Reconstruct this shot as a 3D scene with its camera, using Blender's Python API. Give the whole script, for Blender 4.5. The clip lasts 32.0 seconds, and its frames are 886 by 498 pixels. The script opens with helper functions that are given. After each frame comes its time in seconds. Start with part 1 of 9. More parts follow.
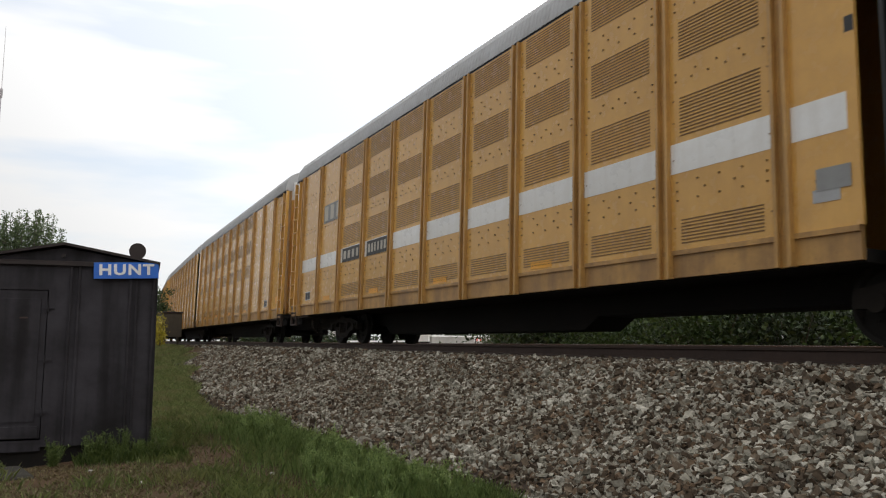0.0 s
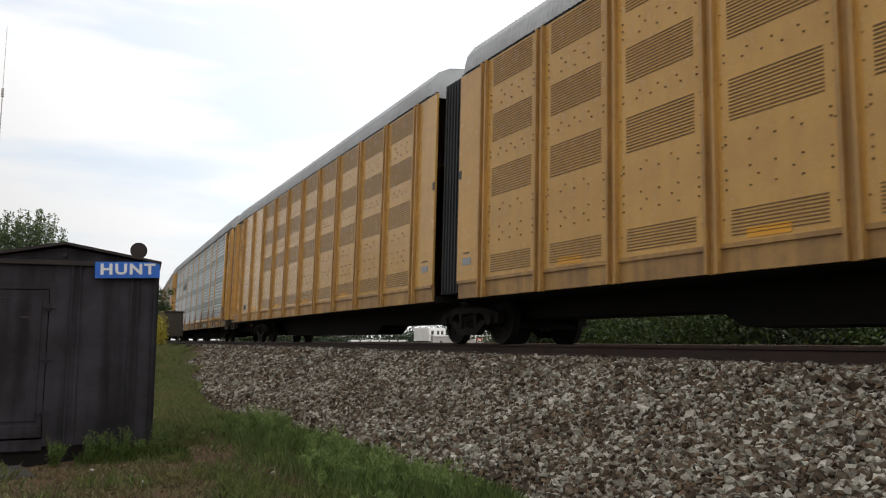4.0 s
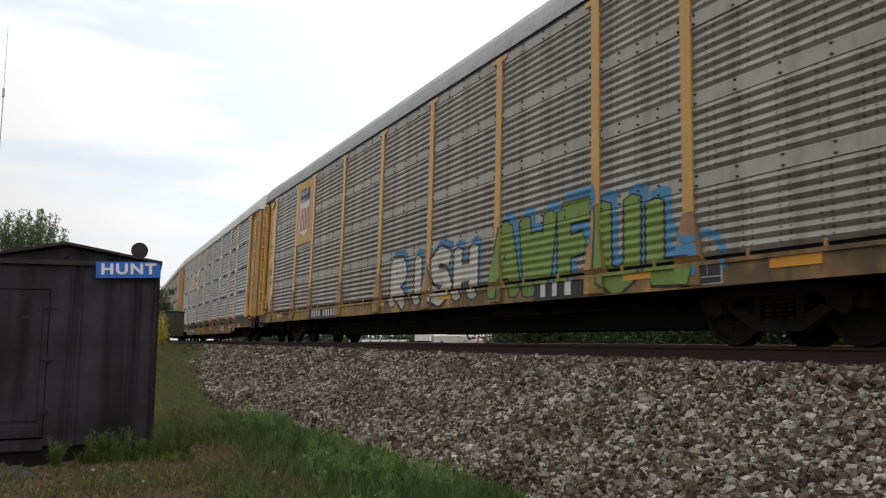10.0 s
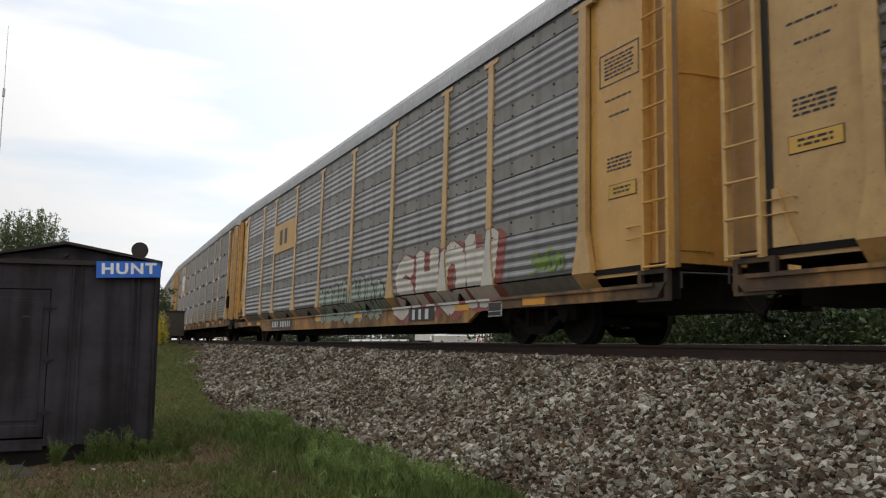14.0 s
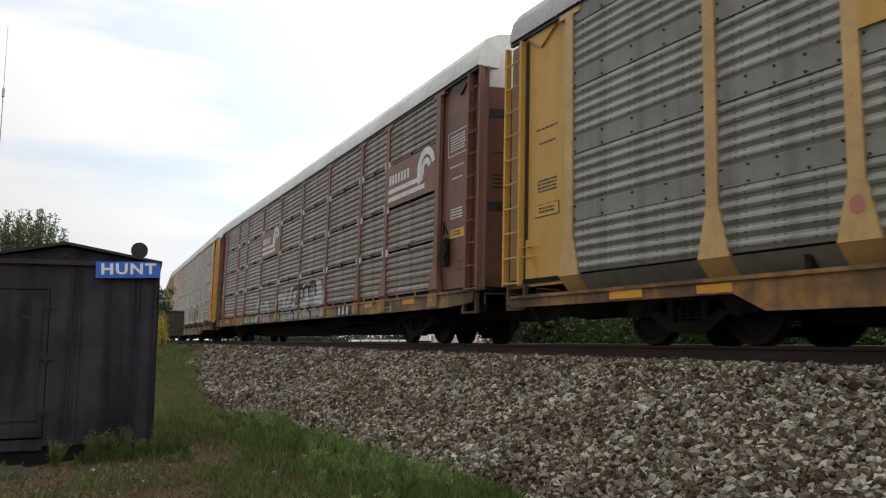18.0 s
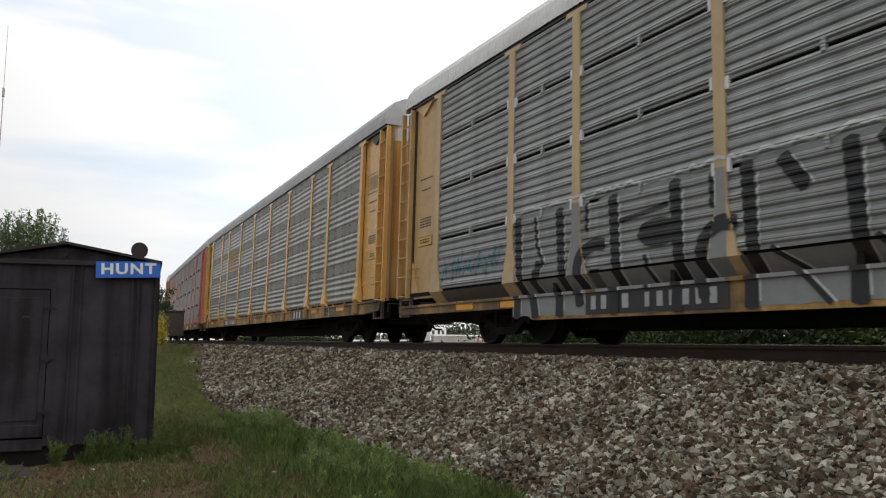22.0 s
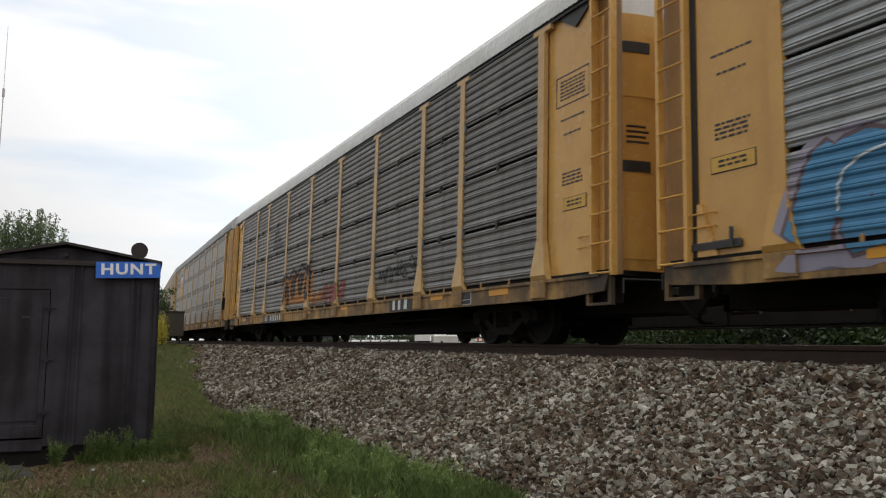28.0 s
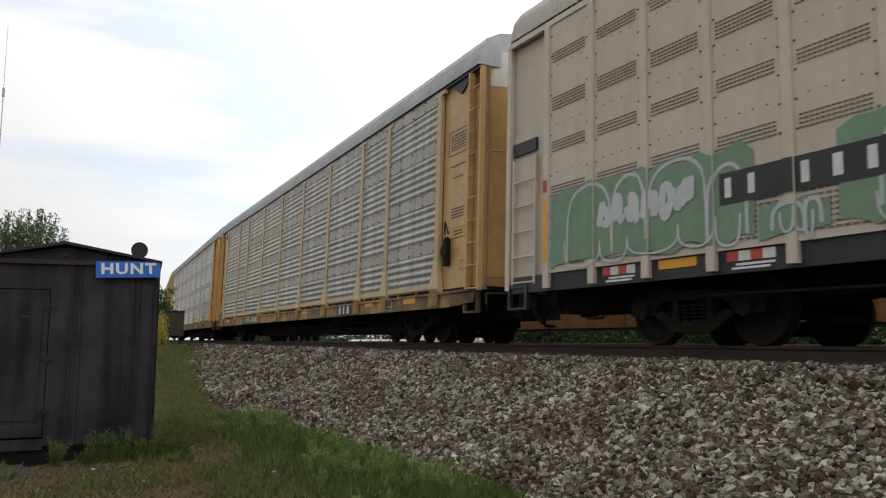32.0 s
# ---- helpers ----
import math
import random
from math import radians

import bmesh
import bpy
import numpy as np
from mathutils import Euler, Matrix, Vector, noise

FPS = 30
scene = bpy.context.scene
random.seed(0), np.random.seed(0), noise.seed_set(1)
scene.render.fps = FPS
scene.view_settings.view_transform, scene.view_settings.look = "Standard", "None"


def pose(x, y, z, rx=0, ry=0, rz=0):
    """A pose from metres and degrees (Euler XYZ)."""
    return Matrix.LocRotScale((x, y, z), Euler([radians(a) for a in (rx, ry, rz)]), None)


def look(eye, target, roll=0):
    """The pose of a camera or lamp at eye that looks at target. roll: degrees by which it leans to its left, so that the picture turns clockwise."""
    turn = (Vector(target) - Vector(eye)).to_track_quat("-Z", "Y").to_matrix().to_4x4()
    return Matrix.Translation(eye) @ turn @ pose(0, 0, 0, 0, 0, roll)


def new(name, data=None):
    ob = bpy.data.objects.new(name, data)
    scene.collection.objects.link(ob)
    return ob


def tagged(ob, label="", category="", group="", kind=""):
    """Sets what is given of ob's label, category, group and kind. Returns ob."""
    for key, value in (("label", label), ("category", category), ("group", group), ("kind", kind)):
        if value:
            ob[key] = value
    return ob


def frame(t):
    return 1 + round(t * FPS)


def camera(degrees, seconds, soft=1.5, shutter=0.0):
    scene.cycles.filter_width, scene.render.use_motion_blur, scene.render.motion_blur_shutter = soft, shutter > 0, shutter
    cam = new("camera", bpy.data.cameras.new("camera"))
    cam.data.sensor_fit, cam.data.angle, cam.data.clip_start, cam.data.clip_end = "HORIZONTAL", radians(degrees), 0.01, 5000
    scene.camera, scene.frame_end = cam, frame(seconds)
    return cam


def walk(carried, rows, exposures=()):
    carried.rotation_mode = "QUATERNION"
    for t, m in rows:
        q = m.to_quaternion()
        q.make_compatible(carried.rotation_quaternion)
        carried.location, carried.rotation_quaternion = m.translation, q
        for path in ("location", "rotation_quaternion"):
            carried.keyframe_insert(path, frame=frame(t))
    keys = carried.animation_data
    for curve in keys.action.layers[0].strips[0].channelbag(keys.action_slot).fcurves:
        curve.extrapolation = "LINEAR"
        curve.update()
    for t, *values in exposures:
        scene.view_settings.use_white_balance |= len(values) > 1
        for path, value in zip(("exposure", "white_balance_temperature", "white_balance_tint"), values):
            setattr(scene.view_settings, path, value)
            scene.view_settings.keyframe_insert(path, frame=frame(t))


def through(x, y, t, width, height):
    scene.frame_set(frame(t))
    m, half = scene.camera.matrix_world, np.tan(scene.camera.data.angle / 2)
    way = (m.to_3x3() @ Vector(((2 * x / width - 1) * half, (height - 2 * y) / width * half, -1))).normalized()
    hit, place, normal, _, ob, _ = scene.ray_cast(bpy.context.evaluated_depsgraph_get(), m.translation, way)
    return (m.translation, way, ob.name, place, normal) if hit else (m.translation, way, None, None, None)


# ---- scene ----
# camera: stands low beside the embankment, nudged a little in the first seconds
EYE = (0.0, 0.0, 0.1)
cam = camera(60.42, 32.0, soft=1.15, shutter=0.05)


def aim(right=0.0, up=0.0):
    """The view, turned by small angles in degrees."""
    yaw, tilt = radians(28.065 + right), radians(6.82 + up)
    way = Vector((-math.cos(yaw) * math.cos(tilt), math.sin(yaw) * math.cos(tilt), math.sin(tilt)))
    return look(EYE, Vector(EYE) + way, 0)


walk(cam, [(0, aim(0.13, 0.05)), (1, aim(0.13, 0.04)), (2, aim(0.12, 0.03)), (3, aim(0.08, 0.02)), (4.5, aim(0.04, 0.0)),
           (6, aim(0.0, 0.0)), (9, aim(0.0, 0.0)), (13, aim(-0.02, -0.03)), (16, aim(-0.02, -0.02)), (20, aim(0.03, 0.0)),
           (22, aim(0.0, -0.02)), (25.5, aim(0.0, 0.02)), (29, aim(0.0, -0.01)), (32, aim(0.0, -0.03))])

# ---- light: thin bright overcast, a soft sun behind it ----
SUN_UP, SUN_TURN = 46, 10
world = bpy.data.worlds.new("overcast_sky")
scene.world = world
world.use_nodes = True
wt = world.node_tree
wt.nodes.clear()
sky = wt.nodes.new("ShaderNodeTexSky")
sky.sky_type, sky.sun_disc = "NISHITA", False
sky.sun_elevation, sky.sun_rotation = radians(SUN_UP), radians(SUN_TURN)
sky.air_density, sky.dust_density = 1.0, 2.0
coord = wt.nodes.new("ShaderNodeTexCoord")
stretch = wt.nodes.new("ShaderNodeMapping")
stretch.inputs["Scale"].default_value = (1.6, 1.6, 9.0)
stretch.inputs["Location"].default_value = (0.3, 0.1, 0.55)
cloud = wt.nodes.new("ShaderNodeTexNoise")
cloud.inputs["Scale"].default_value, cloud.inputs["Detail"].default_value, cloud.inputs["Roughness"].default_value = 1.3, 5.0, 0.5
thick = wt.nodes.new("ShaderNodeMapRange")
thick.inputs["From Min"].default_value, thick.inputs["From Max"].default_value = 0.36, 0.52
thick.inputs["To Min"].default_value, thick.inputs["To Max"].default_value = 0.68, 1.0
dim = wt.nodes.new("ShaderNodeMix")
dim.data_type, dim.blend_type = "RGBA", "MULTIPLY"
dim.inputs["Factor"].default_value = 1.0
dim.inputs["B"].default_value = (0.138, 0.180, 0.202, 1)
# an overcast sky is brightest round the hidden sun and falls off away from it
toward = wt.nodes.new("ShaderNodeVectorMath")
toward.operation = "DOT_PRODUCT"
toward.inputs[1].default_value = (math.sin(radians(SUN_TURN)) * math.cos(radians(SUN_UP)), math.cos(radians(SUN_TURN)) * math.cos(radians(SUN_UP)), math.sin(radians(SUN_UP)))
glow = wt.nodes.new("ShaderNodeMapRange")
glow.interpolation_type = "SMOOTHSTEP"
glow.inputs["From Min"].default_value, glow.inputs["From Max"].default_value = -0.6, 0.9
glow.inputs["To Min"].default_value, glow.inputs["To Max"].default_value = 0.42, 1.75
blend = wt.nodes.new("ShaderNodeMix")
blend.data_type = "RGBA"
back = wt.nodes.new("ShaderNodeBackground")
back.inputs["Strength"].default_value = 1.0
wout = wt.nodes.new("ShaderNodeOutputWorld")
for a, b in ((coord.outputs["Generated"], stretch.inputs["Vector"]), (stretch.outputs["Vector"], cloud.inputs["Vector"]),
             (coord.outputs["Generated"], toward.inputs[0]), (toward.outputs["Value"], glow.inputs["Value"]), (glow.outputs["Result"], blend.inputs["B"]),
             (cloud.outputs["Fac"], thick.inputs["Value"]), (sky.outputs["Color"], dim.inputs["A"]), (thick.outputs["Result"], blend.inputs["Factor"]),
             (dim.outputs["Result"], blend.inputs["A"]), (blend.outputs["Result"], back.inputs["Color"]), (back.outputs["Background"], wout.inputs["Surface"])):
    wt.links.new(a, b)
sun_data = bpy.data.lights.new("sun", "SUN")
sun_data.energy, sun_data.angle, sun_data.color = 0.5, radians(25), (1.0, 0.96, 0.9)
sun = new("sun", sun_data)
sun.matrix_world = look((0, 0, 60), (0 + math.sin(radians(SUN_TURN)) * -40, math.cos(radians(SUN_TURN)) * -40, 60 - 40 * math.tan(radians(SUN_UP))))
scene.view_settings.exposure = 0.0

# ---- the track's line: an arc that straightens far off, banked towards its inside ----
LINE_Y, BEND, BANK = 8.723, 0.0012089, radians(1.667)
ARC_A, ARC_B = -80.0, 70.0
TIGHT, ARC_END = 0.006, -135.0        # the curve closes in far off


def on_line(s):
    """x, y and heading of the track's middle at s metres along it."""
    c = min(max(s, ARC_A), ARC_B)
    a = BEND * c
    x, y = math.sin(a) / BEND, LINE_Y + (1 - math.cos(a)) / BEND
    if s < ARC_A:
        d = max(s, ARC_END) - ARC_A
        b = a + TIGHT * d
        x, y = x + (math.sin(b) - math.sin(a)) / TIGHT, y + (math.cos(a) - math.cos(b)) / TIGHT
        a, c = b, ARC_A + d
    return x + (s - c) * math.cos(a), y + (s - c) * math.sin(a), a


def beside(s, out, z):
    """A point out metres from the track's middle towards the camera's side and z over the rails, in the banked frame."""
    x, y, a = on_line(s)
    lat, up = -out * math.cos(BANK) + z * math.sin(BANK), out * math.sin(BANK) + z * math.cos(BANK)
    return Vector((x - math.sin(a) * lat, y + math.cos(a) * lat, up))


def ride(s, half=10.0):
    """The pose of a car whose middle is at s, carried on two trucks."""
    ax, ay, _ = on_line(s - half)
    bx, by, _ = on_line(s + half)
    turn = math.atan2(by - ay, bx - ax)
    return Matrix.Translation(((ax + bx) / 2, (ay + by) / 2, 0)) @ Matrix.Rotation(turn, 4, "Z") @ Matrix.Rotation(-BANK, 4, "X")


# ---- materials ----
def shade(name, colour, rough=0.6, metal=0.0, dirt=None, amount=0.5, streak=0.0, grain=6.0, bump=0.15, bump_scale=60.0, spread=0.08, spots=0.0, stretch=(1, 1, 1), gloss=0.5, hard=0.75, ends=None):
    """A weathered surface: base colour, patches of dirt at two sizes, runs of grime down the sides, fine relief."""
    m = bpy.data.materials.new(name)
    m.use_nodes = True
    nt = m.node_tree
    N, link = nt.nodes.new, nt.links.new
    bsdf = nt.nodes["Principled BSDF"]
    tc = N("ShaderNodeTexCoord")
    mp = N("ShaderNodeMapping")
    mp.inputs["Scale"].default_value = stretch
    link(tc.outputs["Object"], mp.inputs["Vector"])
    vec = mp.outputs["Vector"]
    big, small = N("ShaderNodeTexNoise"), N("ShaderNodeTexNoise")
    for n, sc in ((big, 0.9), (small, grain)):
        link(vec, n.inputs["Vector"])
        n.inputs["Scale"].default_value, n.inputs["Detail"].default_value, n.inputs["Roughness"].default_value = sc, 6.0, 0.65
    info = N("ShaderNodeObjectInfo")
    hue = N("ShaderNodeMath")
    hue.operation = "MULTIPLY_ADD"
    hue.inputs[1].default_value, hue.inputs[2].default_value = 2 * spread, 1.0 - spread
    link(info.outputs["Random"], hue.inputs[0])
    tone = N("ShaderNodeMix")
    tone.data_type, tone.blend_type = "RGBA", "MULTIPLY"
    tone.inputs["Factor"].default_value = 1.0
    tone.inputs["A"].default_value = (*colour, 1)
    link(hue.outputs[0], tone.inputs["B"])
    out = tone.outputs["Result"]
    dirt = dirt or tuple(c * 0.45 for c in colour)

    def layer(fac_socket, low, high, strength, col, prev):
        r = N("ShaderNodeMapRange")
        r.inputs["From Min"].default_value, r.inputs["From Max"].default_value = low, high
        r.inputs["To Max"].default_value = strength
        link(fac_socket, r.inputs["Value"])
        x = N("ShaderNodeMix")
        x.data_type = "RGBA"
        x.inputs["B"].default_value = (*col, 1)
        link(r.outputs["Result"], x.inputs["Factor"])
        link(prev, x.inputs["A"])
        return x.outputs["Result"]

    out = layer(big.outputs["Fac"], 0.42, hard, amount, dirt, out)
    out = layer(small.outputs["Fac"], 0.45, 0.8, amount * 0.8, dirt, out)
    if streak:
        run = N("ShaderNodeMapping")
        run.inputs["Scale"].default_value = (3.2, 3.2, 0.25)
        link(tc.outputs["Object"], run.inputs["Vector"])
        sn = N("ShaderNodeTexNoise")
        sn.inputs["Scale"].default_value, sn.inputs["Detail"].default_value = 1.6, 4.0
        link(run.outputs["Vector"], sn.inputs["Vector"])
        out = layer(sn.outputs["Fac"], 0.46, 0.68, streak, dirt, out)
        out = layer(sn.outputs["Fac"], 0.46, 0.30, streak * 0.3, tuple(min(c * 1.35, 0.85) for c in colour), out)
    if ends:
        # brake dust and grease towards the couplers of a car
        sep, far = N("ShaderNodeSeparateXYZ"), N("ShaderNodeMath")
        link(tc.outputs["Object"], sep.inputs["Vector"])
        far.operation = "ABSOLUTE"
        link(sep.outputs["X"], far.inputs[0])
        mixed = N("ShaderNodeMath")
        mixed.operation = "MULTIPLY_ADD"
        mixed.inputs[1].default_value = 5.0
        link(big.outputs["Fac"], mixed.inputs[0])
        link(far.outputs[0], mixed.inputs[2])
        out = layer(mixed.outputs[0], 13.6, 16.0, ends, (0.02, 0.017, 0.014), out)
    if spots:
        vo = N("ShaderNodeTexVoronoi")
        vo.inputs["Scale"].default_value = 9.0
        link(vec, vo.inputs["Vector"])
        out = layer(vo.outputs["Distance"], 0.18, 0.05, spots, (0.16, 0.07, 0.03), out)
    link(out, bsdf.inputs["Base Color"])
    bsdf.inputs["Metallic"].default_value = metal
    bsdf.inputs["Specular IOR Level"].default_value = gloss
    rr = N("ShaderNodeMapRange")
    rr.inputs["To Min"].default_value, rr.inputs["To Max"].default_value = max(rough - 0.12, 0.05), min(rough + 0.15, 1)
    link(small.outputs["Fac"], rr.inputs["Value"])
    link(rr.outputs["Result"], bsdf.inputs["Roughness"])
    if bump:
        fine = N("ShaderNodeTexNoise")
        fine.inputs["Scale"].default_value, fine.inputs["Detail"].default_value = bump_scale, 4.0
        link(vec, fine.inputs["Vector"])
        bp = N("ShaderNodeBump")
        bp.inputs["Strength"].default_value, bp.inputs["Distance"].default_value = bump, 0.01
        link(fine.outputs["Fac"], bp.inputs["Height"])
        link(bp.outputs["Normal"], bsdf.inputs["Normal"])
    return m


def holed(name, colour, dirt, amount, holes, streak=0.25, rolled=0.4):
    """Galvanised sheet with columns of small punched holes, their inner dark painted into the colour."""
    colour, dirt = [0.86 * c for c in colour], [0.86 * c for c in dirt]
    m = shade(name, colour, 0.34, 0.25, dirt, amount, streak, 5.0, 0.08, 40.0, 0.10, gloss=0.8)
    nt = m.node_tree
    N, link = nt.nodes.new, nt.links.new
    bsdf = nt.nodes["Principled BSDF"]
    prev = bsdf.inputs["Base Color"].links[0].from_socket
    tc = N("ShaderNodeTexCoord")
    sep = N("ShaderNodeSeparateXYZ")
    link(tc.outputs["Object"], sep.inputs["Vector"])

    def band(axis, step, part):
        w = N("ShaderNodeMath")
        w.operation = "MODULO"
        a = N("ShaderNodeMath")
        a.operation = "ADD"
        a.inputs[1].default_value = 50.0
        link(sep.outputs[axis], a.inputs[0])
        link(a.outputs[0], w.inputs[0])
        w.inputs[1].default_value = step
        l = N("ShaderNodeMath")
        l.operation = "LESS_THAN"
        l.inputs[1].default_value = step * part
        link(w.outputs[0], l.inputs[0])
        return l.outputs[0]

    def both(a, b):
        x = N("ShaderNodeMath")
        x.operation = "MULTIPLY"
        link(a, x.inputs[0])
        link(b, x.inputs[1])
        return x.outputs[0]

    hole = both(both(band("X", 0.13, 0.26), band("Z", 0.0797, 0.42)), band("X", 0.52, 0.5))
    k = N("ShaderNodeMath")
    k.operation = "MULTIPLY"
    k.inputs[1].default_value = holes
    link(hole, k.inputs[0])
    mix = N("ShaderNodeMix")
    mix.data_type = "RGBA"
    mix.inputs["B"].default_value = (0.02, 0.02, 0.02, 1)
    link(k.outputs[0], mix.inputs["Factor"])
    link(prev, mix.inputs["A"])
    link(mix.outputs["Result"], bsdf.inputs["Base Color"])
    # fine rolled lines along the sheet
    wave = N("ShaderNodeTexWave")
    wave.wave_type, wave.bands_direction = "BANDS", "Z"
    wave.inputs["Scale"].default_value, wave.inputs["Distortion"].default_value = 7.5, 0.0
    link(tc.outputs["Object"], wave.inputs["Vector"])
    bp = N("ShaderNodeBump")
    bp.inputs["Strength"].default_value, bp.inputs["Distance"].default_value = rolled, 0.012
    link(wave.outputs["Fac"], bp.inputs["Height"])
    # the thin sheet is slightly warped along its length
    warp_at, warp, dent = N("ShaderNodeMapping"), N("ShaderNodeTexNoise"), N("ShaderNodeBump")
    warp_at.inputs["Scale"].default_value = (3.4, 1.0, 0.5)
    warp.inputs["Scale"].default_value, warp.inputs["Detail"].default_value = 1.0, 2.0
    dent.inputs["Strength"].default_value, dent.inputs["Distance"].default_value = 0.4, 0.06
    link(tc.outputs["Object"], warp_at.inputs["Vector"])
    link(warp_at.outputs["Vector"], warp.inputs["Vector"])
    link(warp.outputs["Fac"], dent.inputs["Height"])
    if bsdf.inputs["Normal"].links:
        link(bsdf.inputs["Normal"].links[0].from_socket, dent.inputs["Normal"])
    link(dent.outputs["Normal"], bp.inputs["Normal"])
    link(bp.outputs["Normal"], bsdf.inputs["Normal"])
    return m


YELLOW = shade("yellow_paint", (0.68, 0.38, 0.098), 0.24, 0, (0.36, 0.19, 0.06), 0.42, 0.12, 4, 0.02, 50, 0.05, hard=0.8)
# backing behind the ladders: recess shade darkens the base colour, stains lie over it
YELLOW_RECESS = shade("stained_recess_yellow", (0.40, 0.215, 0.065), 0.42, 0, (0.16, 0.09, 0.04), 0.6, 0.3, 4, 0.08, 50, 0.06, 0.3)
# darker than the sheets: channel shade of the posts in the base, plus stains
AM_POST = shade("weathered_shaded_yellow_post", (0.55, 0.305, 0.085), 0.4, 0, (0.22, 0.12, 0.05), 0.6, 0.3, 4, 0.08, 50, 0.06, 0.3)
AM_SILL = shade("rust_spotted_yellow_sill", (0.52, 0.29, 0.085), 0.5, 0, (0.16, 0.085, 0.045), 0.75, 0.45, 3.2, 0.1, 50, 0.12, 0.3)
FOOT_STAIN = shade("rust_stained_post_foot", (0.46, 0.25, 0.085), 0.45, 0, (0.15, 0.08, 0.045), 0.75, 0.45, 3, 0.06, 50, 0.1, hard=0.6)
YELLOW_OLD = shade("faded_yellow_paint", (0.62, 0.39, 0.145), 0.34, 0, (0.28, 0.165, 0.07), 0.5, 0.12, 5, 0.1, 50, 0.08, 0.4)
SILL_BROWN = shade("rust_stained_yellow_sill", (0.43, 0.215, 0.06), 0.65, 0, (0.085, 0.048, 0.026), 0.85, 0.6, 2.2, 0.1, 50, 0.12, 0.5, hard=0.6, ends=0.85)
YELLOW_SILL = shade("grimy_yellow_sill", (0.55, 0.31, 0.085), 0.6, 0, (0.085, 0.055, 0.032), 0.85, 0.6, 2.2, 0.1, 50, 0.12, 0.5, hard=0.6, ends=0.85)
BRIGHT = shade("bright_yellow_paint", (0.62, 0.36, 0.07), 0.45, 0, (0.35, 0.2, 0.05), 0.3, 0.25, 5, 0.05, 50, 0.04)
ORANGE = shade("orange_reflector", (0.80, 0.36, 0.02), 0.4, 0, (0.45, 0.2, 0.03), 0.3, 0, 6, 0.02)
BROWN = shade("oxide_brown_paint", (0.20, 0.078, 0.05), 0.45, 0, (0.08, 0.048, 0.038), 0.5, 0.2, 5, 0.1, 50, 0.08)
SALMON = shade("faded_red_paint", (0.55, 0.195, 0.14), 0.48, 0, (0.32, 0.12, 0.09), 0.45, 0.15, 5, 0.08, 50, 0.06)
SALMON_OLD = shade("dirty_faded_red_sill", (0.30, 0.13, 0.09), 0.7, 0, (0.09, 0.06, 0.05), 0.6, 0.5, 4, 0.1, 50, 0.08)
BEIGE = shade("beige_paint", (0.60, 0.52, 0.415), 0.42, 0, (0.41, 0.335, 0.25), 0.45, 0.2, 5, 0.05, 50, 0.05)
ZINC = holed("bright_zinc_sheet", (0.50, 0.545, 0.51), (0.24, 0.235, 0.21), 0.5, 0.85, 0.45, 0.1)
ZINC_BLUE = holed("blue_grey_zinc_sheet", (0.43, 0.46, 0.475), (0.24, 0.25, 0.25), 0.4, 0.0, 0.3)
ZINC_MID = holed("weathered_zinc_sheet", (0.325, 0.305, 0.26), (0.125, 0.108, 0.083), 0.55, 0.8, 0.55, 0.15)
ZINC_PALE = holed("pale_zinc_sheet", (0.43, 0.44, 0.425), (0.25, 0.25, 0.235), 0.35, 0.0, 0.25)
ZINC_MUD = holed("muddy_grey_zinc_sheet", (0.29, 0.243, 0.208), (0.12, 0.093, 0.074), 0.5, 0.0, 0.6)
ZINC_SOOT = holed("sooty_grey_zinc_sheet", (0.195, 0.184, 0.16), (0.08, 0.071, 0.058), 0.5, 0.0, 0.5)
ZINC_COOL = holed("cool_grey_zinc_sheet", (0.36, 0.375, 0.37), (0.19, 0.19, 0.185), 0.4, 0.0, 0.3)
ZINC_ROSY = holed("stained_grey_zinc_sheet", (0.40, 0.375, 0.35), (0.19, 0.165, 0.14), 0.45, 0.0, 0.5)
ZINC_DARK = holed("grimy_dark_zinc_sheet", (0.185, 0.172, 0.148), (0.075, 0.066, 0.054), 0.6, 0.75, 0.7, 0.15)
ZINC_CHAR = holed("charcoal_grey_zinc_sheet", (0.18, 0.173, 0.16), (0.088, 0.082, 0.074), 0.45, 0.0, 0.35)
ZINC_GREEN = holed("greenish_grey_zinc_sheet", (0.27, 0.285, 0.265), (0.125, 0.125, 0.112), 0.5, 0.8, 0.45, 0.15)
STRIP_GREY = shade("smooth_grey_strip", (0.34, 0.378, 0.352), 0.5, 0.1, (0.19, 0.195, 0.18), 0.5, 0.25, 5, 0.04)
STRIP_MID = shade("smooth_mid_strip", (0.25, 0.238, 0.208), 0.55, 0.1, (0.10, 0.09, 0.072), 0.5, 0.35, 5, 0.04)
STRIP_DARK = shade("smooth_dark_strip", (0.14, 0.13, 0.112), 0.55, 0.1, (0.08, 0.075, 0.065), 0.5, 0.3, 5, 0.04)
STRIP_PALE = shade("smooth_pale_strip", (0.43, 0.41, 0.35), 0.5, 0.1, (0.22, 0.20, 0.165), 0.55, 0.3, 5, 0.04)
ZINC_GREY = holed("grimy_grey_zinc_sheet", (0.27, 0.27, 0.262), (0.14, 0.135, 0.125), 0.4, 0.0, 0.35, 0.15)
ZINC_OLIVE = holed("olive_grey_zinc_sheet", (0.27, 0.262, 0.222), (0.12, 0.108, 0.08), 0.5, 0.7, 0.5, 0.1)
ZINC_LICHEN = holed("dull_green_grey_zinc_sheet", (0.315, 0.325, 0.295), (0.15, 0.148, 0.125), 0.5, 0.5, 0.45, 0.1)
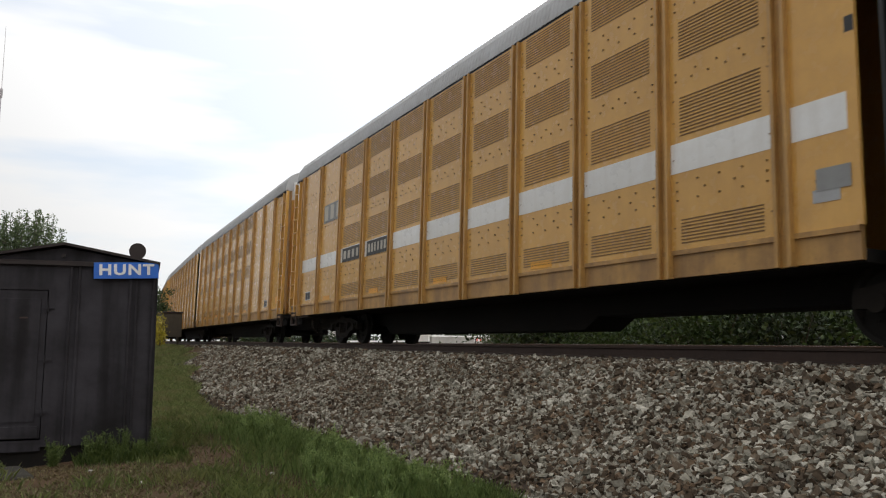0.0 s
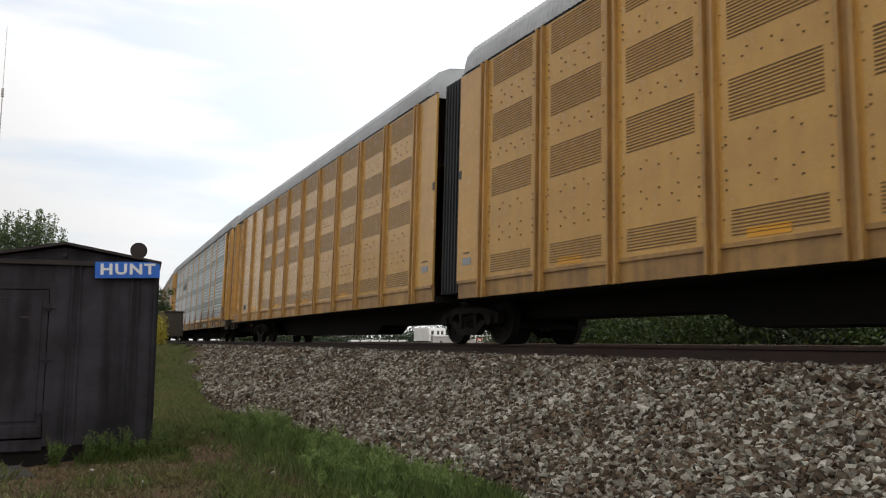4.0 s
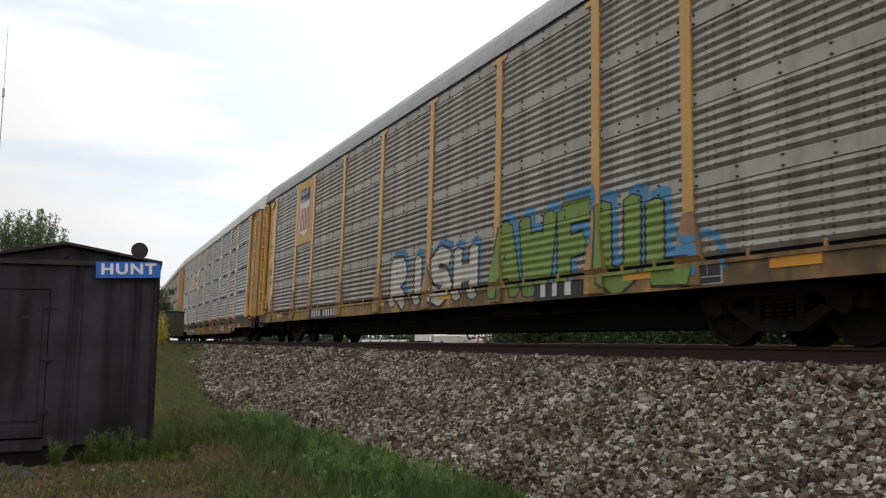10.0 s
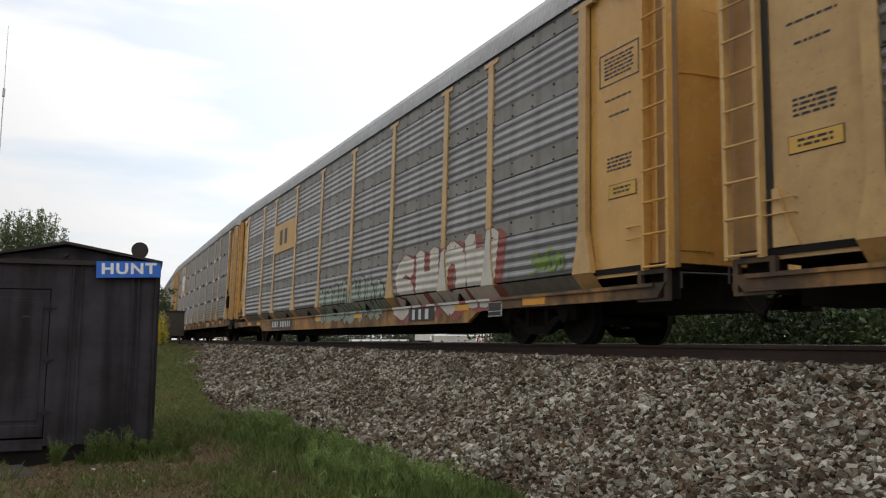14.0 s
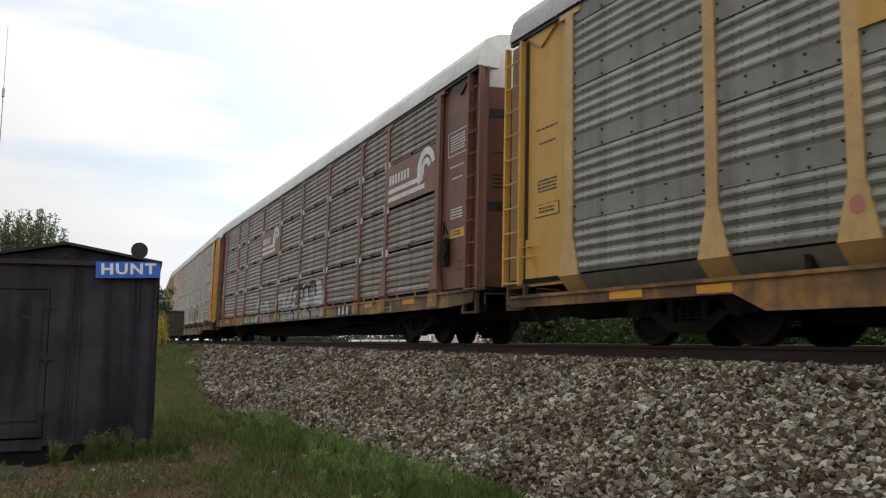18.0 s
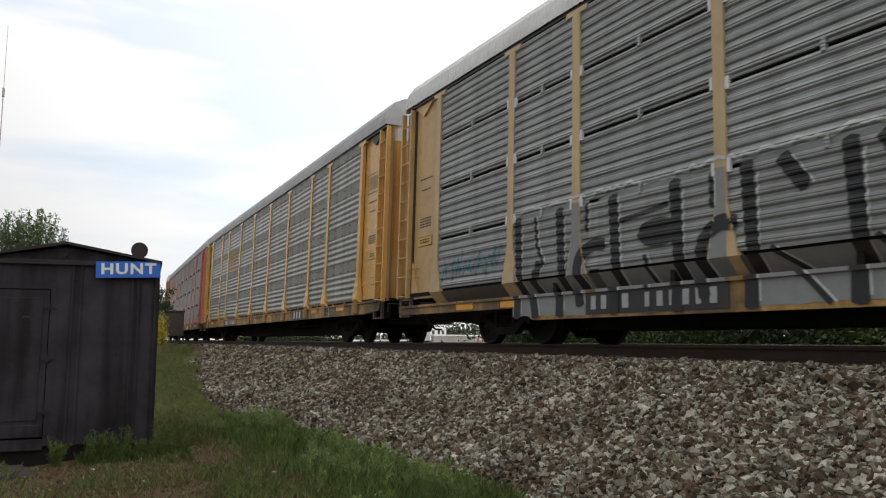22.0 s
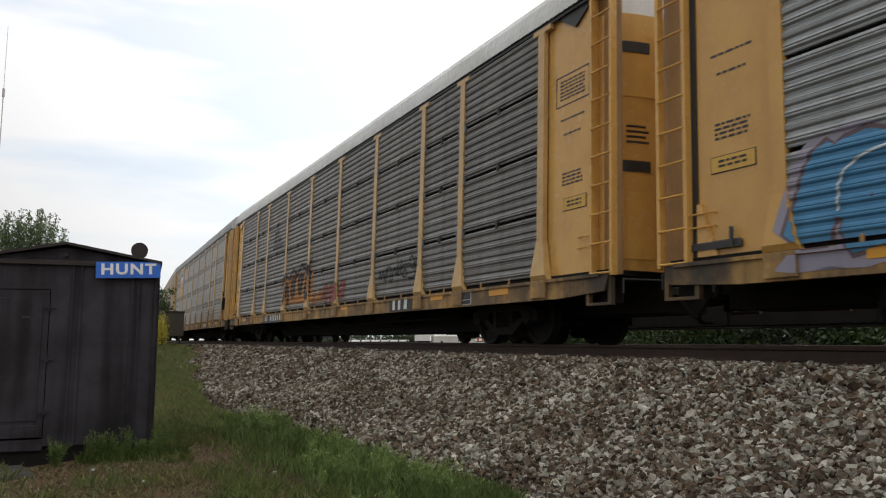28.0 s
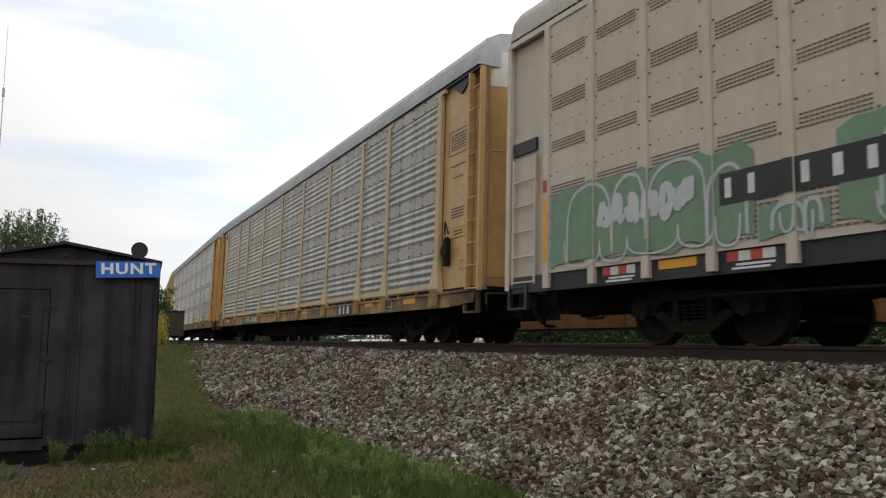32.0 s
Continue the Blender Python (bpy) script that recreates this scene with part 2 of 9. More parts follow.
ZINC_TAN = holed("tan_stained_zinc_sheet", (0.45, 0.44, 0.40), (0.22, 0.19, 0.15), 0.5, 0.8, 0.5, 0.1)
CREAM_POST = shade("faded_cream_yellow_post", (0.60, 0.44, 0.24), 0.45, 0, (0.36, 0.24, 0.12), 0.5, 0.2, 4, 0.06, 50, 0.06)
ROOF = shade("roof_sheet_grey", (0.42, 0.42, 0.42), 0.5, 0.3, (0.25, 0.24, 0.22), 0.5, 0, 4, 0.05)
ROOF_WHITE = shade("roof_sheet_white", (0.72, 0.72, 0.69), 0.5, 0.0, (0.42, 0.4, 0.36), 0.5, 0, 4, 0.05)
WHITE = shade("white_paint", (0.82, 0.81, 0.78), 0.28, 0, (0.5, 0.45, 0.37), 0.3, 0.2, 5, 0.02)
LETTER_WHITE = shade("white_lettering", (0.76, 0.76, 0.74), 0.6, 0, (0.35, 0.33, 0.3), 0.35, 0.2, 9, 0.0)
BLACK = shade("black_paint", (0.018, 0.018, 0.018), 0.5, 0, (0.05, 0.045, 0.04), 0.5, 0.2, 8, 0.04)
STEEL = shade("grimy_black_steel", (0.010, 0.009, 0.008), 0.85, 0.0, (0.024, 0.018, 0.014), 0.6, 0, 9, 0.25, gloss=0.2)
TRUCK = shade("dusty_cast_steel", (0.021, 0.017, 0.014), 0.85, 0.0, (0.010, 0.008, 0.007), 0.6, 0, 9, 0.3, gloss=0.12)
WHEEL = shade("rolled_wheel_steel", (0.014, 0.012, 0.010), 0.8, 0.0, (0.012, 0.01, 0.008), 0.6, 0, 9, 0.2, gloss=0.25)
RUBBER = shade("black_rubber", (0.015, 0.015, 0.017), 0.6, 0, (0.04, 0.04, 0.04), 0.5, 0.4, 8, 0.05)
RED_INK = shade("red_plate_paint", (0.55, 0.07, 0.04), 0.6, 0, (0.3, 0.08, 0.05), 0.5, 0.4, 5, 0.04)
MAROON = shade("maroon_plate_paint", (0.15, 0.03, 0.035), 0.6, 0, (0.1, 0.05, 0.045), 0.4, 0.4, 5, 0.04)
BLUE_INK = shade("dark_blue_paint", (0.03, 0.045, 0.13), 0.55, 0, (0.07, 0.07, 0.1), 0.4, 0.2, 5, 0.02)
SIGN_BLUE = shade("blue_sign_paint", (0.012, 0.12, 0.52), 0.4, 0, (0.02, 0.08, 0.3), 0.3, 0.1, 6, 0.02)
RUST = shade("rail_rust", (0.055, 0.032, 0.023), 0.8, 0.1, (0.03, 0.02, 0.016), 0.6, 0, 12, 0.3)
RAIL_TOP = shade("polished_rail_head", (0.30, 0.28, 0.27), 0.3, 0.9, (0.2, 0.17, 0.15), 0.3, 0, 8, 0.02)
TIMBER = shade("creosoted_timber", (0.06, 0.045, 0.035), 0.9, 0, (0.03, 0.025, 0.02), 0.6, 0, 8, 0.5)
SHED = shade("dark_brown_shed_paint", (0.041, 0.037, 0.042), 0.7, 0.0, (0.008, 0.006, 0.006), 0.9, 0.75, 2, 0.12, 40, gloss=0.22)
SHED_ROOF = shade("brown_shed_roof", (0.035, 0.025, 0.022), 0.6, 0.0, (0.012, 0.008, 0.008), 0.5, 0.3, 4, 0.12, 40, gloss=0.3)
DARK_TAB = shade("dark_steel_tab", (0.05, 0.05, 0.048), 0.6, 0.2, (0.03, 0.027, 0.025), 0.5, 0, 9, 0.1)
MAST = shade("pale_mast_paint", (0.42, 0.39, 0.39), 0.6, 0, (0.3, 0.27, 0.26), 0.4, 0, 6, 0.03)
SLAB = shade("stained_concrete", (0.04, 0.037, 0.032), 0.9, 0, (0.06, 0.055, 0.042), 0.6, 0, 6, 0.3, gloss=0.1)
WARNING = shade("warning_plate_yellow", (0.68, 0.40, 0.07), 0.5, 0, (0.4, 0.24, 0.05), 0.4, 0.2, 6, 0.02)
CONCRETE = shade("pale_concrete", (0.38, 0.36, 0.33), 0.9, 0, (0.22, 0.2, 0.17), 0.5, 0, 8, 0.3)


def stone_mat():
    m = bpy.data.materials.new("crushed_stone")
    m.use_nodes = True
    nt = m.node_tree
    N, link = nt.nodes.new, nt.links.new
    bsdf = nt.nodes["Principled BSDF"]
    g = N("ShaderNodeNewGeometry")
    ramp = N("ShaderNodeValToRGB")
    e = ramp.color_ramp.elements
    e[0].position, e[0].color = 0.0, (0.05, 0.036, 0.024, 1)
    e[1].position, e[1].color = 1.0, (0.46, 0.43, 0.36, 1)
    for p, c in ((0.28, (0.092, 0.067, 0.045, 1)), (0.42, (0.15, 0.098, 0.06, 1)), (0.55, (0.155, 0.14, 0.108, 1)), (0.82, (0.285, 0.263, 0.21, 1))):
        e.new(p).color = c
    tc = N("ShaderNodeTexCoord")
    wide = N("ShaderNodeTexNoise")
    wide.inputs["Scale"].default_value, wide.inputs["Detail"].default_value = 1.1, 3.0
    link(tc.outputs["Object"], wide.inputs["Vector"])
    shift = N("ShaderNodeMath")
    shift.operation = "MULTIPLY_ADD"
    shift.inputs[1].default_value, shift.inputs[2].default_value = 0.9, -0.45
    link(wide.outputs["Fac"], shift.inputs[0])
    add = N("ShaderNodeMath")
    add.operation, add.use_clamp = "ADD", True
    link(g.outputs["Random Per Island"], add.inputs[0])
    link(shift.outputs[0], add.inputs[1])
    link(add.outputs[0], ramp.inputs["Fac"])
    n = N("ShaderNodeTexNoise")
    n.inputs["Scale"].default_value, n.inputs["Detail"].default_value = 35.0, 5.0
    link(tc.outputs["Object"], n.inputs["Vector"])
    r = N("ShaderNodeMapRange")
    r.inputs["From Min"].default_value, r.inputs["From Max"].default_value, r.inputs["To Min"].default_value, r.inputs["To Max"].default_value = 0.3, 0.7, 0.65, 1.2
    link(n.outputs["Fac"], r.inputs["Value"])
    x = N("ShaderNodeMix")
    x.data_type, x.blend_type = "RGBA", "MULTIPLY"
    x.inputs["Factor"].default_value = 1.0
    link(ramp.outputs["Color"], x.inputs["A"])
    link(r.outputs["Result"], x.inputs["B"])
    link(x.outputs["Result"], bsdf.inputs["Base Color"])
    bsdf.inputs["Roughness"].default_value = 0.9
    bsdf.inputs["Specular IOR Level"].default_value = 0.2
    b = N("ShaderNodeBump")
    b.inputs["Strength"].default_value, b.inputs["Distance"].default_value = 0.5, 0.01
    link(n.outputs["Fac"], b.inputs["Height"])
    link(b.outputs["Normal"], bsdf.inputs["Normal"])
    return m


STONE = stone_mat()


def leaf_mat(name, low, high, through=0.25, patch=None):
    m = bpy.data.materials.new(name)
    m.use_nodes = True
    nt = m.node_tree
    N, link = nt.nodes.new, nt.links.new
    bsdf = nt.nodes["Principled BSDF"]
    g = N("ShaderNodeNewGeometry")
    ramp = N("ShaderNodeValToRGB")
    ramp.color_ramp.elements[0].color, ramp.color_ramp.elements[1].color = (*low, 1), (*high, 1)
    link(g.outputs["Random Per Island"], ramp.inputs["Fac"])
    tint = ramp.outputs["Color"]
    if patch:
        tc = N("ShaderNodeTexCoord")
        n = N("ShaderNodeTexNoise")
        n.inputs["Scale"].default_value, n.inputs["Detail"].default_value = 1.3, 4.0
        link(tc.outputs["Object"], n.inputs["Vector"])
        r = N("ShaderNodeMapRange")
        r.inputs["From Min"].default_value, r.inputs["From Max"].default_value, r.inputs["To Max"].default_value = 0.47, 0.68, 0.75
        link(n.outputs["Fac"], r.inputs["Value"])
        x = N("ShaderNodeMix")
        x.data_type = "RGBA"
        x.inputs["B"].default_value = (*patch, 1)
        link(r.outputs["Result"], x.inputs["Factor"])
        link(tint, x.inputs["A"])
        tint = x.outputs["Result"]
    link(tint, bsdf.inputs["Base Color"])
    bsdf.inputs["Roughness"].default_value = 0.6
    tr = N("ShaderNodeBsdfTranslucent")
    link(tint, tr.inputs["Color"])
    mx = N("ShaderNodeMixShader")
    mx.inputs["Fac"].default_value = through
    out = nt.nodes["Material Output"]
    link(bsdf.outputs["BSDF"], mx.inputs[1])
    link(tr.outputs["BSDF"], mx.inputs[2])
    link(mx.outputs["Shader"], out.inputs["Surface"])
    return m


LEAF = leaf_mat("green_leaves", (0.02, 0.04, 0.009), (0.075, 0.115, 0.03), 0.35)
LEAF_DARK = leaf_mat("dark_green_leaves", (0.008, 0.016, 0.005), (0.042, 0.066, 0.017))
LEAF_LIGHT = leaf_mat("light_green_leaves", (0.05, 0.085, 0.015), (0.17, 0.22, 0.055), 0.4)
LEAF_TREE = leaf_mat("grey_green_leaves", (0.045, 0.075, 0.028), (0.13, 0.17, 0.07), 0.4)
GRASS = leaf_mat("grass_blades", (0.11, 0.125, 0.042), (0.26, 0.255, 0.11), 0.3, (0.26, 0.18, 0.10))
WEED = leaf_mat("weed_leaves", (0.11, 0.175, 0.042), (0.31, 0.39, 0.13), 0.4)
VERGE = leaf_mat("verge_grass_blades", (0.17, 0.215, 0.07), (0.41, 0.45, 0.18), 0.4, (0.38, 0.31, 0.16))
FRESH = leaf_mat("fresh_grass_blades", (0.13, 0.18, 0.05), (0.33, 0.37, 0.13), 0.4, (0.29, 0.24, 0.11))
DRY = leaf_mat("dry_grass", (0.10, 0.064, 0.036), (0.24, 0.155, 0.09), 0.15)
BLOSSOM = leaf_mat("yellow_blossom", (0.35, 0.30, 0.02), (0.62, 0.52, 0.06))
BARK = shade("bark", (0.10, 0.085, 0.07), 0.9, 0, (0.05, 0.04, 0.03), 0.6, 0, 12, 0.6)


def soil_mat():
    """Ground: worn soil and thin turf, crushed stone dust near the track."""
    m = shade("soil_and_turf", (0.078, 0.047, 0.027), 0.95, 0, (0.040, 0.035, 0.016), 0.9, 0, 3.0, 0.5, 60, 0.0, gloss=0.1)
    return m


SOIL = soil_mat()
BALLAST_BED = shade("ballast_bed", (0.045, 0.033, 0.024), 0.95, 0, (0.02, 0.016, 0.013), 0.7, 0, 14.0, 1.0, 22, 0.0, gloss=0.1)


# ---- mesh helpers ----
class Geo:
    """Collects faces for one mesh."""

    def __init__(self):
        self.v, self.f = [], []

    def add(self, verts, faces):
        n = len(self.v)
        self.v += [tuple(p) for p in verts]
        self.f += [tuple(n + i for i in f) for f in faces]
        return self

    def box(self, x0, x1, y0, y1, z0, z1):
        return self.add([(x0, y0, z0), (x1, y0, z0), (x1, y1, z0), (x0, y1, z0), (x0, y0, z1), (x1, y0, z1), (x1, y1, z1), (x0, y1, z1)],
                        [(3, 2, 1, 0), (4, 5, 6, 7), (0, 1, 5, 4), (1, 2, 6, 5), (2, 3, 7, 6), (3, 0, 4, 7)])

    def soft_box(self, x0, x1, y0, y1, z0, z1, b=0.01):
        """A box with chamfered upright and top edges."""
        ring = [(x0 + b, y0), (x1 - b, y0), (x1, y0 + b), (x1, y1 - b), (x1 - b, y1), (x0 + b, y1), (x0, y1 - b), (x0, y0 + b)]
        cx, cy = (x0 + x1) / 2, (y0 + y1) / 2
        kx, ky = 1 - 2 * b / (x1 - x0), 1 - 2 * b / (y1 - y0)
        v = [(x, y, z0) for x, y in ring] + [(x, y, z1 - b) for x, y in ring] + [(cx + (x - cx) * kx, cy + (y - cy) * ky, z1) for x, y in ring]
        f = [tuple(reversed(range(8))), tuple(range(16, 24))]
        for k in (0, 8):
            f += [(k + i, k + (i + 1) % 8, k + 8 + (i + 1) % 8, k + 8 + i) for i in range(8)]
        return self.add(v, f)

    def prism(self, poly, a, b, axis="x"):
        """poly: points in the two other axes, in order; from a to b along the axis."""
        n = len(poly)
        put = {"x": lambda p, q: (q, p[0], p[1]), "y": lambda p, q: (p[0], q, p[1]), "z": lambda p, q: (p[0], p[1], q)}[axis]
        return self.add([put(p, a) for p in poly] + [put(p, b) for p in poly],
                        [(i, (i + 1) % n, n + (i + 1) % n, n + i) for i in range(n)] + [tuple(range(n)), tuple(range(2 * n - 1, n - 1, -1))])

    def tube(self, a, b, r, n=6, r2=None):
        a, b = Vector(a), Vector(b)
        w = (b - a).normalized()
        u = w.orthogonal().normalized()
        t = w.cross(u)
        r2 = r if r2 is None else r2
        ring = [(math.cos(2 * math.pi * i / n), math.sin(2 * math.pi * i / n)) for i in range(n)]
        return self.add([a + (u * c + t * s) * r for c, s in ring] + [b + (u * c + t * s) * r2 for c, s in ring],
                        [(i, (i + 1) % n, n + (i + 1) % n, n + i) for i in range(n)] + [tuple(reversed(range(n))), tuple(range(n, 2 * n))])

    def path(self, pts, r, n=6):
        for a, b in zip(pts, pts[1:]):
            self.tube(a, b, r, n)
        return self

    def mesh(self, name, mat, smooth=False):
        me = bpy.data.meshes.new(name)
        me.from_pydata(self.v, [], self.f)
        me.materials.append(mat)
        if smooth:
            me.shade_smooth()
        me.update()
        return me


def part(name, what, material=None, parent=None, label="", at=None, smooth=False):
    """One mesh object under a thing or a part. what: a Geo, or a mesh that is shared."""
    me = what.mesh(name, material, smooth) if isinstance(what, Geo) else what
    ob = new(name, me)
    if parent:
        ob.parent = parent
    if at is not None:
        ob.matrix_basis = at if isinstance(at, Matrix) else Matrix.Translation(at)
    if label:
        ob["label"] = label
    if name in CROWDS:
        ob["kind"] = "stuff"
    return ob


CROWDS = ("bolt_field", "stencil_block", "number_block", "emblem_print", "owner_print", "graffiti_fill", "graffiti_outline", "graffiti_tag", "graffiti_shadow", "graffiti_block", "graffiti_lettering", "emblem_line", "slot_field", "rivet_field", "louvre", "foliage", "crown")
SHARED = {}


def shared(key, material, make):
    """A mesh made once for each kind and material."""
    k = (key, material.name)
    if k not in SHARED:
        SHARED[k] = make().mesh(key if isinstance(key, str) else key[0], material)
    return SHARED[k]


def thing(name, label, category, group="", kind="", at=None):
    ob = new(name)
    ob.empty_display_size = 0.3
    if at is not None:
        ob.matrix_basis = at
    return tagged(ob, label, category, group, kind)


# ---- ground and track ----
def toe_at(x):
    """How far from the track's middle the foot of the stone bank lies."""
    far = np.clip((-x - 17) / 30, 0, 1)
    return 5.0 + 0.22 * np.exp(-((x + 16.5) / 4.5) ** 2) - 1.2 * far


def bank_height(x, y):
    """Height of the ground: the ballast bank along the track, low turf on the camera's side, rising far along the line."""
    c = min(max(x, ARC_A), ARC_B)
    mid = LINE_Y + BEND * c * c / 2 + BEND * c * (x - c)
    if x < ARC_A:
        d = max(x - ARC_A, -50.0)
        mid += TIGHT * d * d / 2 + TIGHT * d * (x - ARC_A - d)
    lat = mid - y
    far = min(max((-x - 17) / 30, 0), 1)
    low = -1.42 + 1.12 * far * far * (3 - 2 * far)
    if x < -60:
        low += min((-x - 60) * 0.004, 0.25)
    if lat >= 0:
        toe = float(toe_at(x))
        if lat < 2.1:
            h = -0.22
        elif lat < toe:
            k = (lat - 2.1) / (toe - 2.1)
            h = -0.22 + (low + 0.22) * k
        else:
            h = low
    else:
        h = -0.24 if lat > -7.2 else (-0.24 - 0.35 * min((-7.2 - lat) / 4, 1))
    if abs(lat) > 2.2:
        h += 0.05 * noise.noise((x * 0.7, y * 0.7, 0)) + 0.02 * noise.noise((x * 3, y * 3, 5))
    h -= 0.13 * math.exp(-((x + 11.55) / 0.75) ** 2 - ((y + 0.3) / 1.1) ** 2)  # ground lowered under the shed's front so that the gap there stays dark
    return h, lat


def grid_ground():
    def steps(spans):
        out = []
        for a, b, d in spans:
            n = max(1, round((b - a) / d))
            out += [a + (b - a) * i / n for i in range(n)]
        return out + [spans[-1][1]]

    xs = steps(((-1600, -300, 100), (-300, -100, 12), (-100, -40, 2.5), (-40, 4, 0.35), (4, 60, 3), (60, 900, 90)))
    ys = steps(((-900, -60, 70), (-60, -6, 4), (-6, 10, 0.3), (10, 26, 1.5), (26, 120, 8), (120, 1600, 120)))
    v, f = [], []
    for x in xs:
        for y in ys:
            h, lat = bank_height(x, y)
            v.append((x, y, h))
    n = len(ys)
    for i in range(len(xs) - 1):
        for j in range(n - 1):
            f.append((i * n + j, (i + 1) * n + j, (i + 1) * n + j + 1, i * n + j + 1))
    me = bpy.data.meshes.new("ground")
    me.from_pydata(v, [], f)
    me.materials.append(SOIL)
    me.materials.append(BALLAST_BED)
    for p in me.polygons:
        c = p.center
        _, lat = bank_height(c.x, c.y)
        p.material_index = 1 if (c.x > -31 or lat < 1.6) and -7.4 < lat < toe_at(c.x) + 0.12 + 0.45 * noise.noise((c.x * 0.8, c.y * 0.8, 3)) else 0
    me.shade_smooth()
    return tagged(new("ground", me), "worn soil and turf with a bank of crushed stone", "ground", kind="structure")


grid_ground()

RAIL_PROFILE = ((-0.070, -0.185), (0.070, -0.185), (0.070, -0.172), (0.016, -0.155), (0.010, -0.145), (0.010, -0.050), (0.036, -0.038), (0.036, -0.010),
                (0.028, 0.0), (-0.028, 0.0), (-0.036, -0.010), (-0.036, -0.038), (-0.010, -0.050), (-0.010, -0.145), (-0.016, -0.155), (-0.070, -0.172))


def rail(parent, out, where, s0=-420, s1=90):
    ss = [s0 + (s1 - s0) * i / 170 for i in range(171)]
    v, f, n = [], [], len(RAIL_PROFILE)
    for s in ss:
        v += [tuple(where(s, out + px, pz)) for px, pz in RAIL_PROFILE]
    for i in range(len(ss) - 1):
        f += [(i * n + j, i * n + (j + 1) % n, (i + 1) * n + (j + 1) % n, (i + 1) * n + j) for j in range(n)]
    me = bpy.data.meshes.new("rail")
    me.from_pydata(v, [], f)
    me.materials.append(RUST)
    me.materials.append(RAIL_TOP)
    for p in me.polygons:
        if p.index % n == 8:
            p.material_index = 1
    return part("rail", me, None, parent)


def flat_second(s, out, z):
    x, y, a = on_line(s)
    lat = 4.5 - out
    return Vector((x - math.sin(a) * lat, y + math.cos(a) * lat, z + 0.0))


def track(label, where, ties):
    t = thing("railroad_track", label, "railroad track", "railroad tracks", "structure")
    for o in (0.755, -0.755):
        rail(t, o, where)
    me = shared("crosstie", TIMBER, lambda: Geo().soft_box(-0.115, 0.115, -1.3, 1.3, -0.36, -0.186, 0.012))
    plate = shared("tie_plate", RUST, lambda: Geo().box(-0.09, 0.09, 0.755 - 0.17, 0.755 + 0.17, -0.186, -0.176).box(-0.09, 0.09, -0.755 - 0.17, -0.755 + 0.17, -0.186, -0.176))
    rnd = random.Random(4)
    for i in range(ties):
        s = 6 - i * 0.52
        p, q = where(s, 1.0, 0), where(s, -1.0, 0)
        x, y, a = on_line(s)
        m = Matrix.Translation((p + q) / 2) @ Matrix.Rotation(a + rnd.uniform(-0.02, 0.02), 4, "Z") @ Matrix.Rotation(math.atan2(q.z - p.z, 2.0), 4, "X")
        tie = part("crosstie", me, None, t, at=m)
        if i < 90:
            part("tie_plate", plate, None, tie)
    return t


track("rusty steel rails on dark timber ties in crushed stone", beside, 130)
track("second pair of rusty rails beside the first", flat_second, 60)


